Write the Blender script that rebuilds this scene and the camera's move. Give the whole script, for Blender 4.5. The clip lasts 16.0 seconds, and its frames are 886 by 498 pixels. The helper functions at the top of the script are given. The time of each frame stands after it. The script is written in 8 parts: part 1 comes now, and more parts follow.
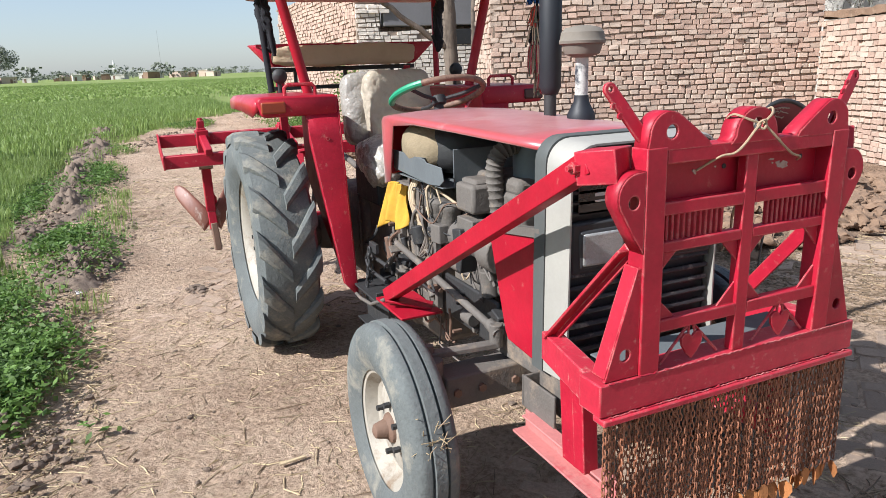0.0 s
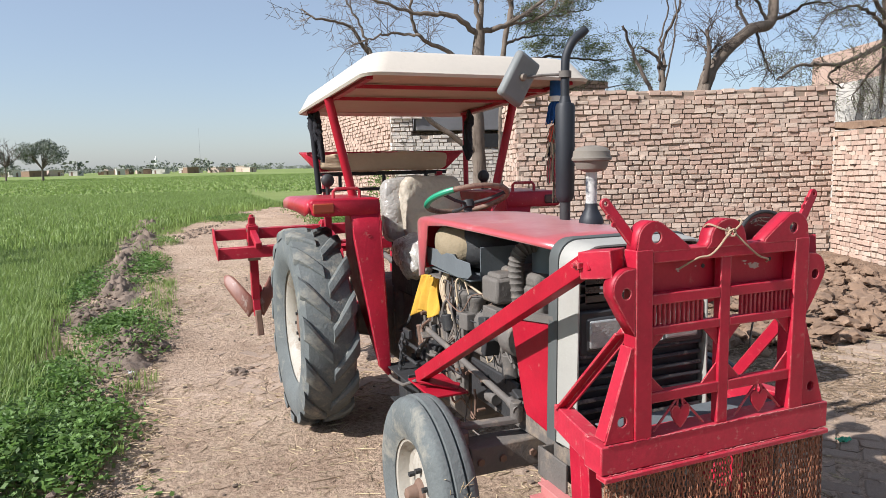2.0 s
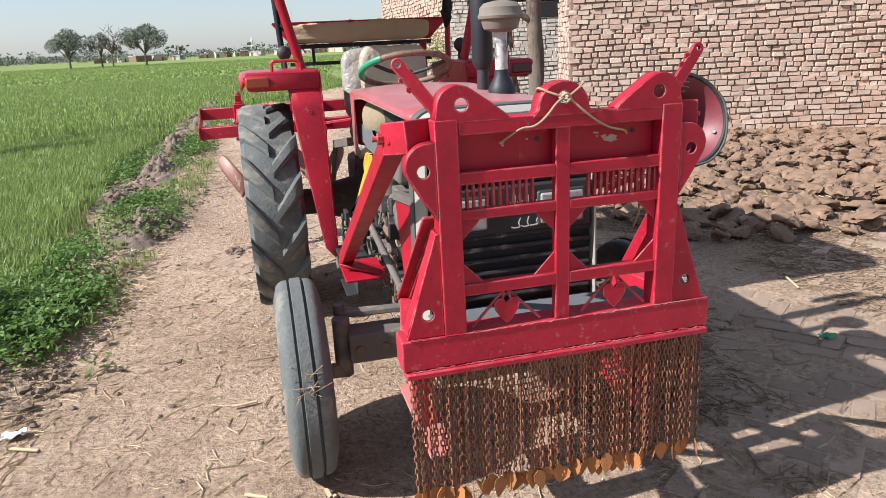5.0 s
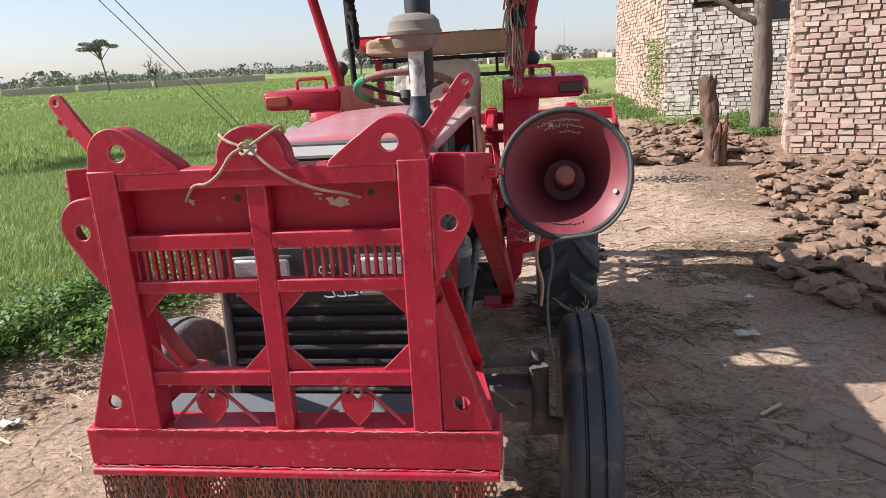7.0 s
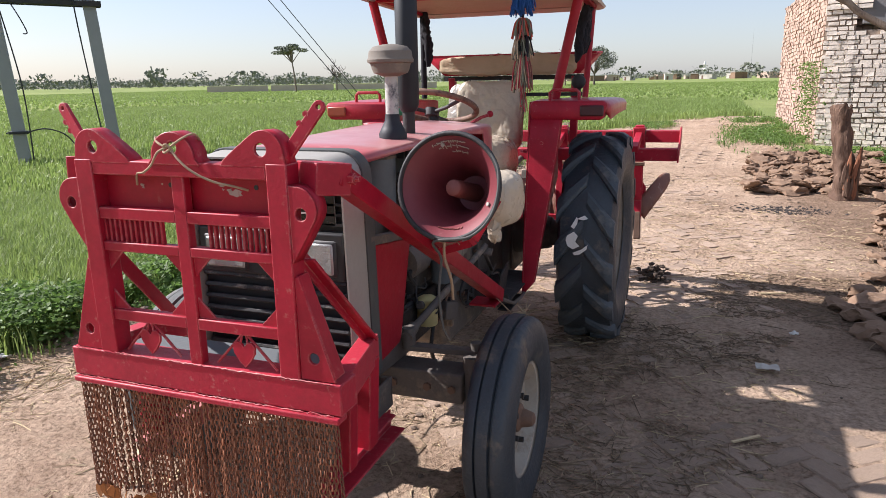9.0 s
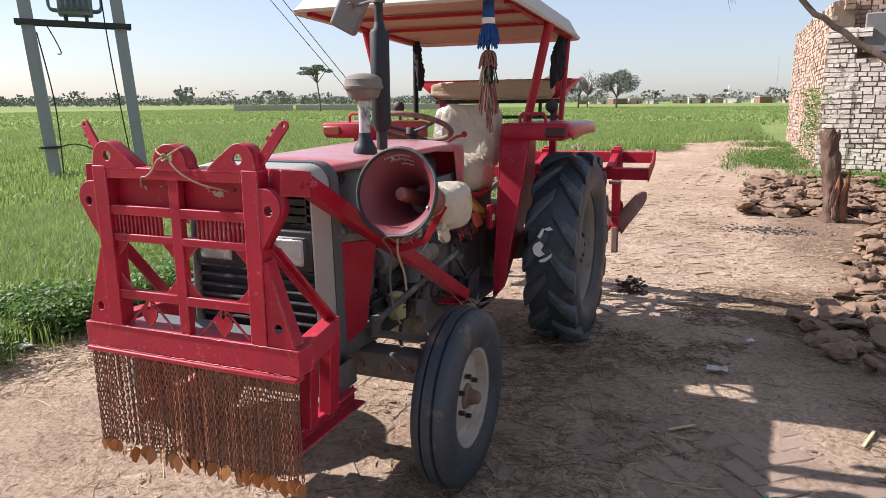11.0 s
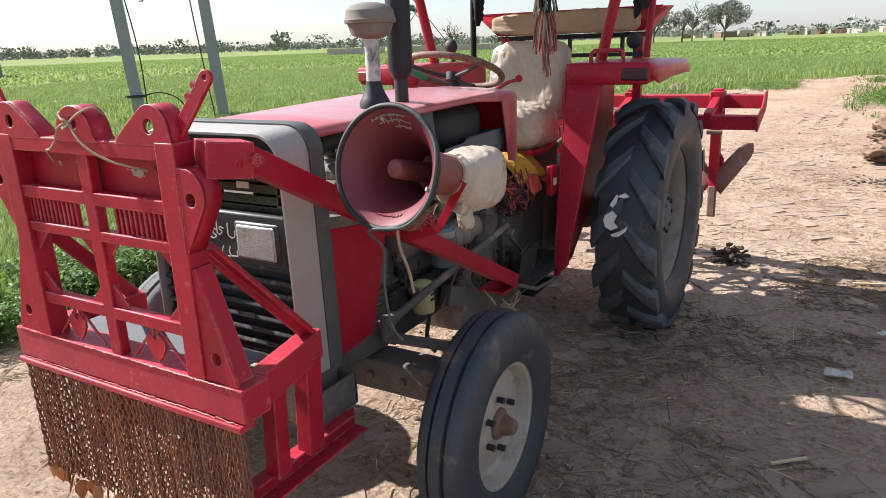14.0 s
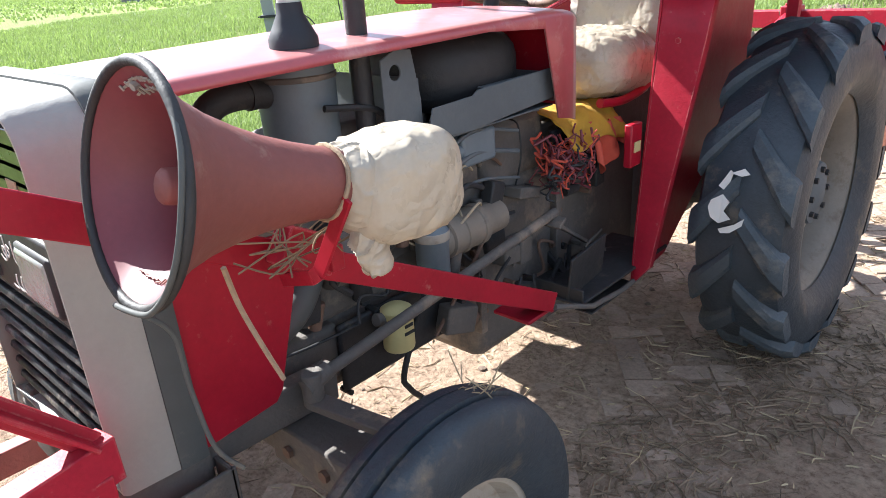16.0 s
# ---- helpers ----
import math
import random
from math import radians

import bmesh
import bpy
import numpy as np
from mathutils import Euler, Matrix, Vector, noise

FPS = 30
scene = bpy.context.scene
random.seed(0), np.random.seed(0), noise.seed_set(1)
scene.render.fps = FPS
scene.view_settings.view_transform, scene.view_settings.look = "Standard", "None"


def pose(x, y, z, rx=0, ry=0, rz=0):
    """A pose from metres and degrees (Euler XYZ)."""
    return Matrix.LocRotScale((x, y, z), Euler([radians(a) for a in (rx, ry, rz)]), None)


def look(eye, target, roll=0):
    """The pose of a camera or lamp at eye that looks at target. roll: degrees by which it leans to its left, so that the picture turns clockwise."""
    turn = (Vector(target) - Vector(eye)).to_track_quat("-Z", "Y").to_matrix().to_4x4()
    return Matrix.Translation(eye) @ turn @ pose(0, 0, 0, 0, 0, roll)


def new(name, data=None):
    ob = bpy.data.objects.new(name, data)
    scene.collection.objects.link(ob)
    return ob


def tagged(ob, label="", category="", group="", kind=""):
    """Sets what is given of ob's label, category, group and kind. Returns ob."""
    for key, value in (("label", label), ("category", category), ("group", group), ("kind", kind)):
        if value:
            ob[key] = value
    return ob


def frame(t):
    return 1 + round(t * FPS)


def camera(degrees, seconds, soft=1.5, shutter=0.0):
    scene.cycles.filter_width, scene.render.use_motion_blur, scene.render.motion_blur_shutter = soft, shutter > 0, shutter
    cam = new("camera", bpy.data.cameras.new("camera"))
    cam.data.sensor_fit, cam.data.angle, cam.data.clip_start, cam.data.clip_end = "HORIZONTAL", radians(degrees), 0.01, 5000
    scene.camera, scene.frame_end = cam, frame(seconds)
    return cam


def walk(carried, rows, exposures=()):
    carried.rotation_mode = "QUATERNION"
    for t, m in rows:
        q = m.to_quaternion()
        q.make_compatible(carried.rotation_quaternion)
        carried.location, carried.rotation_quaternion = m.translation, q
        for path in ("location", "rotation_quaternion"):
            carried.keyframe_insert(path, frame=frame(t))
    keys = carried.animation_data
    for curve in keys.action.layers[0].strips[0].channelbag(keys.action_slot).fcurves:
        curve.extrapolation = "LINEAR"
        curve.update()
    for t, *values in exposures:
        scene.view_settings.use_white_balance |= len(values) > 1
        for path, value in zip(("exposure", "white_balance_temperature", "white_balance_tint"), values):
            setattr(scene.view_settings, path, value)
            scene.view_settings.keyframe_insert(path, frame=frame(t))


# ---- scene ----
cam = camera(65.4, 16.0, soft=0.6)
PATH = [
    (0, (-1.469, -2.128, 1.632), (-0.673, -0.367, 1.117), -2.0),
    (0.5, (-1.537, -2.246, 1.613), (-0.734, -0.507, 1.038), -1.9),
    (1, (-1.601, -2.383, 1.594), (-0.826, -0.645, 0.979), -0.9),
    (1.5, (-1.607, -2.437, 1.614), (-0.812, -0.684, 1.069), -0.9),
    (2, (-1.646, -2.493, 1.688), (-0.89, -0.658, 1.446), -1.2),
    (2.5, (-1.643, -2.51, 1.684), (-0.863, -0.684, 1.45), -0.7),
    (3, (-1.607, -2.506, 1.668), (-0.739, -0.731, 1.364), -0.2),
    (3.5, (-1.48, -2.512, 1.641), (-0.585, -0.774, 1.217), -0.9),
    (4, (-1.246, -2.569, 1.612), (-0.537, -0.761, 1.135), -1.6),
    (4.2, (-1.174, -2.569, 1.61), (-0.485, -0.77, 1.072), -2.4),
    (6.3, (0.101, -2.368, 1.6), (0.076, -0.448, 1.04), -3.9),
    (6.5, (0.228, -2.321, 1.585), (0.163, -0.399, 1.037), -4.9),
    (7, (0.543, -2.154, 1.598), (0.292, -0.238, 1.08), -3.3),
    (7.5, (0.755, -2.086, 1.603), (0.286, -0.204, 1.117), -4.0),
    (8, (1.027, -2.091, 1.604), (0.258, -0.313, 1.107), -0.4),
    (8.5, (1.198, -2.149, 1.602), (0.47, -0.341, 1.152), -1.0),
    (9, (1.33, -2.333, 1.621), (0.644, -0.515, 1.148), -1.1),
    (9.2, (1.368, -2.394, 1.64), (0.717, -0.564, 1.164), -1.1),
    (11.3, (1.747, -2.639, 1.63), (0.995, -0.83, 1.225), -0.4),
    (11.5, (1.752, -2.635, 1.631), (1.007, -0.822, 1.236), -0.3),
    (12, (1.746, -2.642, 1.649), (0.961, -0.829, 1.338), -0.4),
    (12.5, (1.748, -2.655, 1.655), (0.94, -0.848, 1.367), -0.4),
    (13, (1.756, -2.575, 1.642), (0.932, -0.789, 1.281), -0.8),
    (13.5, (1.703, -2.253, 1.607), (0.789, -0.537, 1.14), -2.0),
    (14, (1.642, -1.876, 1.616), (0.672, -0.222, 1.047), -2.0),
    (14.5, (1.684, -1.52, 1.602), (0.598, 0.046, 0.994), -0.5),
    (15, (1.673, -1.24, 1.58), (0.517, 0.246, 0.906), -2.4),
    (15.5, (1.583, -0.965, 1.582), (0.432, 0.529, 0.918), -2.6),
    (16, (1.505, -0.778, 1.556), (0.225, 0.556, 0.793), -3.9),
]
EXPOSURES = [(0, 0.80, 6000, 10), (1.2, 0.84, 6000, 10), (2.0, 0.70, 6050, 11), (2.8, 0.70, 6050, 11), (4.2, 0.80, 6050, 11), (6.3, 0.90, 6300, 16), (8.5, 0.96, 6250, 17), (9.2, 0.91, 6250, 17), (11.5, 0.92, 6250, 17), (12.0, 0.90, 6250, 17), (12.5, 0.80, 6250, 17), (13.0, 0.78, 6250, 17), (13.5, 0.92, 6250, 16), (14.5, 1.44, 6150, 11), (15, 1.78, 6050, 10), (16, 1.90, 6000, 9)]
walk(cam, [(t, look(eye, target, roll)) for t, eye, target, roll in PATH], EXPOSURES)

# ---- sky and sun ----
SUN_DIR = Vector((-0.784, -0.077, 0.640)).normalized()   # towards the sun
world = bpy.data.worlds.new("sky")
scene.world = world
world.use_nodes = True
wn = world.node_tree
for n in list(wn.nodes):
    wn.nodes.remove(n)
w_out, w_bg, w_sky = wn.nodes.new("ShaderNodeOutputWorld"), wn.nodes.new("ShaderNodeBackground"), wn.nodes.new("ShaderNodeTexSky")
w_sky.sky_type, w_sky.sun_disc = "NISHITA", False
w_sky.sun_elevation = math.asin(SUN_DIR.z)
w_sky.sun_rotation = math.atan2(SUN_DIR.x, SUN_DIR.y)
w_sky.altitude, w_sky.air_density, w_sky.dust_density, w_sky.ozone_density = 150, 1.0, 1.0, 2.0
w_bg.inputs["Strength"].default_value = 0.078
w_mix = wn.nodes.new("ShaderNodeMix")                     # thin even haze over the whole sky
w_mix.data_type = "RGBA"
w_mix.inputs["Factor"].default_value = 0.32
w_mix.inputs["B"].default_value = (5.7, 6.0, 6.4, 1)
wn.links.new(w_sky.outputs[0], w_mix.inputs["A"])
wn.links.new(w_mix.outputs["Result"], w_bg.inputs[0])
wn.links.new(w_bg.outputs[0], w_out.inputs[0])
sun_data = bpy.data.lights.new("sun", "SUN")
sun_data.energy, sun_data.angle, sun_data.color = 5.0, radians(0.6), (1.0, 0.95, 0.88)
sun = new("sun", sun_data)
sun.matrix_world = look(SUN_DIR * 50, (0, 0, 0))

# ---- materials ----


def material(name, color, rough=0.7, metal=0.0, vary=0.25, scale=6.0, bump=0.0, bump_scale=60.0, second=None, second_amount=0.0,
             second_scale=3.0, coat=0.0, random=0.0, fine=0.0, stretch=(1, 1, 1), island=0.0, crease=0.0, gloss=0.5, wear=None, dust=0.0):
    """A painted, worn or natural surface: colour that varies at two scales, patches of a second colour, fine relief."""
    m = bpy.data.materials.new(name)
    m.use_nodes = True
    nt = m.node_tree
    N, L = nt.nodes.new, nt.links.new
    bsdf = nt.nodes["Principled BSDF"]
    coord, mapping = N("ShaderNodeTexCoord"), N("ShaderNodeMapping")
    mapping.inputs["Scale"].default_value = stretch
    L(coord.outputs["Object"], mapping.inputs["Vector"])

    def noise_at(s, detail=5, rgh=0.6):
        n = N("ShaderNodeTexNoise")
        n.inputs["Scale"].default_value, n.inputs["Detail"].default_value, n.inputs["Roughness"].default_value = s, detail, rgh
        L(mapping.outputs[0], n.inputs["Vector"])
        return n.outputs["Fac"]

    def math_node(op, a, b):
        n = N("ShaderNodeMath")
        n.operation = op
        for i, v in enumerate((a, b)):
            if isinstance(v, (int, float)):
                n.inputs[i].default_value = v
            else:
                L(v, n.inputs[i])
        return n.outputs[0]

    big = noise_at(scale)
    val = math_node("MULTIPLY_ADD", big, 2 * vary)
    val.node.inputs[2].default_value = 1 - vary
    if fine:
        f = math_node("MULTIPLY_ADD", noise_at(scale * 14, 3), 2 * fine)
        f.node.inputs[2].default_value = 1 - fine
        val = math_node("MULTIPLY", val, f)
    if random or island:
        src = N("ShaderNodeObjectInfo").outputs["Random"] if random else N("ShaderNodeNewGeometry").outputs["Random Per Island"]
        r = math_node("MULTIPLY_ADD", src, 2 * (random or island))
        r.node.inputs[2].default_value = 1 - (random or island)
        val = math_node("MULTIPLY", val, r)
    base = N("ShaderNodeVectorMath")
    base.operation = "SCALE"
    base.inputs[0].default_value = color
    L(val, base.inputs["Scale"])
    out = base.outputs[0]
    if second:
        ramp = N("ShaderNodeMapRange")
        ramp.inputs["From Min"].default_value, ramp.inputs["From Max"].default_value = 0.72 - 0.45 * second_amount, 0.80 - 0.45 * second_amount + 0.06
        L(noise_at(second_scale, 8, 0.7), ramp.inputs["Value"])
        mix = N("ShaderNodeMix")
        mix.data_type = "RGBA"
        L(ramp.outputs[0], mix.inputs["Factor"])
        L(out, mix.inputs["A"])
        mix.inputs["B"].default_value = (*second, 1)
        out = mix.outputs["Result"]
    if wear:                              # paint rubbed thin along the edges
        soft, here, dot = N("ShaderNodeBevel"), N("ShaderNodeNewGeometry"), N("ShaderNodeVectorMath")
        soft.samples, soft.inputs["Radius"].default_value, dot.operation = 4, 0.006, "DOT_PRODUCT"
        L(soft.outputs[0], dot.inputs[0])
        L(here.outputs["Normal"], dot.inputs[1])
        edge = N("ShaderNodeMapRange")
        edge.inputs["From Min"].default_value, edge.inputs["From Max"].default_value = 0.985, 0.90
        L(dot.outputs["Value"], edge.inputs["Value"])
        worn = N("ShaderNodeMapRange")
        worn.inputs["From Min"].default_value, worn.inputs["From Max"].default_value = 0.40, 0.62
        L(noise_at(22, 5, 0.7), worn.inputs["Value"])
        rub = N("ShaderNodeMix")
        rub.data_type = "RGBA"
        L(math_node("MULTIPLY", edge.outputs[0], worn.outputs[0]), rub.inputs["Factor"])
        L(out, rub.inputs["A"])
        rub.inputs["B"].default_value = (*wear, 1)
        out = rub.outputs["Result"]
    if dust:
        bsdf.inputs["Sheen Weight"].default_value, bsdf.inputs["Sheen Roughness"].default_value = dust, 0.45
        bsdf.inputs["Sheen Tint"].default_value = (1.0, 0.93, 0.86, 1)
    L(out, bsdf.inputs["Base Color"])
    rr = math_node("MULTIPLY_ADD", noise_at(scale * 3, 4), 0.3)
    rr.node.inputs[2].default_value = rough - 0.15
    L(rr, bsdf.inputs["Roughness"])
    bsdf.inputs["Metallic"].default_value = metal
    if coat:
        bsdf.inputs["Coat Weight"].default_value = coat
        bsdf.inputs["Coat Roughness"].default_value = 0.25
    bsdf.inputs["Specular IOR Level"].default_value = gloss
    if bump:
        b = N("ShaderNodeBump")
        b.inputs["Strength"].default_value, b.inputs["Distance"].default_value = bump, 0.01
        height = noise_at(bump_scale, 5)
        if crease:                        # sharp creases, as thin film folds
            folds = [math_node("ABSOLUTE", math_node("SUBTRACT", noise_at(k, 2, 0.5), 0.5), 0) for k in (crease, crease * 2.7)]
            height = math_node("MULTIPLY_ADD", math_node("ADD", folds[0], math_node("MULTIPLY", folds[1], 0.45)), 4.0)
            L(math_node("MULTIPLY", noise_at(bump_scale, 2), 0.2), height.node.inputs[2])
            b.inputs["Distance"].default_value = 0.02
        L(height, b.inputs["Height"])
        L(b.outputs[0], bsdf.inputs["Normal"])
    return m


RED = material("red_paint", (0.33, 0.006, 0.021), 0.45, vary=0.35, scale=5, second=(0.40, 0.12, 0.10), second_amount=0.22, second_scale=26, bump=0.08, bump_scale=50, fine=0.15, gloss=0.35)
RED_OLD = material("faded_red_paint", (0.35, 0.009, 0.027), 0.5, vary=0.42, scale=5, second=(0.42, 0.14, 0.12), second_amount=0.24, second_scale=24, bump=0.12, bump_scale=50, fine=0.2, gloss=0.35, wear=(0.52, 0.24, 0.21))
# pale patches are dust, with sky glare also put into the colour
RED_HOOD = material("red_hood_paint_with_dust_and_glare", (0.39, 0.06, 0.07), 0.36, vary=0.22, scale=3, second=(0.50, 0.25, 0.23), second_amount=0.36, second_scale=2.6, fine=0.15, coat=0.6, dust=0.3)
GREY = material("grey_white_paint", (0.31, 0.298, 0.268), 0.5, vary=0.16, scale=5, second=(0.27, 0.215, 0.16), second_amount=0.22, second_scale=11, fine=0.06, bump=0.1)
CAST = material("dusty_grey_cast_iron", (0.115, 0.102, 0.09), 0.75, vary=0.35, scale=7, second=(0.25, 0.195, 0.145), second_amount=0.4, second_scale=6, bump=0.4, bump_scale=45, fine=0.15)
DARK = material("black_greasy_metal", (0.025, 0.025, 0.026), 0.65, vary=0.4, scale=8, second=(0.10, 0.085, 0.065), second_amount=0.25, second_scale=9, bump=0.3, bump_scale=50)
BLACK = material("black_plastic", (0.03, 0.031, 0.033), 0.5, vary=0.25, scale=6, second=(0.11, 0.10, 0.085), second_amount=0.2, second_scale=6, bump=0.1)
SEAM = material("dull_grey_rubber", (0.07, 0.075, 0.072), 0.7, vary=0.2, scale=6, second=(0.16, 0.14, 0.11), second_amount=0.25, second_scale=7, bump=0.1)
SLAT = material("dust_caked_black_slat", (0.028, 0.028, 0.03), 0.6, vary=0.3, scale=8, second=(0.30, 0.26, 0.215), second_amount=0.36, second_scale=9, bump=0.3, bump_scale=60)
GLOSSY = material("glossy_black_panel", (0.014, 0.015, 0.017), 0.3, vary=0.15, scale=5, second=(0.10, 0.09, 0.08), second_amount=0.12, second_scale=5, coat=0.8)
BLUEGREY = material("blue_grey_paint", (0.135, 0.165, 0.185), 0.5, vary=0.2, scale=4, second=(0.18, 0.17, 0.14), second_amount=0.2, second_scale=5, fine=0.08, bump=0.1)
# lighter tyre copy: dust, with that side's sunlight put into the colour
TYRE_SUNLIT = material("sunlit_side_dusty_tyre_rubber", (0.105, 0.115, 0.112), 0.85, vary=0.4, scale=6, second=(0.24, 0.225, 0.185), second_amount=0.46, second_scale=5, bump=0.5, bump_scale=50, fine=0.25)
# darker tyre copy for the shaded side, its shade put into the colour
TYRE_SHADED = material("shaded_side_tyre_rubber_with_dried_mud", (0.033, 0.044, 0.055), 0.5, vary=0.5, scale=6, second=(0.15, 0.125, 0.095), second_amount=0.34, second_scale=5, bump=0.4, bump_scale=60, fine=0.22)
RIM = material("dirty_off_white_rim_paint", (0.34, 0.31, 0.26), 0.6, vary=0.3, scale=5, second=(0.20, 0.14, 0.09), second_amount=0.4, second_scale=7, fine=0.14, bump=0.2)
# worn rim copy for the shaded wheel, shade put into its colour
RIM_SHADED = material("worn_brown_grey_rim_in_shade", (0.20, 0.172, 0.14), 0.6, vary=0.3, scale=5, second=(0.115, 0.085, 0.06), second_amount=0.4, second_scale=7, fine=0.14, bump=0.2)
HUB = material("rusty_hub_metal", (0.16, 0.095, 0.065), 0.75, vary=0.3, scale=14, bump=0.3, bump_scale=70)
RUST = material("rusty_iron", (0.25, 0.10, 0.052), 0.65, vary=0.4, scale=14, second=(0.10, 0.054, 0.033), second_amount=0.35, second_scale=22, random=0.4, bump=0.3, bump_scale=150)
RUST_ORANGE = material("orange_rust_plate", (0.33, 0.13, 0.04), 0.85, vary=0.35, scale=20, random=0.25, bump=0.3, bump_scale=100)
CANVAS = material("cream_fibreglass", (0.50, 0.445, 0.375), 0.6, vary=0.1, scale=2.5, second=(0.40, 0.335, 0.255), second_amount=0.24, second_scale=3.5, fine=0.05, bump=0.15, bump_scale=30)
CANOPY_UNDER = material("tan_fibreglass_underside", (0.46, 0.33, 0.24), 0.7, vary=0.15, scale=4, bump=0.2, bump_scale=50)
MOULD = material("rust_red_mouldboard_steel", (0.20, 0.085, 0.06), 0.5, vary=0.35, scale=9, second=(0.38, 0.31, 0.26), second_amount=0.36, second_scale=10, fine=0.2, bump=0.2, stretch=(2.5, 1, 1))
CHROME = material("pale_lens_glass", (0.42, 0.43, 0.42), 0.2, metal=0.35, vary=0.3, scale=20, fine=0.2, bump=0.3, bump_scale=120)
SMOKED = material("smoked_dark_lens", (0.055, 0.012, 0.014), 0.35, vary=0.3, scale=30)
ORANGE = material("amber_lens", (0.30, 0.05, 0.02), 0.4, vary=0.2, scale=30)
CLOTH_YELLOW = material("yellow_cloth", (0.46, 0.26, 0.025), 0.9, vary=0.4, scale=9, bump=0.3, bump_scale=40)
CLOTH_RED = material("orange_red_cloth", (0.52, 0.085, 0.05), 0.9, vary=0.3, scale=14, bump=0.4, bump_scale=40)
CLOTH_BLACK = material("black_cloth", (0.012, 0.012, 0.016), 0.95, vary=0.3, scale=12, bump=0.3, bump_scale=60)
CLOTH_BLUE = material("blue_tassel_thread", (0.008, 0.07, 0.24), 0.8, vary=0.3, scale=40, stretch=(6, 6, 1))
CLOTH_TAN = material("dusty_tan_sheet", (0.52, 0.40, 0.27), 0.9, vary=0.2, scale=7, second=(0.38, 0.25, 0.15), second_amount=0.25, second_scale=4, bump=0.5, bump_scale=25)
ROPE = material("jute_rope", (0.36, 0.265, 0.175), 0.95, vary=0.3, scale=60, bump=0.4, bump_scale=200)
WIRE = material("pale_wire", (0.42, 0.33, 0.22), 0.7, vary=0.3, scale=20)
BAG = material("white_plastic_bag", (0.55, 0.485, 0.385), 0.3, vary=0.14, scale=8, second=(0.42, 0.33, 0.24), second_amount=0.3, second_scale=6, bump=0.6, bump_scale=40, fine=0.06, crease=5.0)
SEATWRAP = material("clear_plastic_over_grey_seat", (0.33, 0.31, 0.28), 0.3, vary=0.25, scale=9, second=(0.47, 0.44, 0.38), second_amount=0.36, second_scale=9, bump=0.65, bump_scale=40, fine=0.1, crease=5.0)
HORN_IN = material("dark_red_horn_inside", (0.17, 0.033, 0.042), 0.5, vary=0.25, scale=7, second=(0.28, 0.125, 0.112), second_amount=0.3, second_scale=7, fine=0.12)
HORN_OUT = material("dusty_brick_red_horn", (0.20, 0.062, 0.052), 0.6, vary=0.2, scale=7, second=(0.35, 0.22, 0.17), second_amount=0.3, second_scale=6, fine=0.1, bump=0.15)
WHITE = material("white_paint", (0.72, 0.70, 0.66), 0.6, vary=0.1, scale=20)
BRICK = material("weathered_brick", (0.44, 0.31, 0.243), 0.92, vary=0.14, scale=9, second=(0.50, 0.405, 0.325), second_amount=0.34, second_scale=7, random=0.15, bump=0.5, bump_scale=35, fine=0.12)
BRICK_ISLE = material("weathered_brick_far", (0.44, 0.31, 0.243), 0.92, vary=0.14, scale=9, second=(0.50, 0.405, 0.325), second_amount=0.34, second_scale=7, island=0.15, bump=0.5, bump_scale=35, fine=0.12)
BRICK_WHITE = material("whitewashed_brick", (0.80, 0.72, 0.63), 0.92, vary=0.12, scale=7, second=(0.52, 0.36, 0.28), second_amount=0.26, second_scale=4, island=0.12, bump=0.5, bump_scale=35, fine=0.1)
MORTAR = material("mud_mortar", (0.25, 0.19, 0.145), 0.97, vary=0.25, scale=8, bump=0.6, bump_scale=40, fine=0.15)
LIME = material("grey_lime_mortar", (0.27, 0.215, 0.17), 0.97, vary=0.25, scale=8, bump=0.6, bump_scale=40, fine=0.15)
# darker copy of the plaster, shade on lintel and hut put into the colour
PLASTER_SHADED = material("shade_darkened_plaster", (0.20, 0.195, 0.20), 0.9, vary=0.2, scale=1.5, second=(0.27, 0.25, 0.23), second_amount=0.3, second_scale=2, bump=0.3, bump_scale=14, fine=0.08)
MUD_WALL = material("pale_mud_wall", (0.44, 0.37, 0.31), 0.97, vary=0.2, scale=0.4, fine=0.1)
STUMP = material("red_brown_dead_wood", (0.115, 0.068, 0.046), 0.95, vary=0.4, scale=6, second=(0.24, 0.15, 0.10), second_amount=0.35, second_scale=7, bump=1.0, bump_scale=24, stretch=(3, 3, 0.5))
PLASTER = material("grey_plaster", (0.50, 0.47, 0.42), 0.9, vary=0.15, scale=1.5, second=(0.36, 0.32, 0.27), second_amount=0.3, second_scale=1.2, bump=0.3, bump_scale=12)
MUD = material("dry_mud_cake", (0.205, 0.132, 0.086), 0.97, vary=0.4, scale=5, second=(0.31, 0.22, 0.152), second_amount=0.36, second_scale=6, bump=0.9, bump_scale=35, fine=0.25)
CLOD = material("dark_soil_clod", (0.165, 0.122, 0.092), 0.98, vary=0.4, scale=6, second=(0.26, 0.195, 0.145), second_amount=0.35, second_scale=8, bump=0.8, bump_scale=50, fine=0.2)
ASH = material("burnt_ash", (0.035, 0.03, 0.028), 0.98, vary=0.4, scale=9, second=(0.2, 0.15, 0.11), second_amount=0.35, second_scale=14, bump=0.5, bump_scale=60)
BARK = material("pale_grey_bark", (0.155, 0.122, 0.095), 0.95, vary=0.3, scale=5, second=(0.085, 0.062, 0.047), second_amount=0.42, second_scale=6, bump=0.9, bump_scale=18, stretch=(3, 3, 0.6))
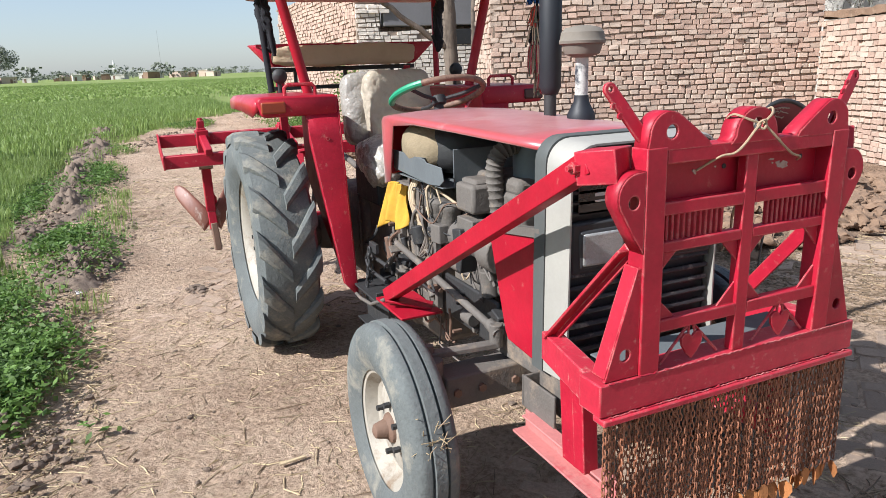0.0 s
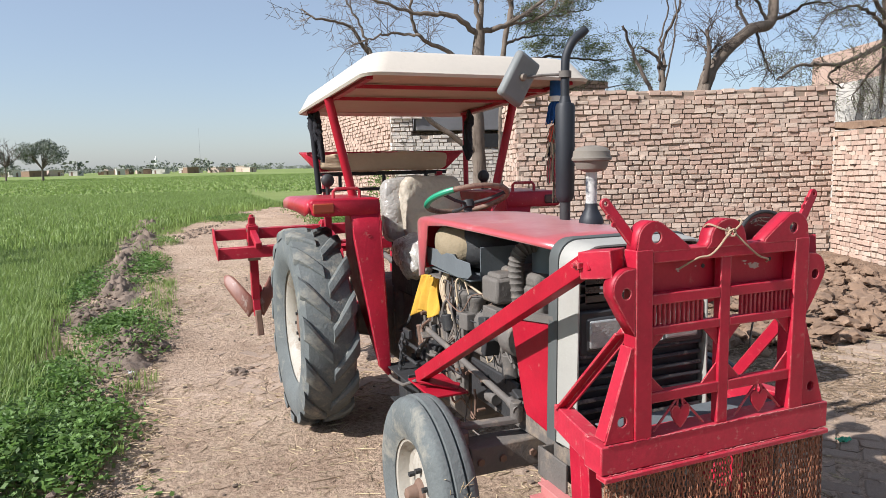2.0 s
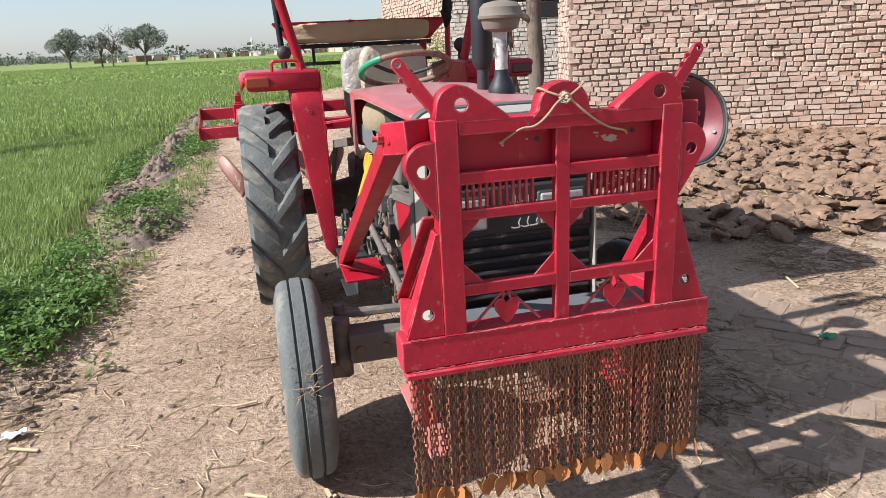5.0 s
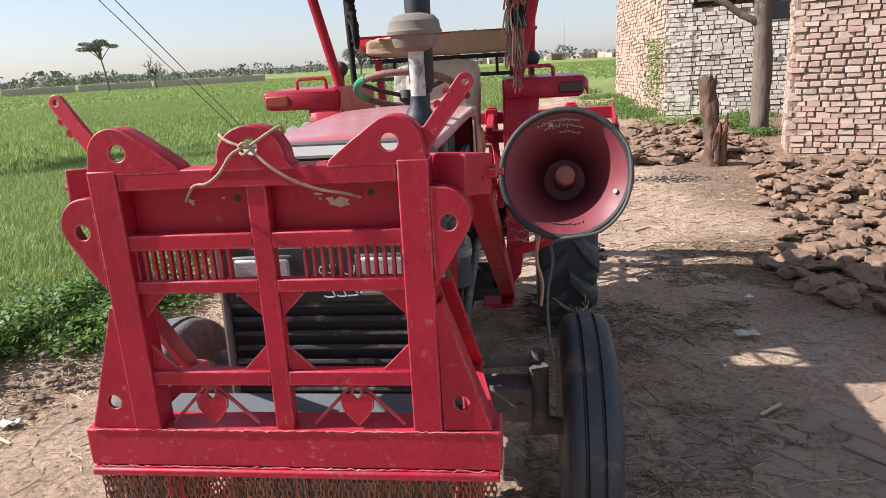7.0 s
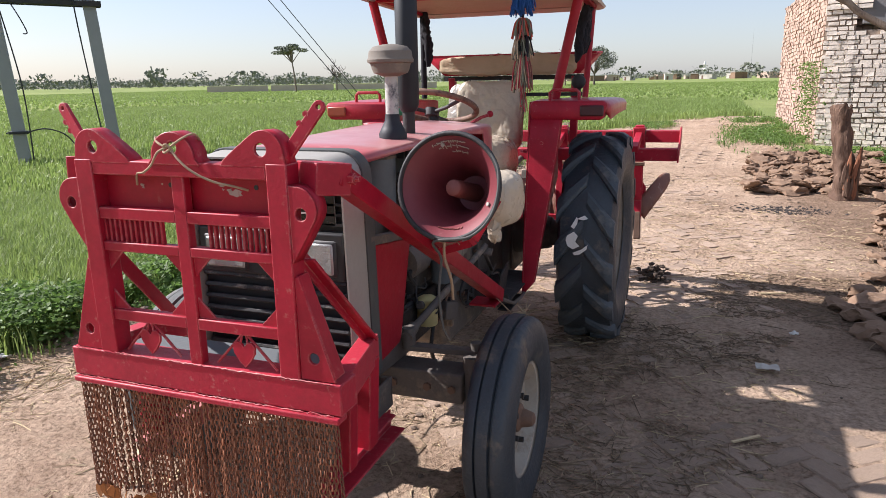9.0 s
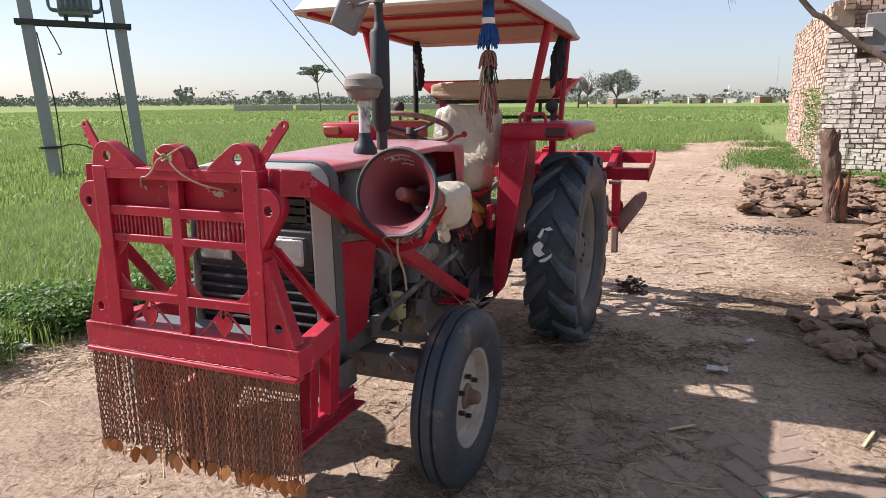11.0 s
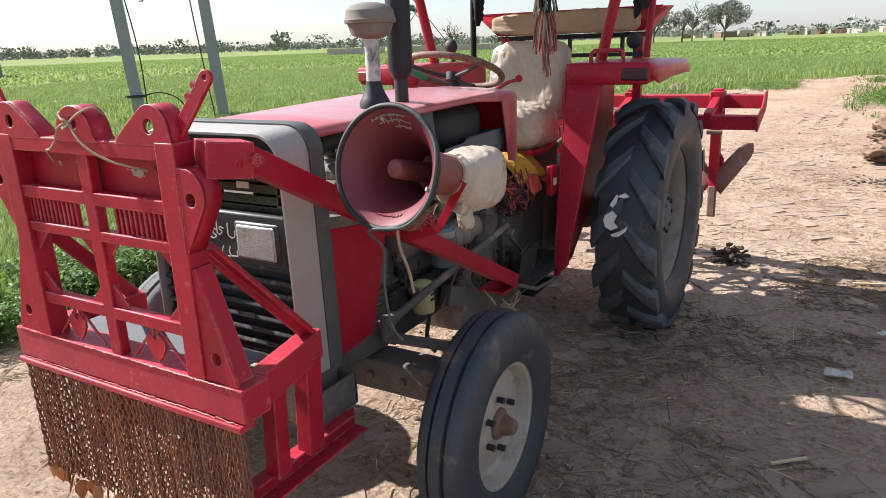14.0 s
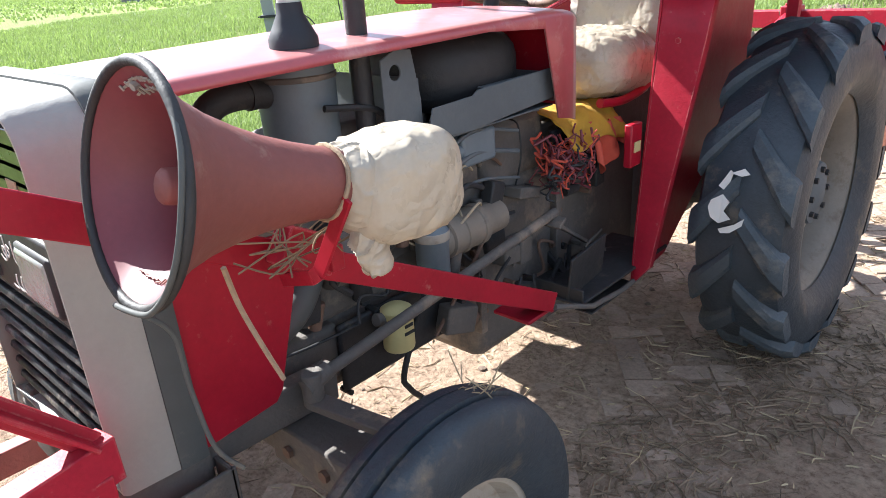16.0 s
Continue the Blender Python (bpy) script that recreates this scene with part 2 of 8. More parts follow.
TWIG = material("grey_brown_twig", (0.085, 0.064, 0.05), 0.95, vary=0.3, scale=8)
LEAF = material("dusty_green_leaf", (0.17, 0.20, 0.085), 0.8, vary=0.3, scale=1.5, island=0.35)
# distance haze is put into this lighter, greyer leaf colour
LEAF_FAR = material("hazed_far_tree_foliage", (0.175, 0.19, 0.15), 0.9, vary=0.3, scale=0.3, island=0.3)
WHEAT = material("young_wheat_blades", (0.225, 0.305, 0.085), 0.55, vary=0.2, scale=0.4, island=0.25)
WEED = material("green_weed_leaves", (0.125, 0.215, 0.048), 0.6, vary=0.3, scale=2, island=0.4)
STRAW = material("dry_straw", (0.42, 0.33, 0.20), 0.85, vary=0.25, scale=10, island=0.4)
POLE = material("galvanised_grey_pole", (0.27, 0.28, 0.28), 0.55, metal=0.2, vary=0.15, scale=2, fine=0.05)
PAPER = material("litter_scrap", (0.62, 0.60, 0.56), 0.7, vary=0.15, scale=20)
GREEN_TAPE = material("green_tape", (0.02, 0.25, 0.13), 0.45, vary=0.2, scale=30)
TAPE = material("mottled_wrapped_tape", (0.46, 0.46, 0.43), 0.5, vary=0.2, scale=20, second=(0.03, 0.035, 0.05), second_amount=0.6, second_scale=13)
LABEL = material("yellow_label", (0.55, 0.48, 0.22), 0.6, vary=0.2, scale=20)
GLASS = material("mirror_glass", (0.62, 0.65, 0.68), 0.12, metal=0.9, vary=0.1, scale=8)
PAVER = material("dusty_paving_brick", (0.335, 0.247, 0.183), 0.95, vary=0.42, scale=5, second=(0.265, 0.196, 0.136), second_amount=0.42, second_scale=5, island=0.16, bump=0.9, bump_scale=40, fine=0.5)
PAVER_ONE = material("dusty_paving_brick_near", (0.335, 0.247, 0.183), 0.95, vary=0.42, scale=5, second=(0.265, 0.196, 0.136), second_amount=0.42, second_scale=5, random=0.16, bump=0.9, bump_scale=40, fine=0.5)
BRICK_PALE = material("pale_weathered_brick", (0.48, 0.375, 0.30), 0.94, vary=0.14, scale=8, second=(0.43, 0.31, 0.243), second_amount=0.3, second_scale=7, random=0.12, bump=0.5, bump_scale=35, fine=0.12)
BRICK_PALE_ISLE = material("pale_weathered_brick_far", (0.48, 0.375, 0.30), 0.94, vary=0.14, scale=8, second=(0.43, 0.31, 0.243), second_amount=0.3, second_scale=7, island=0.12, bump=0.5, bump_scale=35, fine=0.12)
EXHAUST = material("soot_black_exhaust_paint", (0.011, 0.013, 0.018), 0.6, vary=0.25, scale=5, second=(0.05, 0.048, 0.044), second_amount=0.16, second_scale=8, fine=0.08)
CAP = material("dusty_tan_rubber_cap", (0.17, 0.148, 0.122), 0.8, vary=0.2, scale=9, second=(0.26, 0.22, 0.17), second_amount=0.3, second_scale=10, fine=0.1)
RED_DUSTY = material("dust_caked_red_paint", (0.39, 0.011, 0.032), 0.5, vary=0.38, scale=6, second=(0.47, 0.17, 0.15), second_amount=0.30, second_scale=28, bump=0.10, bump_scale=60, fine=0.22, gloss=0.35, wear=(0.55, 0.28, 0.25), dust=0.1)
# paler red for the sunlit tray: dust, plus sunlight put into the colour
RED_SUNLIT = material("dusty_red_paint_with_sunlight", (0.42, 0.15, 0.14), 0.7, vary=0.3, scale=7, second=(0.36, 0.02, 0.035), second_amount=0.36, second_scale=6, bump=0.25, bump_scale=40, fine=0.18)
# tread bars of the shaded rear wheel, shade put into the colour
TREAD_SHADED = material("shaded_side_worn_tread_rubber", (0.052, 0.067, 0.080), 0.6, vary=0.5, scale=6, second=(0.15, 0.145, 0.13), second_amount=0.38, second_scale=5, bump=0.6, bump_scale=45, fine=0.25)
SPLINTER = material("raw_splintered_wood", (0.25, 0.105, 0.055), 0.9, vary=0.35, scale=12, bump=0.6, bump_scale=40, stretch=(3, 3, 0.5))
CARRIER = material("dull_grey_steel", (0.105, 0.118, 0.125), 0.75, vary=0.25, scale=5, second=(0.15, 0.135, 0.11), second_amount=0.25, second_scale=6, bump=0.15, fine=0.1)
DRY_STALK = material("brown_dead_stalk", (0.20, 0.142, 0.09), 0.9, vary=0.25, scale=10, island=0.4)


def let_light_through(m, amount):
    """Thin leaves and films pass some light to the other side."""
    nt = m.node_tree
    bsdf, out = nt.nodes["Principled BSDF"], nt.nodes["Material Output"]
    thin, both = nt.nodes.new("ShaderNodeBsdfTranslucent"), nt.nodes.new("ShaderNodeMixShader")
    nt.links.new(bsdf.inputs["Base Color"].links[0].from_socket, thin.inputs["Color"])
    both.inputs[0].default_value = amount
    nt.links.new(bsdf.outputs[0], both.inputs[1])
    nt.links.new(thin.outputs[0], both.inputs[2])
    nt.links.new(both.outputs[0], out.inputs["Surface"])


for leafy_mat in (WHEAT, WEED, LEAF):
    let_light_through(leafy_mat, 0.42)
let_light_through(BAG, 0.25)

# ---- mesh tools ----


def box(bm, c, s, rot=None):
    m = Matrix.Translation(c) @ (rot.to_4x4() if rot else Matrix()) @ Matrix.Diagonal((*s, 1))
    bmesh.ops.create_cube(bm, size=1.0, matrix=m)


def frame_to(a, b, up=(0, 0, 1)):
    """A turn whose z runs from a to b and whose y leans to up."""
    z = (Vector(b) - Vector(a)).normalized()
    x = Vector(up).cross(z)
    if x.length < 1e-4:
        x = Vector((1, 0, 0)).cross(z)
    x.normalize()
    return Matrix((x, z.cross(x), z)).transposed()


def bar(bm, a, b, w, h, up=(0, 0, 1)):
    """A straight bar from a to b, w across and h along up."""
    a, b = Vector(a), Vector(b)
    box(bm, (a + b) / 2, (w, h, (b - a).length), frame_to(a, b, up))


def rod(bm, a, b, r, r2=None, n=12):
    a, b = Vector(a), Vector(b)
    m = Matrix.Translation((a + b) / 2) @ frame_to(a, b).to_4x4()
    bmesh.ops.create_cone(bm, cap_ends=True, segments=n, radius1=r, radius2=r if r2 is None else r2, depth=(b - a).length, matrix=m)


def tube(bm, pts, r, n=8, closed=False):
    """A round tube along pts; r is one radius or one a point."""
    pts = [Vector(p) for p in pts]
    k = len(pts)
    rs = [r] * k if isinstance(r, (int, float)) else list(r)
    rings, last = [], None
    for i, p in enumerate(pts):
        t = (pts[(i + 1) % k] - pts[i - 1]) if closed else (pts[min(i + 1, k - 1)] - pts[max(i - 1, 0)])
        t.normalize()
        if last is None:
            x = t.orthogonal().normalized()
        else:
            x = (last - t * last.dot(t)).normalized()
        last = x
        y = t.cross(x)
        rings.append([bm.verts.new(p + (x * math.cos(a) + y * math.sin(a)) * rs[i]) for a in (2 * math.pi * j / n for j in range(n))])
    for i in range(k if closed else k - 1):
        a, b = rings[i], rings[(i + 1) % k]
        for j in range(n):
            bm.faces.new((a[j], a[(j + 1) % n], b[(j + 1) % n], b[j]))
    if not closed:
        bm.faces.new(rings[0][::-1])
        bm.faces.new(rings[-1])


def curve_pts(keys, steps=8):
    """A smooth line through keys."""
    keys = [Vector(k) for k in keys]
    out = []
    for i in range(len(keys) - 1):
        p0, p1, p2, p3 = keys[max(i - 1, 0)], keys[i], keys[i + 1], keys[min(i + 2, len(keys) - 1)]
        for s in range(steps):
            t = s / steps
            out.append(0.5 * ((2 * p1) + (p2 - p0) * t + (2 * p0 - 5 * p1 + 4 * p2 - p3) * t * t + (3 * p1 - p0 - 3 * p2 + p3) * t ** 3))
    return out + [keys[-1]]


def lathe(bm, profile, n, m, closed=False):
    """Turns a profile of (radius, height) round the local z axis."""
    rings = []
    for r, h in profile:
        rings.append([bm.verts.new(m @ Vector((r * math.cos(a), r * math.sin(a), h))) for a in (2 * math.pi * j / n for j in range(n))])
    pairs = list(zip(rings, rings[1:])) + ([(rings[-1], rings[0])] if closed else [])
    for a, b in pairs:
        for j in range(n):
            bm.faces.new((a[j], a[(j + 1) % n], b[(j + 1) % n], b[j]))


def plate(bm, pts, thick, m, hole=None):
    """An outline (x, y) drawn out by thick along local z, centred, with an optional round hole (x, y, r)."""
    pts = [Vector((p[0], p[1])) for p in pts]
    k = len(pts)
    if hole is None:
        for z, flip in ((-thick / 2, True), (thick / 2, False)):
            vs = [bm.verts.new(m @ Vector((p.x, p.y, z))) for p in pts]
            bm.faces.new(vs[::-1] if flip else vs)
            if flip:
                low = vs
        for j in range(k):
            bm.faces.new((low[j], low[(j + 1) % k], vs[(j + 1) % k], vs[j]))
        return
    hx, hy, hr = hole
    fine = []
    for j in range(k):
        a, b = pts[j], pts[(j + 1) % k]
        n = max(1, int((b - a).length / .012))
        fine += [a.lerp(b, i / n) for i in range(n)]
    pts, k = fine, len(fine)
    rings = []
    for z in (-thick / 2, thick / 2):
        outer = [bm.verts.new(m @ Vector((p.x, p.y, z))) for p in pts]
        inner = []
        for p in pts:
            d = (p - Vector((hx, hy))).normalized() * hr
            inner.append(bm.verts.new(m @ Vector((hx + d.x, hy + d.y, z))))
        rings.append((outer, inner))
    (lo, li), (uo, ui) = rings
    for j in range(k):
        q = (j + 1) % k
        bm.faces.new((li[j], li[q], lo[q], lo[j]))
        bm.faces.new((uo[j], uo[q], ui[q], ui[j]))
        bm.faces.new((lo[j], lo[q], uo[q], uo[j]))
        bm.faces.new((ui[j], ui[q], li[q], li[j]))


def arc(cx, cy, r, a0, a1, n=10):
    return [(cx + r * math.cos(radians(a0 + (a1 - a0) * i / n)), cy + r * math.sin(radians(a0 + (a1 - a0) * i / n))) for i in range(n + 1)]


def part(name, bm, mat, parent=None, label="", bevel=0.0, smooth=35, segments=2):
    """Links a bmesh as one mesh object, under a thing or under a part."""
    bmesh.ops.recalc_face_normals(bm, faces=bm.faces)
    me = bpy.data.meshes.new(name)
    bm.to_mesh(me)
    bm.free()
    me.materials.append(mat)
    if smooth:
        me.polygons.foreach_set("use_smooth", [True] * len(me.polygons))
        me.set_sharp_from_angle(angle=radians(smooth))
    ob = new(name, me)
    if bevel:
        mod = ob.modifiers.new("worn_edge", "BEVEL")
        mod.width, mod.segments, mod.limit_method, mod.angle_limit = bevel, segments, "ANGLE", radians(40)
        mod.harden_normals = False
    if parent:
        ob.parent = parent
        ob.matrix_parent_inverse = parent.matrix_world.inverted()
    if label:
        ob["label"] = label
    return ob


def share(ob, name, loc, rot=None, scale=(1, 1, 1), parent=None, mat=None):
    """Another object on the same mesh."""
    o = new(name, ob.data if hasattr(ob, "data") else ob)
    o.matrix_world = Matrix.LocRotScale(loc, rot or Euler((0, 0, 0)), scale)
    if parent:
        o.parent = parent
        o.matrix_parent_inverse = parent.matrix_world.inverted()
    return o


def thing(name, loc, label, category, group="", kind=""):
    e = new(name)
    e.empty_display_size = 0.1
    e.location = loc
    bpy.context.view_layer.update()
    return tagged(e, label, category, group, kind)


def raw(name, verts, faces, mat, parent=None, smooth=False):
    """A mesh from arrays: verts (n, 3), faces (m, k) all of one size."""
    verts, faces = np.asarray(verts, np.float32), np.asarray(faces, np.int32)
    me = bpy.data.meshes.new(name)
    me.vertices.add(len(verts))
    me.vertices.foreach_set("co", verts.ravel())
    k = faces.shape[1]
    me.loops.add(faces.size)
    me.loops.foreach_set("vertex_index", faces.ravel())
    me.polygons.add(len(faces))
    me.polygons.foreach_set("loop_start", np.arange(0, faces.size, k, dtype=np.int32))
    me.update(calc_edges=True)
    me.polygons.foreach_set("use_smooth", [smooth] * len(faces))
    me.materials.append(mat)
    ob = new(name, me)
    if parent:
        ob.parent = parent
        ob.matrix_parent_inverse = parent.matrix_world.inverted()
    return ob


def crumple(bm, amount, scale, seed=0.0):
    """Pushes the vertices about, as cloth, mud or worn stone lies."""
    for v in bm.verts:
        v.co += noise.noise_vector(v.co * scale + Vector((seed, seed * 1.7, seed * 0.3))) * amount


XZ = Matrix(((1, 0, 0, 0), (0, 0, -1, 0), (0, 1, 0, 0), (0, 0, 0, 1)))    # a plate drawn in (x, z), thick along y
YZ = Matrix(((0, 0, 1, 0), (1, 0, 0, 0), (0, 1, 0, 0), (0, 0, 0, 1)))     # a plate drawn in (y, z), thick along x

# ---- the ground ----
EDGE_Y = [-2000, -6, 0.0, 0.7, 1.5, 3.0, 5.0, 11.2, 14.6, 19.6, 21.2, 22.8, 24.5, 27.0]
EDGE_X = [-2.7, -2.6, -2.42, -2.22, -2.05, -1.85, -1.56, -1.58, 0.25, 1.3, 3.0, 12.0, 60.0, 2500.0]


def edge_x(y):
    """The x at which the bare road ends towards the field."""
    return np.interp(y, EDGE_Y, EDGE_X)


def wheat_x(y):
    """The x at which the wheat begins."""
    return np.minimum(np.interp(y, [-2000, 0, 1, 3, 5, 7.5, 9.2, 12, 14.2, 17.9, 21, 22.8, 24.5, 27], [-2.9, -2.66, -2.67, -2.6, -2.78, -2.88, -2.72, -2.3, -1.35, 0, 1.9, 11, 58, 2500]), edge_x(y) - .02)


def fbm(x, y, s, seed=0.0):
    """Smooth random relief, by sums of turned sines; works on arrays."""
    v, a = 0.0, 1.0
    for i in range(5):
        f, th = s * 1.9 ** i, 1.3 * i + seed
        u, w = x * math.cos(th) + y * math.sin(th), -x * math.sin(th) + y * math.cos(th)
        v = v + a * (np.sin(u * f + 1.7 * np.sin(w * f * 0.7 + i + seed)) + np.cos(w * f * 1.13 + 1.3 * np.sin(u * f * 0.6 + 2 * i))) / 2
        a *= 0.55
    return v


def ground_z(x, y):
    d = x - edge_x(y)
    near = np.exp(-((x / 14) ** 2 + ((y - 4) / 18) ** 2))
    rise = np.interp(y, [4, 7.6, 10.5, 12.5, 20, 40, 90], [0, .08, .2, .34, .42, .42, 0])
    z = rise + 0.007 * fbm(x, y, 3.0) * near + 0.004 * fbm(x, y, 11.0, 2.0) * near
    out = np.clip((-1.2 - d) / 7, 0, 1)
    z = z - 0.26 * out * out * (3 - 2 * out) * np.exp(-((x / 70) ** 2 + (y / 70) ** 2))      # the field lies a little lower than the road
    verge = np.exp(-((d + 0.35) / 0.4) ** 2) * (y < 20) * (y > .8)
    z = z + verge * (0.05 + 0.04 * fbm(x, y, 4.0, 4.0)) * near
    return z


def spread(lo, hi, fine_lo, fine_hi, step):
    """Grid lines: even in the middle, ever wider outwards."""
    mid = list(np.arange(fine_lo, fine_hi + step / 2, step))
    out, s = [], step
    v = fine_hi
    while v < hi:
        s *= 1.25
        v += s
        out.append(min(v, hi))
    left, s, v = [], step, fine_lo
    while v > lo:
        s *= 1.25
        v -= s
        left.append(max(v, lo))
    return np.array(left[::-1] + mid + out)


gx, gy = spread(-2600, 2600, -4.0, 8.0, 0.07), spread(-1500, 2600, -4.5, 12.0, 0.08)
GX, GY = np.meshgrid(gx, gy)
GZ = ground_z(GX, GY)
nx, ny = len(gx), len(gy)
idx = np.arange(nx * ny).reshape(ny, nx)
quads = np.stack([idx[:-1, :-1], idx[:-1, 1:], idx[1:, 1:], idx[1:, :-1]], -1).reshape(-1, 4)


def ground_material():
    m = bpy.data.materials.new("dusty_earth_and_field")
    m.use_nodes = True
    nt = m.node_tree
    N, L = nt.nodes.new, nt.links.new
    bsdf = nt.nodes["Principled BSDF"]
    coord = N("ShaderNodeTexCoord")

    def noise_at(s, d=6, r=0.62):
        n = N("ShaderNodeTexNoise")
        n.inputs["Scale"].default_value, n.inputs["Detail"].default_value, n.inputs["Roughness"].default_value = s, d, r
        L(coord.outputs["Object"], n.inputs["Vector"])
        return n.outputs["Fac"]

    def ramp(fac, stops):
        r = N("ShaderNodeValToRGB")
        while len(r.color_ramp.elements) < len(stops):
            r.color_ramp.elements.new(0.5)
        for e, (p, c) in zip(r.color_ramp.elements, stops):
            e.position, e.color = p, (*c, 1)
        L(fac, r.inputs["Fac"])
        return r.outputs["Color"]

    def mix(fac, a, b, kind="MIX"):
        n = N("ShaderNodeMix")
        n.data_type, n.blend_type = "RGBA", kind
        if isinstance(fac, float):
            n.inputs["Factor"].default_value = fac
        else:
            L(fac, n.inputs["Factor"])
        L(a, n.inputs["A"])
        L(b, n.inputs["B"])
        return n.outputs["Result"]

    earth = ramp(noise_at(1.1), [(0.3, (0.335, 0.238, 0.174)), (0.5, (0.455, 0.339, 0.252)), (0.72, (0.55, 0.422, 0.325))])
    speck = ramp(noise_at(38, 5, 0.7), [(0.32, (0.52, 0.48, 0.44)), (0.5, (0.97, 0.96, 0.94)), (0.68, (1.20, 1.18, 1.14))])
    earth = mix(1.0, earth, speck, "MULTIPLY")
    crumbs = ramp(noise_at(13, 6, 0.72), [(0.32, (0.66, 0.62, 0.58)), (0.48, (1.0, 1.0, 1.0)), (0.66, (1.12, 1.11, 1.09))])
    earth = mix(1.0, earth, crumbs, "MULTIPLY")
    straw = ramp(noise_at(9, 8, 0.75), [(0.55, (0, 0, 0)), (0.68, (1, 1, 1))])
    pale = N("ShaderNodeRGB")
    pale.outputs[0].default_value = (0.42, 0.328, 0.232, 1)
    earth = mix(straw, earth, pale.outputs[0])
    soil_at = N("ShaderNodeAttribute")
    soil_at.attribute_name = "soil"
    brown = mix(1.0, ramp(noise_at(6, 8, 0.75), [(0.3, (0.15, 0.098, 0.066)), (0.55, (0.25, 0.172, 0.122)), (0.75, (0.33, 0.24, 0.175))]), speck, "MULTIPLY")
    earth = mix(soil_at.outputs["Fac"], earth, brown)
    green = ramp(noise_at(0.35, 7, 0.7), [(0.3, (0.16, 0.205, 0.065)), (0.55, (0.195, 0.245, 0.078)), (0.75, (0.22, 0.27, 0.087))])
    bands = ramp(noise_at(0.02, 4, 0.6), [(0.35, (0.8, 0.85, 0.8)), (0.65, (1.2, 1.12, 1.15))])
    green = mix(1.0, green, bands, "MULTIPLY")
    at = N("ShaderNodeAttribute")
    at.attribute_name = "field"
    edge = N("ShaderNodeMath")
    edge.operation = "MULTIPLY_ADD"
    L(noise_at(3.0, 5), edge.inputs[0])
    edge.inputs[1].default_value, edge.inputs[2].default_value = 1.0, 0.0
    sub = N("ShaderNodeMath")
    sub.operation = "SUBTRACT"
    sub.inputs[1].default_value = 0.5
    L(edge.outputs[0], sub.inputs[0])
    add = N("ShaderNodeMath")
    add.operation = "ADD"
    L(at.outputs["Fac"], add.inputs[0])
    L(sub.outputs[0], add.inputs[1])
    mask = ramp(add.outputs[0], [(0.45, (0, 0, 0)), (0.6, (1, 1, 1))])
    L(mix(mask, earth, green), bsdf.inputs["Base Color"])
    bsdf.inputs["Roughness"].default_value = 0.96
    bsdf.inputs["Specular IOR Level"].default_value = 0.15
    b = N("ShaderNodeBump")
    b.inputs["Strength"].default_value, b.inputs["Distance"].default_value = 1.0, 0.05
    L(noise_at(22, 8, 0.7), b.inputs["Height"])
    L(b.outputs[0], bsdf.inputs["Normal"])
    return m


GROUND = ground_material()
ground = raw("ground", np.stack([GX, GY, GZ], -1).reshape(-1, 3), quads, GROUND, smooth=True)
tagged(ground, "dusty tan earth road beside a flat green wheat field", "ground", kind="structure")
D = (edge_x(GY) - GX)
patch = fbm(GX, GY, 1.7, 6.0)
field = np.clip((wheat_x(GY) - GX) / 0.3 + .5, 0, 1)
back = np.clip((GY - 9.9) / 1.6, 0, 1) * np.clip((GX - 1.7) / 0.7, 0, 1)      # grass before the hut
far = np.clip((np.hypot(GX, GY - 5) - 45) / 20, 0, 1)
field = np.maximum.reduce([field, back * (0.42 + .3 * patch), np.clip(D / 0.6, 0, 1) * 0.5 * np.clip(patch * 1.5, 0, 1), far])
at = ground.data.attributes.new("field", "FLOAT", "POINT")
at.data.foreach_set("value", field.ravel().astype(np.float32))
soil = np.clip((GX - 1.75 - .06 * GY + .55 * fbm(GX, GY, .9, 2.0)) / .7, 0, 1) * np.clip((GY - 1.2) / .8, 0, 1) * np.clip((13 - GY) / 1.5, 0, 1) * .85
soil_at = ground.data.attributes.new("soil", "FLOAT", "POINT")
soil_at.data.foreach_set("value", soil.ravel().astype(np.float32))


# ---- brick walls ----
def brick_mesh(name, seed, mat):
    rng = random.Random(seed)
    bm = bmesh.new()
    bmesh.ops.create_cube(bm, size=1.0)
    bmesh.ops.bevel(bm, geom=bm.edges[:], offset=0.09, segments=1, affect="EDGES")
    for v in bm.verts:
        v.co += Vector((rng.uniform(-0.02, 0.02), rng.uniform(-0.03, 0.03), rng.uniform(-0.05, 0.05)))
    me = bpy.data.meshes.new(name)
    bm.to_mesh(me)
    bm.free()
    me.materials.append(mat)
    return me


BRICKS = [brick_mesh("brick", s, BRICK if s % 2 else BRICK_PALE) for s in range(8)]
CUBE = np.array([[x, y, z] for x in (-.5, .5) for y in (-.5, .5) for z in (-.5, .5)])
CUBE_F = np.array([[0, 1, 3, 2], [4, 6, 7, 5], [0, 4, 5, 1], [2, 3, 7, 6], [0, 2, 6, 4], [1, 5, 7, 3]])


def stuff_blocks(name, blocks, mat, parent, jitter=0.0032, seed=1):
    """Many irregular blocks in one mesh: rows of centre, size, yaw."""
    rng = np.random.default_rng(seed)
    vs, fs = [], []
    for i, (c, s, yaw) in enumerate(blocks):
        v = CUBE * s + rng.normal(0, jitter, (8, 3))
        ca, sa = math.cos(yaw), math.sin(yaw)
        vs.append(v @ np.array([[ca, sa, 0], [-sa, ca, 0], [0, 0, 1]]) + c)
        fs.append(CUBE_F + 8 * i)
    ob = raw(name, np.concatenate(vs), np.concatenate(fs), mat, parent)
    ob["kind"] = "stuff"
    return ob


COURSE, BRICK_L, BRICK_H = 0.085, 0.196, 0.068


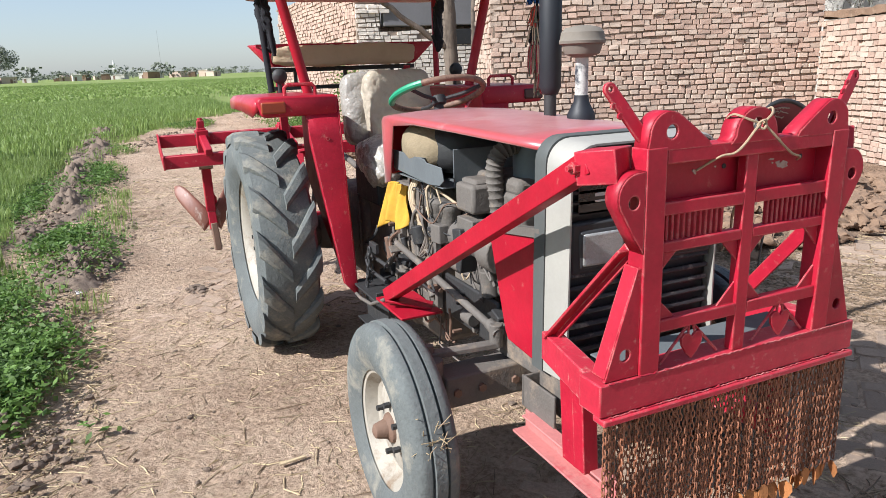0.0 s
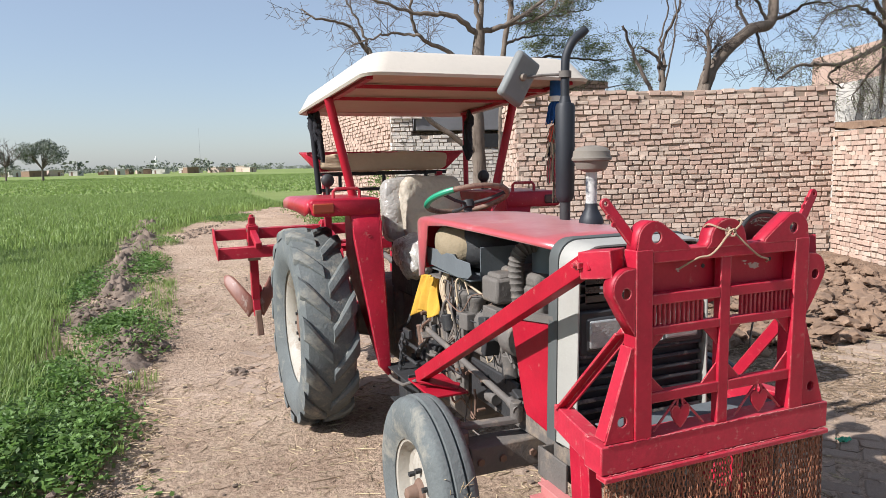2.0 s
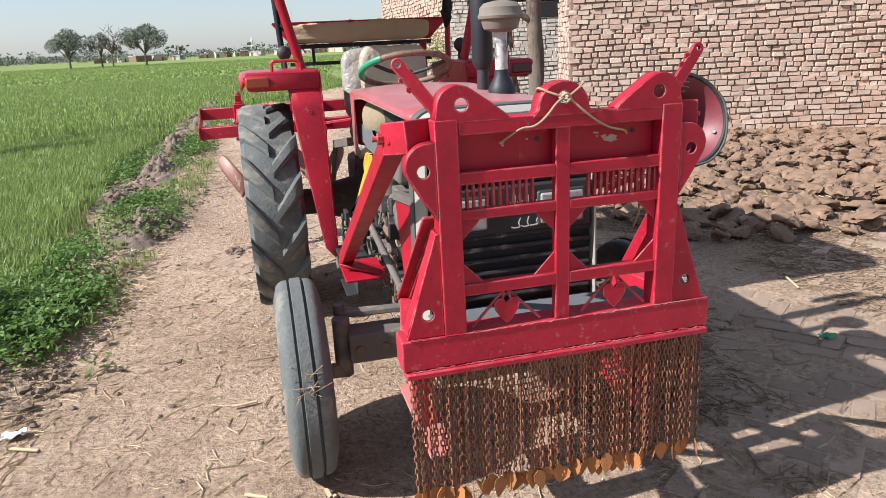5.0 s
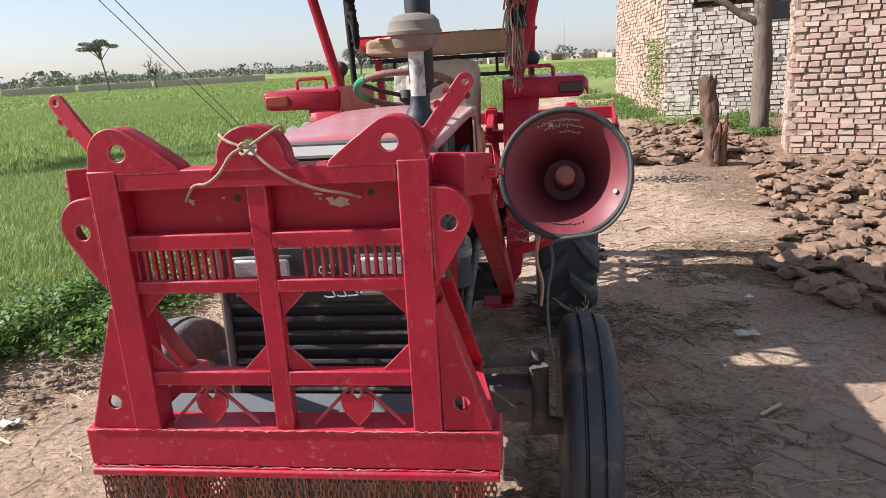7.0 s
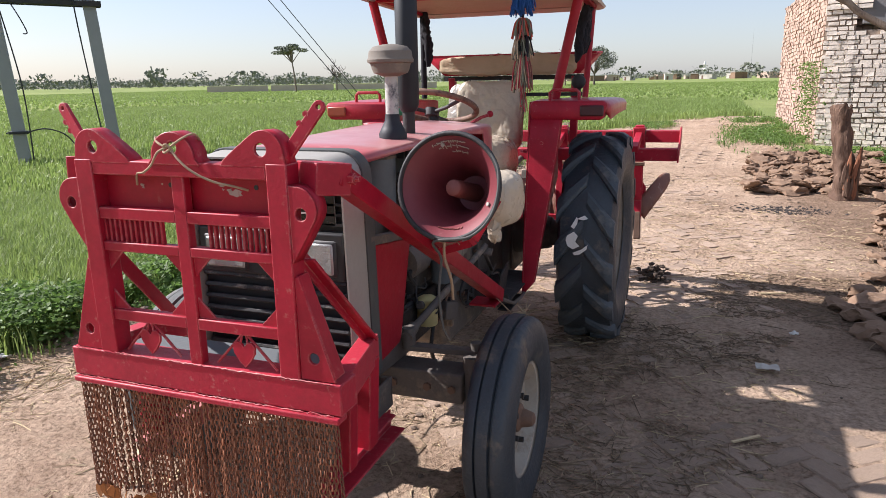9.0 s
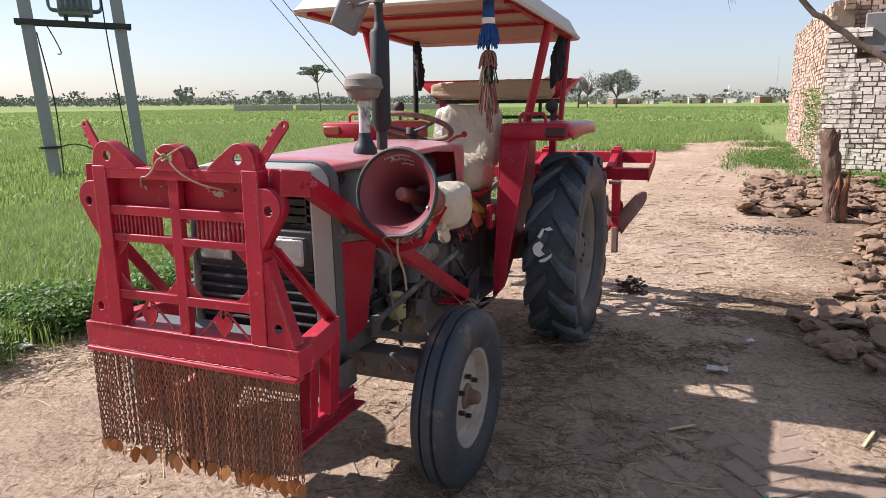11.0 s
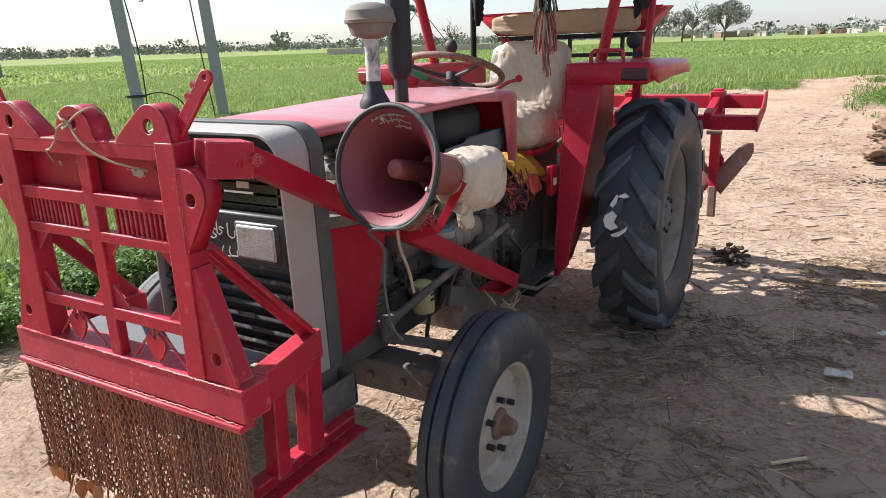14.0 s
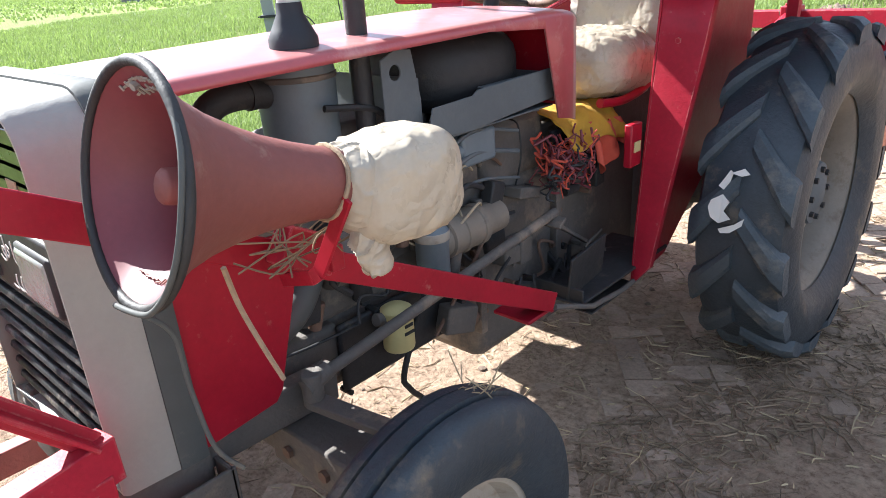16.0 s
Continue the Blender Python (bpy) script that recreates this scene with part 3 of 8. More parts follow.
def brick_wall(name, a, b, height, label, thick=0.35, mat=None, near=None, ragged=0.12, seed=3, openings=(), skip_top=None):
    """A mud-mortared wall from a to b (on the plan), its face to the right of that way. near: (from, to, low, high) whose bricks are parts."""
    rng = random.Random(seed)
    a, b = Vector((*a, 0)), Vector((*b, 0))
    along = (b - a).normalized()
    out = along.cross(Vector((0, 0, 1)))
    length, yaw = (b - a).length, math.atan2(along.y, along.x)
    wall = thing(name, (a + b) / 2, label, "wall", kind="structure")
    bm = bmesh.new()
    spans = [(0.0, length, 0.0, height - 0.06)]
    for o0, o1, z0, z1 in openings:
        spans = [(0.0, o0, 0.0, height - 0.06), (o1, length, 0.0, height - 0.06), (o0, o1, 0.0, z0), (o0, o1, z1, height - 0.06)]
    for s0, s1, z0, z1 in spans:
        c = a + along * (s0 + s1) / 2 - out * (thick / 2 + 0.03)
        box(bm, (c.x, c.y, (z0 + z1) / 2), (s1 - s0, thick, z1 - z0), Euler((0, 0, yaw)).to_matrix())
    part("mud_core", bm, LIME if mat is BRICK_WHITE else MORTAR, wall, "dusty mortar between the bricks", smooth=0)
    far, made = [], 0
    rows = int(height / COURSE)
    for r in range(rows):
        z = COURSE * (r + 0.5)
        s = -rng.uniform(0, BRICK_L)
        while s < length:
            l = BRICK_L * rng.choice((1, 1, 0.95, 0.52, 0.8, 0.55, 1.05, 0.9))
            s0, s1 = max(s, 0), min(s + l - rng.uniform(0.015, 0.027), length)
            s += l
            if s1 - s0 < 0.05 or any(o0 < (s0 + s1) / 2 < o1 and z0 < z < z1 for o0, o1, z0, z1 in openings):
                continue
            if r >= rows - 2 and rng.random() < ragged * (r - rows + 3):
                continue
            proud = rng.gauss(0, 0.007 if mat is not BRICK_WHITE else .004) + (0.02 if rng.random() < 0.05 else 0)
            d = 0.11
            c = a + along * (s0 + s1) / 2 + out * (proud - d / 2)
            zz = z + rng.gauss(0, 0.0045) + 0.018 * math.sin(s * 1.3 + r * 0.4) + 0.01 * math.sin(s * 3.1 + r)
            size = (s1 - s0, d, BRICK_H + rng.gauss(0, 0.006))
            turn = yaw + rng.gauss(0, 0.011)
            if mat is None and near and near[0] < s < near[1] and near[2] < z < near[3] and made < 300:
                made += 1
                share(BRICKS[rng.randrange(8)], "brick", (c.x, c.y, zz), Euler((0, rng.gauss(0, 0.022), turn)), size, wall)
            else:
                far.append(((c.x, c.y, zz), size, turn))
            # the back and the top show a second leaf
        if r >= rows - 2:
            s = 0.0
            while s < length:
                c = a + along * (s + 0.11) - out * (thick - 0.08)
                if rng.random() > ragged:
                    far.append(((c.x, c.y, z), (0.22, 0.16, BRICK_H), yaw + rng.gauss(0, 0.03)))
                s += 0.24
    if mat is None:
        rng.shuffle(far)
        cut = len(far) * 45 // 100
        stuff_blocks("pale_bricks", far[:cut], BRICK_PALE_ISLE, wall, seed=seed)
        far = far[cut:]
    stuff_blocks("bricks", far, mat or BRICK_ISLE, wall, seed=seed, jitter=.0018 if mat is BRICK_WHITE else .0032)
    return wall


# ---- the field ----
def blades(name, mat, pts, height, width, per, spread_r, seed, lean=0.45):
    """Tufts of bent blades at pts (n, 2)."""
    rng = np.random.default_rng(seed)
    p = np.repeat(pts, per, 0)
    n = len(p)
    a = rng.uniform(0, 2 * np.pi, n)
    r = np.sqrt(rng.uniform(0, 1, n)) * spread_r
    x, y = p[:, 0] + r * np.cos(a), p[:, 1] + r * np.sin(a)
    h = height * rng.uniform(0.6, 1.15, n)
    w = width * rng.uniform(0.7, 1.3, n)
    b = rng.uniform(0, 2 * np.pi, n)
    l = lean * rng.uniform(0.15, 1.0, n) * h
    z0 = ground_z(x, y) - 0.01
    sx, sy = -np.sin(b) * w / 2, np.cos(b) * w / 2
    dx, dy = np.cos(b) * l, np.sin(b) * l
    v = np.empty((n, 5, 3), np.float32)
    v[:, 0] = np.stack([x + sx, y + sy, z0], 1)
    v[:, 1] = np.stack([x - sx, y - sy, z0], 1)
    v[:, 2] = np.stack([x + dx * .35 - sx, y + dy * .35 - sy, z0 + h * .65], 1)
    v[:, 3] = np.stack([x + dx * .35 + sx, y + dy * .35 + sy, z0 + h * .65], 1)
    v[:, 4] = np.stack([x + dx, y + dy, z0 + h * rng.uniform(0.8, 1.0, n)], 1)
    k = (np.arange(n) * 5)[:, None]
    tri = np.concatenate([k + [0, 1, 2], k + [0, 2, 3], k + [3, 2, 4]], 0)
    ob = raw(name, v.reshape(-1, 3), tri, mat)
    return ob


def scatter(n, x0, x1, y0, y1, seed, keep):
    rng = np.random.default_rng(seed)
    p = np.stack([rng.uniform(x0, x1, n), rng.uniform(y0, y1, n)], 1)
    return p[keep(p[:, 0], p[:, 1], rng)]

# ---- walls, hut and house ----
wall_yard = brick_wall("wall_yard", (4.15, 8.13), (9.18, 6.02), 2.90, "tall weathered pink brick wall laid in mud mortar", near=(0.0, 5.6, 0.9, 2.9), seed=5)
wall_side = brick_wall("wall_side", (9.18, 6.04), (7.86, 2.95), 2.18, "low rough brick wall with a mud-plastered top", near=(0.0, 4.0, 0.0, 2.2), seed=6)
wall_return = brick_wall("wall_return", (7.86, 2.95), (12.2, 1.1), 2.18, "end return of the low rough brick wall", seed=7)
wall_yard_end = brick_wall("wall_yard_end", (4.53, 9.4), (4.15, 8.13), 2.90, "toothed end of the tall brick wall", thick=.3, seed=8, ragged=.3)
hut_white = brick_wall("hut_front_wall", (3.30, 12.3), (8.6, 11.6), 2.42, "whitewashed brick front wall of a low hut", mat=BRICK_WHITE, seed=9)
hut_pier = brick_wall("hut_corner_pier", (3.26, 12.29), (3.74, 12.227), 2.95, "whitewashed brick corner pier of the hut", thick=.12, mat=BRICK_WHITE, seed=19)
hut_red = brick_wall("hut_side_wall", (3.22, 19.7), (3.30, 12.46), 3.45, "weathered red brick side wall of a farm hut", mat=BRICK_ISLE, seed=10)
bm = bmesh.new()
box(bm, (6.2, 12.06, 2.80), (4.75, .3, .68), Euler((0, 0, -.131)).to_matrix())
plaster = part("hut_lintel", bm, PLASTER_SHADED, None, "grey plastered band over the hut wall", bevel=.02)
tagged(plaster, "grey plastered band over the whitewashed hut wall", "wall", kind="structure")
hut_high = brick_wall("hut_back_wall", (3.42, 12.62), (8.7, 11.93), 3.72, "high red brick wall behind the hut front", mat=BRICK_ISLE, seed=12)
# the opening's shade is a solid dark box set in the wall
bm = bmesh.new()
box(bm, (5.4, 12.13, 2.22), (.75, .25, .32), Euler((0, 0, -.131)).to_matrix())
w = part("hut_window", bm, DARK, None, bevel=.01)
tagged(w, "small dark box standing for the shaded opening under the hut lintel", "window", kind="structure")
# mud plaster along the top of the low wall
bm = bmesh.new()
a, b = Vector((9.18, 6.04, 2.2)), Vector((7.86, 2.95, 2.2))
for i in range(14):
    p = a.lerp(b, (i + .5) / 14) + Vector((.2, -.08, 0))
    box(bm, p, (.44, .34, .10), Euler((random.uniform(-.05, .05), random.uniform(-.05, .05), 1.2)).to_matrix())
bmesh.ops.subdivide_edges(bm, edges=bm.edges[:], cuts=3, use_grid_fill=True)
crumple(bm, .05, 4)
part("mud_coping", bm, MUD, wall_side, "rough mud coping with straw", smooth=0)
# the house behind the yard
house = thing("house", (15.9, 8.6, 0), "grey plastered farmhouse with a pink brick parapet", "house")
bm = bmesh.new()
box(bm, (15.9, 8.6, 1.7), (5.0, 4.0, 3.4), Euler((0, 0, -.4)).to_matrix())
part("wall", bm, PLASTER, house, "stained grey plaster", bevel=.02)
bm = bmesh.new()
box(bm, (16.2, 8.8, 3.85), (4.4, 3.4, .9), Euler((0, 0, -.4)).to_matrix())
part("parapet", bm, BRICK, house, "pink brick parapet", bevel=.02)


# ---- loose mud cakes ----
def cake_mesh(seed, slab=False):
    rng = random.Random(seed)
    bm = bmesh.new()
    bmesh.ops.create_icosphere(bm, subdivisions=3, radius=1)
    for v in bm.verts:
        p = v.co
        v.co = Vector((p.x * .105, p.y * (.095 if not slab else .13), max(p.z, -.5) * (.06 if not slab else .042)))
    crumple(bm, .040, 8, seed * 3.1)
    crumple(bm, .024, 21, seed * 1.3)
    crumple(bm, .018, 50, seed * 2.3)
    me = bpy.data.meshes.new("mud_cake")
    bm.to_mesh(me)
    bm.free()
    me.materials.append(MUD)
    me.polygons.foreach_set("use_smooth", [True] * len(me.polygons))
    me.set_sharp_from_angle(angle=radians(48))
    return me


CAKES = [cake_mesh(i, i % 2 == 1) for i in range(8)]
rng = random.Random(3)


def inside(x, y, poly):
    hit = False
    for (x0, y0), (x1, y1) in zip(poly, poly[1:] + poly[:1]):
        if (y0 > y) != (y1 > y) and x < (x1 - x0) * (y - y0) / (y1 - y0) + x0:
            hit = not hit
    return hit


HEAP = [(2.25, 2.15), (2.9, 1.85), (5.2, 1.65), (6.9, 2.7), (8.2, 5.3), (7.6, 6.2), (5.0, 7.2), (3.6, 7.6), (3.05, 5.8), (2.75, 4.3), (2.3, 3.0)]
HEAP_BACK = [(1.95, 7.55), (3.2, 7.8), (4.0, 8.3), (3.9, 10.8), (2.4, 10.9), (2.0, 9.6)]
spots = []
row_dir, row_out = Vector((.93, -.37)), Vector((.37, .93))       # the rows run along the tall wall
for i in range(-40, 60):
    for j in range(-40, 60):
        p = Vector((4.5, 4.5)) + row_dir * (.235 * (i + .5 * (j % 2)) + rng.gauss(0, .04)) + row_out * (.225 * j + rng.gauss(0, .035))
        if inside(p.x, p.y, HEAP) and rng.random() < .93:
            spots.append((p.x, p.y, float(ground_z(np.array(p.x), np.array(p.y))) + .03 + .035 * rng.random() ** 2, True))
            if rng.random() < .12:
                spots.append((p.x + rng.gauss(0, .07), p.y + rng.gauss(0, .07), spots[-1][2] + .08, True))
made = 0
while made < 230:
    x, y = rng.uniform(1.9, 4.0), rng.uniform(7.5, 10.9)
    if inside(x, y, HEAP_BACK):
        made += 1
        spots.append((x, y, float(ground_z(np.array(x), np.array(y))) + .025 + .14 * rng.random() ** 2, False))
spots.sort(key=lambda p: p[0] ** 2 + (p[1] - 2) ** 2)
extra = []
for i, (x, y, z, front) in enumerate(spots):
    sc = rng.uniform(.8, 1.25) if front else rng.uniform(.9, 1.7)
    tall = sc * rng.uniform(.6, 1.0) if front else rng.uniform(.6, .95)
    m = Matrix.LocRotScale((x, y, z), Euler((rng.gauss(0, .2), rng.gauss(0, .2), rng.uniform(0, 6.28))), (sc, sc * rng.uniform(.7, 1.1), tall))
    if i < 290:
        o = new("mud_cake", CAKES[rng.randrange(8)])
        o.matrix_world = m
        tagged(o, "rough dried brown mud cake lying in a heap" if front else "flat dried mud slab stacked near a stump", "mud cake", "mud cakes drying by the wall" if front else "mud slabs by the stump")
    else:
        extra.append((CAKES[rng.randrange(8)], m))
bm = bmesh.new()
for me, m in extra:
    k = len(bm.verts)
    bm.from_mesh(me)
    bm.verts.ensure_lookup_table()
    for v in bm.verts[k:]:
        v.co = m @ v.co
o = part("mud_cakes", bm, MUD, None)
tagged(o, "far part of the heap of dried mud cakes", "mud cake", kind="stuff")

# ash patch, stump
bm = bmesh.new()
gz = float(ground_z(np.array(3.0), np.array(7.5)))
keys = [(3.03, 7.5, gz - .05), (3.03, 7.5, gz + .1), (3.0, 7.5, gz + .4), (2.95, 7.5, gz + .75), (2.91, 7.5, gz + 1.05), (2.90, 7.5, gz + 1.18)]
tube(bm, curve_pts(keys, 5), [.165, .16, .155, .148, .14, .133, .127, .122, .118, .114, .11, .107, .104, .102, .10, .098, .096, .094, .092, .09, .088, .086, .084, .08, .07, .03][:26], 28)
for v in bm.verts:                      # ridged bark, a split side and a jagged top
    a = math.atan2(v.co.y - 7.5, v.co.x - 2.97)
    ridge = noise.noise(Vector((math.cos(a) * 2.6, math.sin(a) * 2.6, v.co.z * .8)))
    v.co += Vector((math.cos(a), math.sin(a), 0)) * (.035 * ridge)
    if v.co.z > gz + .95:
        v.co.z += .16 * noise.noise(Vector((math.cos(a) * 1.7, math.sin(a) * 1.7, 4.0)))
crumple(bm, .04, 8)
crumple(bm, .02, 26)
stump = part("tree_stump", bm, STUMP, None, smooth=50)
tagged(stump, "broken dead tree stump with splintered bark", "stump")
for i in range(22):
    bm = bmesh.new()
    a = rng.uniform(-1.9, .1)
    c = Vector((3.01 + .13 * math.cos(a), 7.5 + .13 * math.sin(a), gz + rng.uniform(.0, .42)))
    tube(bm, [c, c + Vector((.02 * math.cos(a), .02 * math.sin(a), .13)), c + Vector((.035 * math.cos(a), .035 * math.sin(a), .26))], [.034, .026, .004], 6)
    crumple(bm, .012, 30)
    part("splinter", bm, SPLINTER if i % 3 == 0 else STUMP, stump, "raw brown splintered wood")


# ---- trees ----
def guided_tree(name, label, trunk, limbs, seed, twigs=9, levels=3, reach=.75, twig_mat=None, leaves=0, leaf_size=.02, leaf_flat=.35, dead=0.0):
    """A tree whose trunk and main limbs follow the given bends (points with radii at both ends), with random twigs grown from them."""
    rng = random.Random(seed)
    root = thing(name, trunk[0][0], label, "tree")
    bm = bmesh.new()
    keys, r0, r1 = trunk
    pts = curve_pts(keys, 8)
    tube(bm, pts, [r0 + (r1 - r0) * i / (len(pts) - 1) for i in range(len(pts))], 12)
    crumple(bm, .03, 5)
    part("trunk", bm, BARK, root, smooth=60)
    fine, tips = bmesh.new(), []

    def twig(p, d, length, r, level):
        n = 5
        pts = [p.copy()]
        for i in range(n):
            d = (d + Vector((rng.gauss(0, .24), rng.gauss(0, .24), rng.gauss(.02, .2)))).normalized()
            p = p + d * length / n
            pts.append(p.copy())
            if leaves and level >= 1:
                tips.append((p.copy(), d.copy()))
        tube(fine, pts, [max(.0035, r * (1 - .7 * i / n)) for i in range(n + 1)], 4)
        if level < levels:
            for k in range(rng.choice((2, 3, 3, 4))):
                q = pts[rng.randrange(1, n + 1)]
                side = d.orthogonal()
                side.rotate(Matrix.Rotation(rng.uniform(0, 6.28), 3, d))
                twig(q, (d * .7 + side * rng.uniform(.4, 1.1)).normalized(), length * rng.uniform(.5, .8), r * .55, level + 1)

    for keys, r0, r1 in limbs:
        bm = bmesh.new()
        keys = [Vector(keys[0])] + [Vector(k) + Vector((0, rng.gauss(0, .12), 0)) for k in keys[1:]]
        pts = curve_pts(keys, 7)
        m = len(pts)
        for i in range(1, m - 1):
            pts[i] = pts[i] + Vector((rng.gauss(0, .015), rng.gauss(0, .015), rng.gauss(0, .015)))
        tube(bm, pts, [r0 + (r1 - r0) * i / (m - 1) for i in range(m)], 9)
        part("limb", bm, BARK if r0 > .055 else twig_mat or TWIG, root, smooth=60)
        if rng.random() < dead:
            continue
        for k in range(twigs):
            i = rng.randrange(m // 3, m)
            d = (pts[min(i + 1, m - 1)] - pts[i - 1]).normalized()
            side = d.orthogonal()
            side.rotate(Matrix.Rotation(rng.uniform(0, 6.28), 3, d))
            twig(pts[i], (d * .6 + side * rng.uniform(.4, 1.0) + Vector((0, 0, .15))).normalized(), reach * rng.uniform(.5, 1.15), max(.008, .35 * r1), 1 if leaves == 0 else 0)
    o = part("twig_spray", fine, twig_mat or TWIG, root, "fine bare twigs", smooth=60)
    o["kind"] = "stuff"
    if leaves:
        nrng = np.random.default_rng(seed)
        c = np.repeat(np.array([p[:] for p, d in tips]), leaves, 0)
        n = len(c)
        c = c + nrng.normal(0, 1, (n, 3)) * [.09, .09, .09 * leaf_flat]
        u = nrng.normal(0, 1, (n, 3)) * [1, 1, .4]
        u /= np.linalg.norm(u, axis=1)[:, None]
        w_ = np.cross(u, nrng.normal(0, 1, (n, 3)))
        w_ /= np.linalg.norm(w_, axis=1)[:, None]
        s_ = leaf_size * nrng.uniform(.5, 1.4, n)[:, None]
        v = np.stack([c - u * s_, c + w_ * s_ * .3, c + u * s_, c - w_ * s_ * .3], 1).reshape(-1, 3)
        o = raw("crown", v, np.arange(n * 4).reshape(-1, 4), LEAF, root)
        o["kind"] = "stuff"
    return root


Y_ = 10.17
guided_tree("yard_tree", "bare pale-trunked tree with twisting limbs beside a brick wall",
            ([(4.41, Y_, .1), (4.42, Y_, 1.2), (4.38, Y_, 2.4), (4.41, Y_, 3.8), (4.46, Y_, 4.28)], .155, .115),
            [([(4.46, Y_, 4.2), (3.83, Y_, 4.53), (3.08, Y_, 4.58), (2.04, Y_, 4.85)], .065, .02),
             ([(4.40, Y_, 3.1), (3.9, Y_, 3.8), (3.25, Y_, 4.15), (3.05, Y_, 4.7), (3.1, Y_, 5.3)], .055, .018),
             ([(4.38, Y_, 1.9), (3.55, Y_, 2.45), (2.6, Y_, 3.2), (2.14, Y_, 3.84), (1.82, Y_, 4.26), (1.2, Y_, 4.33), (.95, Y_, 4.5)], .06, .012),
             ([(2.2, Y_, 3.75), (1.95, Y_, 4.4), (1.63, Y_, 4.9)], .03, .01),
             ([(3.2, Y_, 4.15), (2.69, Y_, 4.2), (2.19, Y_, 4.0), (1.95, Y_, 3.95)], .03, .01),
             ([(4.46, Y_, 4.26), (5.06, Y_, 4.46), (5.8, Y_, 4.9), (6.22, Y_, 5.5)], .06, .025),
             ([(5.06, Y_, 4.46), (5.6, Y_, 4.55), (6.1, Y_, 4.85), (6.2, Y_, 5.2)], .035, .012),
             ([(4.46, Y_, 4.2), (4.6, Y_, 5.1), (4.9, Y_, 6.0)], .065, .02),
             ([(4.46, Y_, 4.2), (4.25, Y_, 5.0), (3.9, Y_, 5.8)], .06, .02)], 41, twigs=10, levels=3, reach=.6, twig_mat=BARK)
guided_tree("thin_tree", "thin bare tree with lopped dark limbs behind the wall",
            ([(7.5, 8.4, 0), (7.46, 8.4, 1.6), (7.47, 8.4, 3.14), (7.53, 8.4, 3.5)], .07, .045),
            [([(7.53, 8.4, 3.48), (7.7, 8.4, 4.0), (7.75, 8.4, 4.6), (7.81, 8.4, 5.2), (7.8, 8.4, 6.0)], .035, .010),
             ([(7.47, 8.4, 2.6), (7.12, 8.4, 3.1), (6.95, 8.4, 3.7), (6.61, 8.4, 4.2)], .045, .022),
             ([(7.5, 8.4, 3.4), (7.3, 8.4, 3.62), (6.98, 8.4, 3.8)], .038, .02),
             ([(7.4, 8.4, 3.2), (7.51, 8.4, 3.9), (7.68, 8.4, 4.6), (7.4, 8.4, 5.3)], .026, .008),
             ([(7.45, 8.4, 2.9), (7.66, 8.4, 4.2), (7.62, 8.4, 5.2), (7.7, 8.4, 6.1)], .02, .006)], 23, twigs=3, levels=2, reach=.5)
guided_tree("leaning_tree", "grey leaning tree with fine twigs behind the wall",
            ([(8.15, 8.2, 0), (8.2, 8.2, 1.6), (8.3, 8.2, 3.0), (8.66, 8.2, 3.62), (9.42, 8.2, 4.2), (9.98, 8.2, 4.42), (10.08, 8.2, 5.12), (10.0, 8.2, 6.2)], .15, .08),
            [([(8.28, 8.2, 3.0), (8.28, 8.2, 3.6), (8.38, 8.2, 4.18)], .055, .03),
             ([(8.32, 8.2, 3.4), (8.5, 8.2, 3.7), (8.71, 8.2, 3.94)], .038, .02),
             ([(9.42, 8.2, 4.2), (9.2, 8.2, 4.7), (8.8, 8.2, 5.2), (8.4, 8.2, 5.5)], .035, .008),
             ([(9.9, 8.2, 4.4), (9.6, 8.2, 4.9), (9.1, 8.2, 5.1), (8.6, 8.2, 5.0)], .035, .008),
             ([(10.0, 8.2, 4.45), (10.6, 8.2, 4.6), (11.3, 8.2, 4.9), (12.0, 8.2, 4.8)], .05, .01),
             ([(10.05, 8.2, 5.1), (10.7, 8.2, 5.5), (11.4, 8.2, 5.6), (12.2, 8.2, 5.4)], .05, .01),
             ([(9.6, 8.2, 4.25), (9.8, 8.2, 3.8), (10.1, 8.2, 3.5), (10.3, 8.2, 3.2)], .03, .006),
             ([(10.0, 8.2, 5.4), (9.4, 8.2, 5.7), (8.9, 8.2, 5.8)], .04, .008)], 12, twigs=13, levels=3, reach=.7)
guided_tree("tangled_tree", "tangled grey thorn tree beside the farmhouse",
            ([(13.1, 7.8, 0), (13.0, 7.8, 2.0), (12.9, 7.8, 4.2), (12.7, 7.8, 5.6)], .16, .07),
            [([(12.95, 7.8, 4.1), (12.1, 7.8, 3.75), (11.3, 7.8, 3.55), (10.38, 7.8, 3.52), (9.64, 7.8, 3.2)], .06, .02),
             ([(11.6, 7.8, 3.6), (11.3, 7.8, 3.3), (11.65, 7.8, 3.1)], .03, .012),
             ([(12.95, 7.8, 4.2), (12.3, 7.8, 4.6), (11.6, 7.8, 4.7), (10.8, 7.8, 4.4)], .05, .01),
             ([(12.9, 7.8, 4.5), (12.0, 7.8, 5.2), (11.2, 7.8, 5.2), (10.6, 7.8, 5.5)], .05, .01),
             ([(12.8, 7.8, 5.2), (12.0, 7.8, 5.9), (11.2, 7.8, 6.0)], .05, .01),
             ([(12.9, 7.8, 3.8), (12.2, 7.8, 3.3), (11.9, 7.8, 2.9)], .035, .01),
             ([(12.95, 7.8, 4.3), (13.6, 7.8, 4.8), (14.3, 7.8, 4.4)], .05, .01),
             ([(12.8, 7.8, 5.4), (13.4, 7.8, 5.8), (14.2, 7.8, 5.9)], .05, .01)], 52, twigs=9, levels=3, reach=.85, leaves=1, leaf_size=.02)
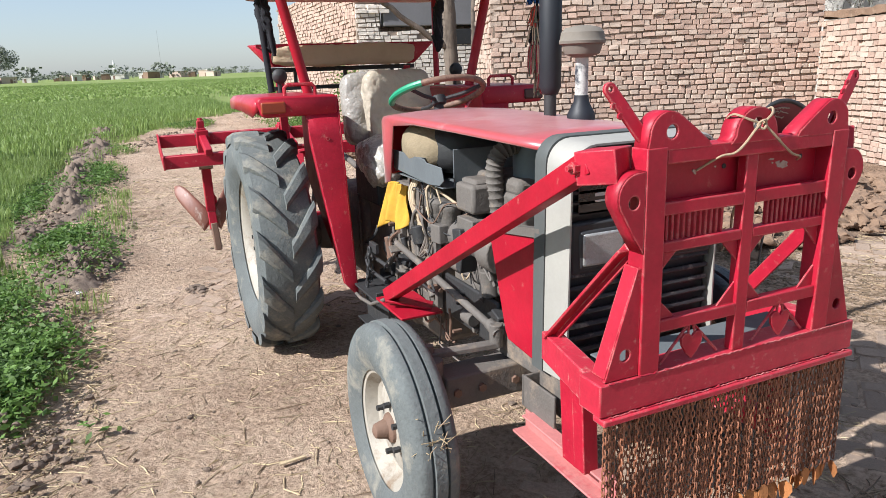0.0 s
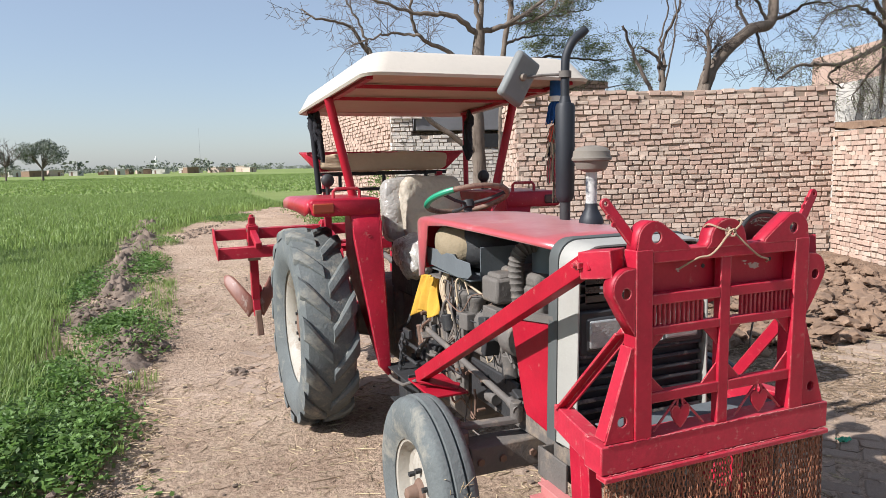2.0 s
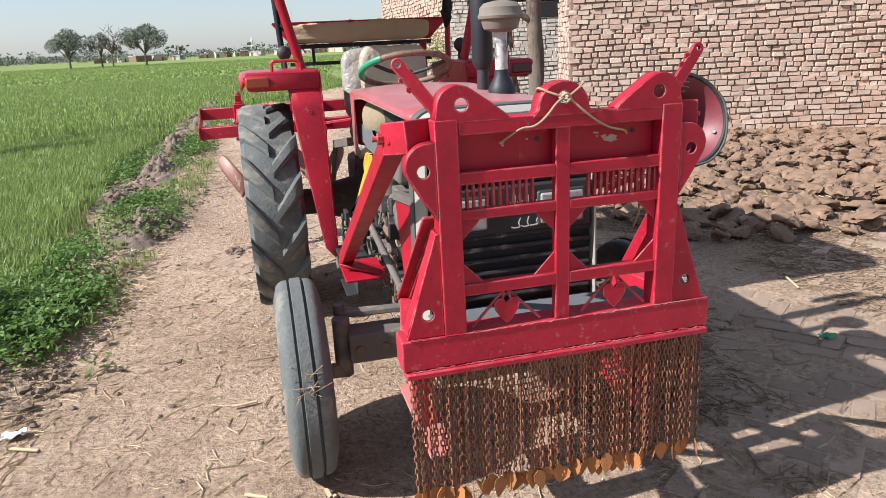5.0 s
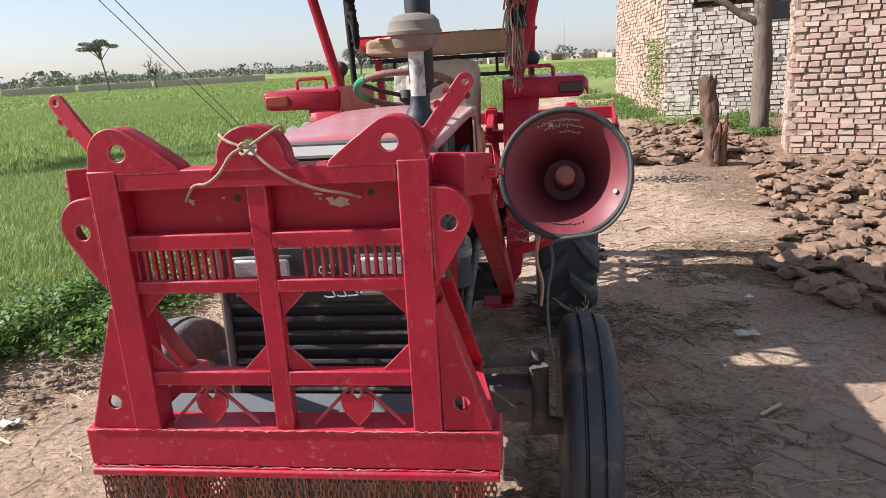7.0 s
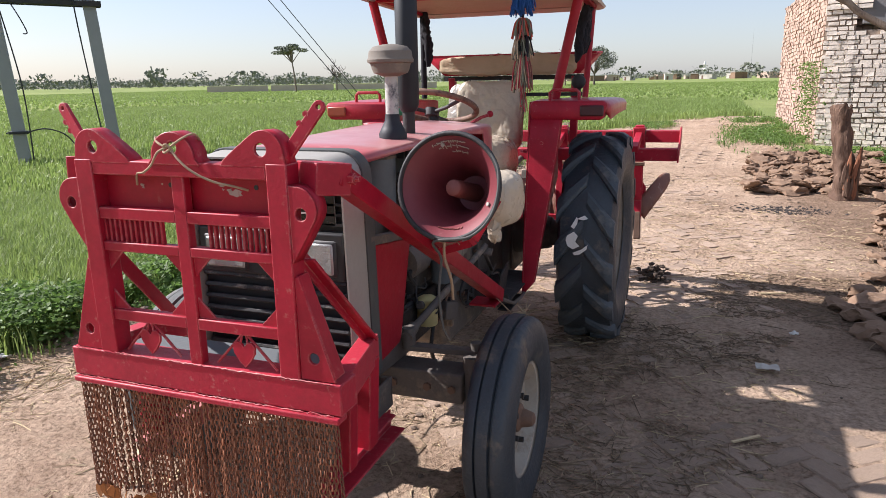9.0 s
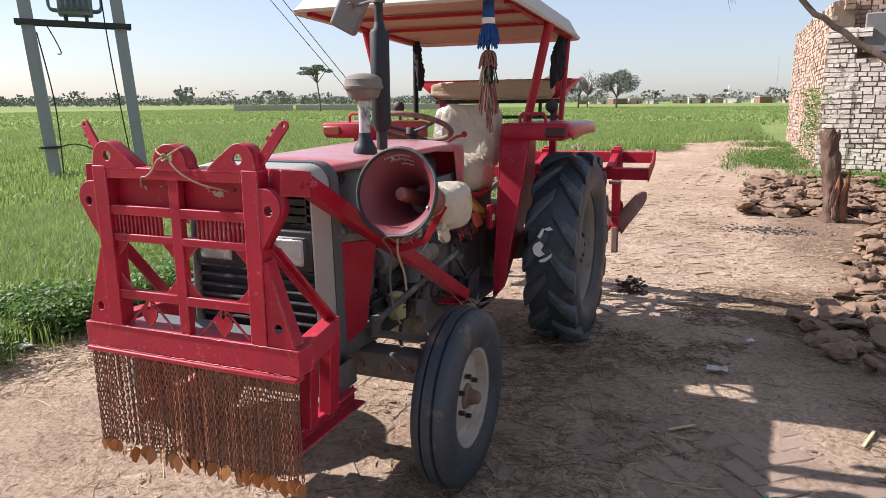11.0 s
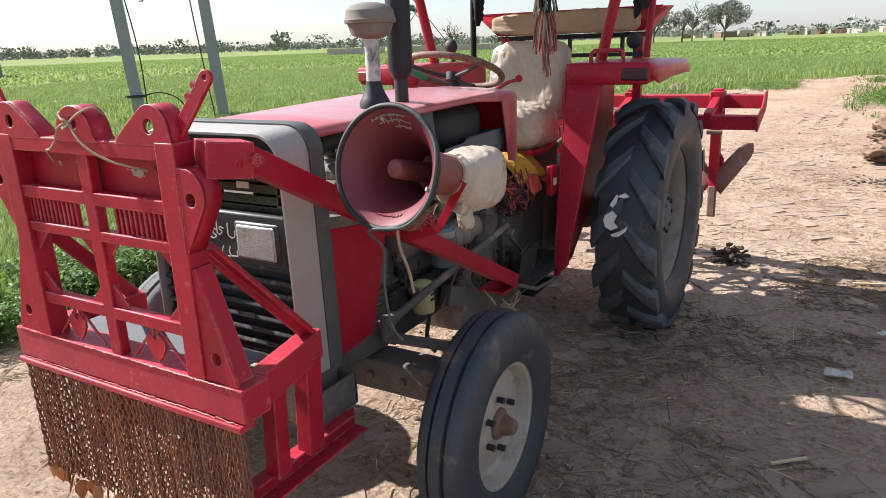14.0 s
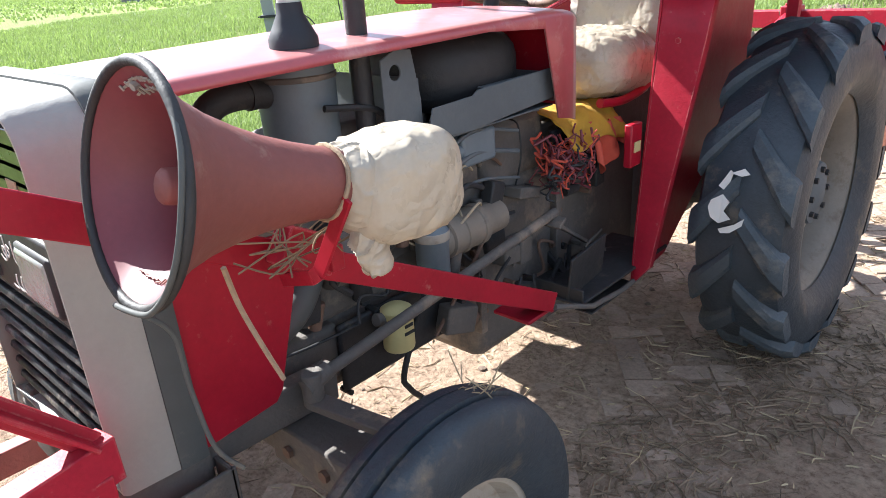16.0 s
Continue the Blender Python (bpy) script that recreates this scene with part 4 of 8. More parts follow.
guided_tree("acacia_tree", "feathery green acacia behind the brick wall",
            ([(5.3, 11.0, 0), (5.33, 11.0, 2.2), (5.4, 11.0, 4.0), (5.62, 11.0, 5.0)], .07, .05),
            [([(5.4, 11.0, 3.6), (6.3, 11.4, 4.0), (7.3, 11.8, 4.15), (8.4, 11.9, 4.1), (9.4, 11.9, 4.2)], .05, .008),
             ([(5.4, 11.0, 3.3), (6.4, 11.6, 3.5), (7.4, 11.9, 3.45), (8.6, 11.9, 3.5), (9.6, 11.9, 3.6)], .05, .008),
             ([(5.5, 11.0, 4.6), (6.2, 11.5, 5.0), (7.2, 11.8, 5.1), (8.2, 11.9, 5.3)], .05, .008),
             ([(5.6, 11.0, 4.9), (6.0, 11.4, 5.6), (6.8, 11.6, 6.0), (7.6, 11.7, 6.1)], .045, .008),
             ([(5.45, 11.0, 4.2), (6.0, 11.5, 4.45), (6.7, 11.8, 4.6), (7.6, 11.8, 4.65)], .04, .008),
             ([(5.6, 11.0, 5.0), (5.3, 11.2, 5.6), (4.8, 11.4, 6.1)], .04, .008)], 31, twigs=13, levels=2, reach=.7, leaves=9, leaf_size=.026)


def field_tree(base, height, width, lean, label, seed, low=.3, flat=.45, leaves=0, clumps=10, trunk=.035):
    """A lone far tree: a bent trunk that forks into limbs, each ending in a loose clump of leaves, or in bare twigs."""
    rng = random.Random(seed)
    nrng = np.random.default_rng(seed)
    root = thing("field_tree", (*base, -.3), label, "tree")
    fork = Vector((base[0] + lean * height * low, base[1], height * low))
    bm = bmesh.new()
    keys = [(*base, -.3), (base[0] + lean * height * low * .35, base[1], height * low * .5), fork]
    pts = curve_pts(keys, 5)
    tube(bm, pts, [height * trunk * (1 - .4 * i / (len(pts) - 1)) for i in range(len(pts))], 9)
    part("trunk", bm, BARK, root, smooth=60)
    cs = []
    for k in range(clumps):
        a, r = rng.uniform(0, 6.28), math.sqrt((k + .5) / clumps)
        end = fork + Vector((math.cos(a) * r * width * .42 + lean * height * .25, math.sin(a) * r * width * .3, (height - fork.z) * (rng.uniform(.55, .92) - (.35 * r * r if flat > .3 else .0))))
        bm = bmesh.new()
        mid = fork.lerp(end, .5) + Vector((rng.gauss(0, .05), rng.gauss(0, .05), .08 if leaves else -.02)) * height
        pts = curve_pts([fork, mid, end], 5)
        tube(bm, pts, [max(.025, height * trunk * .5 * (1 - .85 * i / (len(pts) - 1))) for i in range(len(pts))], 6)
        if not leaves:
            for j in range(7):
                q = pts[rng.randrange(3, len(pts))]
                e = q + Vector((rng.gauss(0, .09), rng.gauss(0, .09), abs(rng.gauss(.09, .06)))) * height
                tube(bm, [q, q.lerp(e, .5) + Vector((rng.gauss(0, .02), 0, 0)) * height, e], [.05, .035, .02], 4)
        part("limb", bm, BARK if leaves else TWIG, root, smooth=60)
        cs.append(end)
    if leaves:
        c = np.repeat(np.array([p[:] for p in cs]), leaves, 0)
        n = len(c)
        v = nrng.normal(0, 1, (n, 3))
        v /= np.linalg.norm(v, axis=1)[:, None]
        c = c + v * nrng.uniform(.3, 1, (n, 1)) ** .5 * width * np.array([.17, .17, .17 * flat])
        u = nrng.normal(0, 1, (n, 3))
        u /= np.linalg.norm(u, axis=1)[:, None]
        w_ = np.cross(u, nrng.normal(0, 1, (n, 3)))
        w_ /= np.linalg.norm(w_, axis=1)[:, None]
        z_ = nrng.uniform(.10, .22, (n, 1))
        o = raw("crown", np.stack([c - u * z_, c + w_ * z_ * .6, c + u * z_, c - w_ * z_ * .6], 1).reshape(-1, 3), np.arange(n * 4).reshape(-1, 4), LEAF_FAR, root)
        o["kind"] = "stuff"
    return root


field_tree((-78.6, 125.0), 9.4, 7.6, -.10, "flat-topped lone acacia on a tall bare stem in the far field", 61, low=.62, flat=.30, leaves=260, clumps=13, trunk=.022)
field_tree((-69.6, 126.0), 6.6, 4.2, .04, "bare lone tree in the far field", 64, low=.42, flat=.5, clumps=8, trunk=.02)
field_tree((-31.2, 170.5), 10.2, 8.4, .03, "tall thin-leaved forked tree in the far field", 62, low=.30, flat=.5, clumps=13, trunk=.02)
field_tree((-24.6, 173.0), 9.2, 10.5, .02, "dense dark green tree in the far field", 63, low=.28, flat=.85, leaves=420, clumps=15, trunk=.035)
field_tree((-41.0, 175.0), 8.6, 10.0, .02, "broad dark green tree in the far field", 66, low=.24, flat=.85, leaves=420, clumps=15, trunk=.035)
field_tree((-34.5, 176.0), 8.0, 6.0, .02, "slender green tree in the far field", 67, low=.3, flat=.9, leaves=240, clumps=9, trunk=.03)


# ---- distance: tree lines, village, small pump house ----
def tree_line(name, a0, a1, dist, n, hmin, hmax, seed, label):
    """Irregular crowns of loose leaf clumps on stems, standing along an arc of bearings (degrees, from +y to the left)."""
    rng = np.random.default_rng(seed)
    vs, fs = [], []
    for i in range(n):
        a = radians(rng.uniform(a0, a1))
        d = dist * rng.uniform(.85, 1.25)
        bx, by = -math.sin(a) * d, math.cos(a) * d
        h = rng.uniform(hmin, hmax) * (1.6 if rng.random() < .08 else 1)
        wid = h * rng.uniform(.5, 1.2)
        k = int(40 + 30 * rng.random())
        for _ in range(k):
            q = np.array([bx, by, 0]) + np.array([rng.normal(0, wid * .4), rng.normal(0, wid * .3), h * (.25 + .75 * rng.random() ** .7)])
            s_ = h * rng.uniform(.06, .15)
            u, w_ = rng.normal(0, 1, 3), rng.normal(0, 1, 3)
            u, w_ = u / np.linalg.norm(u) * s_, w_ / np.linalg.norm(w_) * s_
            i0 = len(vs)
            vs += [q - u, q + w_, q + u, q - w_]
            fs.append([i0, i0 + 1, i0 + 2, i0 + 3])
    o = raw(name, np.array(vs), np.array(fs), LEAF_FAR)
    return tagged(o, label, "trees", kind="stuff")


tree_line("tree_line", 9, 80, 640, 1080, 3.0, 7.0, 71, "hazy line of trees along the horizon")
tree_line("tree_line_low", -20, 9, 680, 330, 2.0, 4.6, 74, "low hazy scrub along the horizon")
tree_line("tree_line_left", 18, 62, 420, 130, 3.0, 7.0, 72, "scattered field trees before the horizon")
tree_line("tree_line_village", -8, 18, 470, 120, 2.5, 5.5, 73, "trees round a far village")
rng2 = random.Random(9)
for i in range(34):
    a = radians(rng2.uniform(-7, 12.5))
    d = rng2.uniform(400, 500)
    x, y = -math.sin(a) * d, math.cos(a) * d
    hh = thing("village_house", (x, y, 0), "small pale mud-brick house of a far village", "house", "far village")
    w_, h_, dp = rng2.uniform(4, 9), rng2.uniform(2.0, 3.4), rng2.uniform(4, 7)
    turn = Euler((0, 0, rng2.uniform(-.7, .7))).to_matrix()
    bm = bmesh.new()
    box(bm, (x, y, h_ / 2), (w_, dp, h_), turn)
    part("wall", bm, rng2.choice((PLASTER, MUD, BRICK_PALE, MUD, BRICK_PALE)), hh)
    bm = bmesh.new()
    box(bm, (x, y, h_ + .15), (w_ + .4, dp + .4, .3), turn)
    part("roof", bm, PLASTER, hh)
    bm = bmesh.new()
    box(bm, Vector((x, y, 1.0)) + turn @ Vector((rng2.uniform(-.3, .3) * w_, -dp / 2, 0)), (1.0, .12, 1.9), turn)
    part("door", bm, HUB, hh)
spire = thing("spire", (-.7, 450, 0), "slim white tower above the far village", "tower")
bm = bmesh.new()
lathe(bm, [(1.1, 0), (1.0, 5.5), (1.25, 5.7), (.8, 6.0), (.55, 8.2), (.75, 8.4), (.1, 10.6), (0, 10.7)], 10, Matrix.Translation((-.7, 450, 0)))
part("shaft", bm, WHITE, spire)
mast = thing("radio_mast", (24.6, 450, 0), "thin far radio mast above the village", "mast")
bm = bmesh.new()
rod(bm, (24.6, 450, 0), (24.6, 450, 27), .10, .04, n=6)
part("mast_pole", bm, POLE, mast)
pump = thing("pump_house", (-56.2, 27, -.3), "small grey pump house standing in the wheat", "hut")
PT = Euler((0, 0, -.45)).to_matrix()
bm = bmesh.new()
box(bm, (-56.2, 27, .65), (3.4, 4.0, 1.95), PT)
part("wall", bm, PLASTER_SHADED, pump, "weathered grey walls, shade put into the colour", bevel=.03)
bm = bmesh.new()
box(bm, (-56.2, 27, 1.69), (3.8, 4.3, .14), PT)
part("roof", bm, PLASTER_SHADED, pump, bevel=.02)
bm = bmesh.new()
box(bm, Vector((-56.2, 27, .55)) + PT @ Vector((1.68, -1.0, 0)), (.10, .9, 1.5), PT)
part("door", bm, POLE, pump, "grey sheet-iron door")
for x0, y0, x1, y1 in ((-93.6, 138, -81.3, 145.6), (-106, 131, -94, 137.5), (-81, 146, -60, 158)):
    bm = bmesh.new()
    bar(bm, (x0, y0, .7), (x1, y1, .7), .3, 1.4)
    o = part("field_wall", bm, MUD_WALL, None)
    tagged(o, "low mud boundary wall across the far field", "wall")

# ---- transformer on two poles ----
sub = thing("transformer_stand", (0, 0, 0), "grey pole-mounted transformer on two steel poles", "transformer")
OFF = Vector((0, -.055, 1))      # the poles lean
PL, PR = Vector((0, -.975, -.3)), Vector((0, .975, -.3))
for p, zb in ((PL, 3.84), (PR, 3.80)):
    bm = bmesh.new()
    bar(bm, p - OFF * .3, p + OFF * 9.0, .27, .20, (1, 0, 0))
    part("pole", bm, POLE, sub, "tall galvanised steel pole", bevel=.012)
    for zz in ((.95, zb) if p is PL else (zb,)):
        bm = bmesh.new()
        box(bm, p + OFF * zz, (.33, .40, .06))
        part("pole_clamp", bm, DARK, sub, bevel=.008)
        for e in (.23, -.23):
            bm = bmesh.new()
            rod(bm, p + OFF * zz + Vector((-.1, e, 0)), p + OFF * zz + Vector((.2, e, 0)), .018, n=6)
            part("bolt", bm, DARK, sub)
for dx in (.16, -.16):
    bm = bmesh.new()
    bar(bm, PL + OFF * 3.84 + Vector((dx, -.25, 0)), PR + OFF * 3.80 + Vector((dx, .25, 0)), .09, .12)
    part("cross_beam", bm, DARK, sub, "dark steel channel beam", bevel=.006)
bm = bmesh.new()
bar(bm, PL + OFF * 8.0 + Vector((0, -.4, 0)), PR + OFF * 8.0 + Vector((0, .4, 0)), .09, .10)
part("top_arm", bm, POLE, sub)
tc = Vector((0, -.16, 4.08))
bm = bmesh.new()
box(bm, tc, (.52, .74, .74))
tank = part("transformer_tank", bm, BLUEGREY, sub, "dark blue-grey oil tank", bevel=.03)
bm = bmesh.new()
box(bm, tc + Vector((0, 0, .40)), (.62, .90, .05))
part("tank_lid", bm, BLUEGREY, tank, bevel=.01)
for y in (-.22, .22):
    bm = bmesh.new()
    box(bm, tc + Vector((0, y, -.41)), (.5, .08, .10))
    part("skid", bm, DARK, tank, bevel=.006)
for k in range(6):
    bm = bmesh.new()
    x, y = tc.x + .26, tc.y - .30 + .12 * k
    tube(bm, curve_pts([(x, y, tc.z + .26), (x + .12, y, tc.z + .22), (x + .14, y, tc.z), (x + .12, y, tc.z - .22), (x, y, tc.z - .26)], 5), .026, 8)
    part("cooling_tube", bm, BLUEGREY, tank)
for q in (1, -1):
    for k in range(3):
        bm = bmesh.new()
        x = tc.x - .18 + .18 * k
        tube(bm, curve_pts([(x, tc.y + q * .36, tc.z + .26), (x, tc.y + q * .53, tc.z + .22), (x, tc.y + q * .56, tc.z), (x, tc.y + q * .53, tc.z - .22), (x, tc.y + q * .36, tc.z - .26)], 5), .03, 8)
        part("cooling_tube", bm, BLUEGREY, tank)
for y in (-.28, 0, .28):
    bm = bmesh.new()
    lathe(bm, [(0, .42), (.05, .42)] + [(.05 + .03 * (j % 2), .45 + .035 * j) for j in range(7)] + [(.02, .71), (0, .71)], 12, Matrix.Translation(tc + Vector((.1, y, 0))))
    part("bushing", bm, DARK, tank, "brown ribbed bushing", smooth=60)
    bm = bmesh.new()
    tube(bm, curve_pts([tc + Vector((.1, y, .71)), tc + Vector((.12, y * 1.1, 1.6)), tc + Vector((.02, y * 1.4, 2.6)), tc + Vector((0, y * 1.6, 3.5))], 6), .012, 5)
    part("jumper", bm, DARK, sub)
for a, b in (((PL + OFF * 3.6 + Vector((.18, .16, 0))), (PL + Vector((.18, .17, .3)))), ((PR + OFF * 7.4 + Vector((.18, -.2, 0))), (PR + Vector((.18, -.22, .2))))):
    bm = bmesh.new()
    tube(bm, curve_pts([a, (a + b) / 2 + Vector((.05, .10 if b.y < 0 else -.12, 0)), b], 8), .016, 5)
    part("down_lead", bm, DARK, sub)
bm = bmesh.new()
tube(bm, curve_pts([PL + OFF * .95 + Vector((.18, .15, 0)), PL + Vector((.18, .5, 1.02)), PL + Vector((.18, .9, .85)), PL + Vector((.18, 1.15, .45))], 6), .016, 5)
part("loose_cable", bm, DARK, sub)
bm = bmesh.new()
tube(bm, curve_pts([PL + OFF * 3.78 + Vector((.2, .38, 0)), PL + Vector((.2, .32, 3.45)), PL + Vector((.2, .42, 3.15)), PL + Vector((.2, .34, 3.12))], 6), .014, 5)
part("loose_cable", bm, DARK, sub)
sub.matrix_world = Matrix.Translation((-12.75, 10.08, 0)) @ Matrix.Rotation(radians(-41.9), 4, "Z")
# two stays run from high up down into the wheat
for p, d in ((Vector((-6.95, 16.41, -.43)), Vector((-.597, -.233, .768))), (Vector((-6.82, 15.34, .25)), Vector((-.56, -.261, .786)))):
    bm = bmesh.new()
    a = p + d * (-.25 - p.z) / d.z
    tube(bm, [a, a + d * 6, a + d * 12], .011, 5)
    o = part("stay_wire", bm, DARK, None)
    tagged(o, "taut thin steel stay wire anchored in the wheat", "cable")

# ---- wheat, weeds, clods ----
in_field = lambda x, y, rng: x < wheat_x(y) + 0.08 * rng.standard_normal(len(x))
near_w = scatter(38000, -9, -1.5, -7, 11, 1, in_field)
w1 = tagged(blades("wheat_near", WHEAT, near_w, 0.23, 0.0075, 9, 0.08, 2), "dense young green wheat growing beside the road", "crop", kind="stuff")
mid_w = scatter(80000, -34, 3, -6, 44, 3, lambda x, y, rng: in_field(x, y, rng) & ((x < -9) | (y > 11)) & (np.hypot(x, y) < 46))
w2 = tagged(blades("wheat_middle", WHEAT, mid_w, 0.22, 0.02, 5, 0.18, 4), "young green wheat stretching over the plain", "crop", kind="stuff")
far_w = scatter(60000, -160, 80, 10, 200, 5, lambda x, y, rng: in_field(x, y, rng) & (np.hypot(x, y) > 42) & ((y > 27) | (x < 0)))
w3 = tagged(blades("wheat_far", WHEAT, far_w, 0.2, 0.14, 3, 0.8, 6), "far green wheat field", "crop", kind="stuff")


def leafy(name, pts, height, leaf, per, seed, label):
    """Low broad-leaved weeds: many small tilted leaves."""
    rng = np.random.default_rng(seed)
    p = np.repeat(pts, per, 0)
    n = len(p)
    x, y = p[:, 0] + rng.normal(0, .06, n), p[:, 1] + rng.normal(0, .06, n)
    z = ground_z(x, y) + rng.uniform(.01, 1, n) ** .8 * height
    c = np.stack([x, y, z], 1)
    u = rng.normal(0, 1, (n, 3)) * [1, 1, .45]
    u /= np.linalg.norm(u, axis=1)[:, None]
    w_ = np.cross(u, rng.normal(0, 1, (n, 3)) * [.4, .4, 1])
    w_ /= np.linalg.norm(w_, axis=1)[:, None]
    s_ = leaf * rng.uniform(.6, 1.5, n)[:, None]
    v = np.stack([c - u * s_, c + w_ * s_ * .55, c + u * s_, c - w_ * s_ * .55], 1).reshape(-1, 3)
    return tagged(raw(name, v, np.arange(n * 4).reshape(-1, 4), WEED), label, "weeds", kind="stuff")


verge = scatter(26000, -4, 3, -3, 22, 8, lambda x, y, rng: (x < edge_x(y) - .02) & (x > wheat_x(y) - .15) & (fbm(x, y, 1.5, 3.0) > .55))
leafy("verge_weeds", verge, .12, .016, 14, 9, "low leafy green weeds on the road verge")
tagged(blades("verge_grass", WHEAT, scatter(16000, -4, 3, -3, 22, 10, lambda x, y, rng: (x < edge_x(y) + .05) & (x > wheat_x(y) - .1) & (fbm(x, y, 1.9, 7.0) > .15)), .12, .006, 7, .06, 11), "short grass tufts on the road verge", "grass", kind="stuff")
patches = np.concatenate([np.random.default_rng(40 + k).normal((cx, cy), (sx, sy), (n, 2)) for k, (cx, cy, sx, sy, n) in enumerate(((-2.28, 2.35, .17, .30, 300), (-2.24, 1.75, .11, .2, 110), (-2.16, 5.35, .17, .2, 110), (-1.88, 9.2, .14, .5, 130), (-2.55, 3.3, .15, .4, 200), (-2.75, 8.2, .2, .8, 260)))])
leafy("broad_weeds", patches, .12, .021, 16, 44, "clump of broad dark green weeds on the verge")
hutg = scatter(3600, 1.4, 5.2, 9.6, 19, 12, lambda x, y, rng: ((x < 3.2) | (y < 12.1)) & (y > 10.6 - .5 * (x - 2.4)) & (rng.random(len(x)) < np.clip((x - 1.6 - .25 * fbm(x, y, 1.1, 4.0)) / 1.2, 0, 1)) & (fbm(x, y, 2.0, 1.0) > -.2))
edge_weeds = scatter(5200, -4, -2.2, -1.2, 2.4, 91, lambda x, y, rng: (x < wheat_x(y) + .16) & (x > wheat_x(y) - .62 + .3 * fbm(x, y, 1.2, 9.5)) & (fbm(x, y, 2.3, 1.5) > -.25))
leafy("field_edge_weeds", edge_weeds, .26, .019, 15, 92, "dense dark green leafy weeds along the wheat edge")
leafy("hut_weeds", hutg, .12, .02, 12, 13, "green weeds before the hut wall")
tagged(blades("hut_grass", WEED, hutg, .13, .009, 6, .14, 14), "grass before the hut", "grass", kind="stuff")
creeper = np.stack([3.25 + np.random.default_rng(5).normal(0, .12, 260), 12.2 + np.random.default_rng(6).normal(.9, .5, 260)], 1)
leafy("wall_creeper", creeper, 1.5, .03, 5, 15, "sparse green creeper growing up the hut corner")


def clods(name, pts, smin, smax, mat, seed, label, flat=.6, pile=0.0):
    rng_ = np.random.default_rng(seed)
    bm = bmesh.new()
    bmesh.ops.create_icosphere(bm, subdivisions=1, radius=1)
    bv = np.array([v.co[:] for v in bm.verts])
    bf = np.array([[v.index for v in f.verts] for f in bm.faces])
    bm.free()
    vs, fs = [], []
    for i, (x, y) in enumerate(pts):
        s_ = smin + (smax - smin) * rng_.random() ** 3
        v = bv * (1 + rng_.normal(0, .18, (len(bv), 1))) * s_ * [1, rng_.uniform(.7, 1.3), flat]
        a = rng_.uniform(0, 6.28)
        v = v @ np.array([[math.cos(a), math.sin(a), 0], [-math.sin(a), math.cos(a), 0], [0, 0, 1]])
        vs.append(v + [x, y, float(ground_z(np.array(x), np.array(y))) + s_ * flat * rng_.uniform(.1, .7) + pile * rng_.random() ** 2])
        fs.append(bf + len(bv) * i)
    return tagged(raw(name, np.concatenate(vs), np.concatenate(fs), mat), label, "soil", kind="stuff")


vc = scatter(30000, -4, 3, -1.5, 18, 16, lambda x, y, rng: (np.abs(x - edge_x(y) + .32 + .16 * np.sin(y * 1.9)) < .26) & (fbm(x, y, 1.5, 3.0) < .12) & (rng.random(len(x)) < np.clip((y - .5) / 2, .35, 1)))
mound = np.concatenate([np.random.default_rng(60 + k).normal((cx, cy), (sx, sy), (n, 2)) for k, (cx, cy, sx, sy, n) in enumerate(((-1.98, 4.3, .15, .28, 420), (-2.45, 6.1, .14, .3, 260), (-2.2, 7.6, .15, .6, 320), (-2.2, 9.6, .16, .5, 280), (-2.0, 12.5, .18, .9, 300), (-1.9, 15.0, .2, 1.0, 260), (-2.05, 1.15, .12, .2, 120)))])
mv, mf = [], []
for cx, cy, sx, sy, high in ((-1.98, 4.3, .17, .30, .13), (-2.45, 6.1, .17, .34, .11), (-2.2, 7.6, .17, .6, .12), (-2.2, 9.6, .18, .55, .12), (-2.0, 12.5, .2, .9, .12), (-1.9, 15.0, .22, 1.0, .12)):
    u, w_ = np.meshgrid(np.linspace(-2.6, 2.6, 44), np.linspace(-2.6, 2.6, 70))
    gx_, gy_ = cx + u * sx, cy + w_ * sy
    bell = np.exp(-.5 * (u ** 2 + w_ ** 2))
    rough = .8 * fbm(gx_, gy_, 6.0, 5.0) + .8 * fbm(gx_, gy_, 21.0, 8.0)
    gz_ = ground_z(gx_, gy_) + high * bell * (1 + .8 * rough) - .018
    k, (r_, c_) = sum(len(v) for v in mv), u.shape
    ids = np.arange(r_ * c_).reshape(r_, c_) + k
    mv.append(np.stack([gx_, gy_, gz_], -1).reshape(-1, 3))
    mf.append(np.stack([ids[:-1, :-1], ids[:-1, 1:], ids[1:, 1:], ids[1:, :-1]], -1).reshape(-1, 4))
tagged(raw("turned_soil", np.concatenate(mv), np.concatenate(mf), CLOD, smooth=True), "low ridges of turned dark soil along the verge", "soil", kind="stuff")
clods("soil_mounds", mound, .006, .036, CLOD, 61, "crumbly mounds of dark turned soil on the verge", pile=.11)
clods("verge_clods", vc, .006, .038, CLOD, 17, "heap of dark broken soil clods along the field edge")
rc = scatter(1500, -2.5, 7, -3.2, 12, 18, lambda x, y, rng: x > edge_x(y))
clods("road_crumbs", rc, .004, .022, CLOD, 19, "small soil crumbs scattered on the road")
hb = np.concatenate([np.random.default_rng(k).normal((cx, cy), sd, (n, 2)) for k, (cx, cy, sd, n) in enumerate(((-1.10, 3.36, .06, 40), (3.0, 24.0, .4, 60), (3.5, 7.9, .3, 60)))])
clods("earth_lump", hb, .01, .05, CLOD, 20, "small crumbled lumps of dark earth on the road")

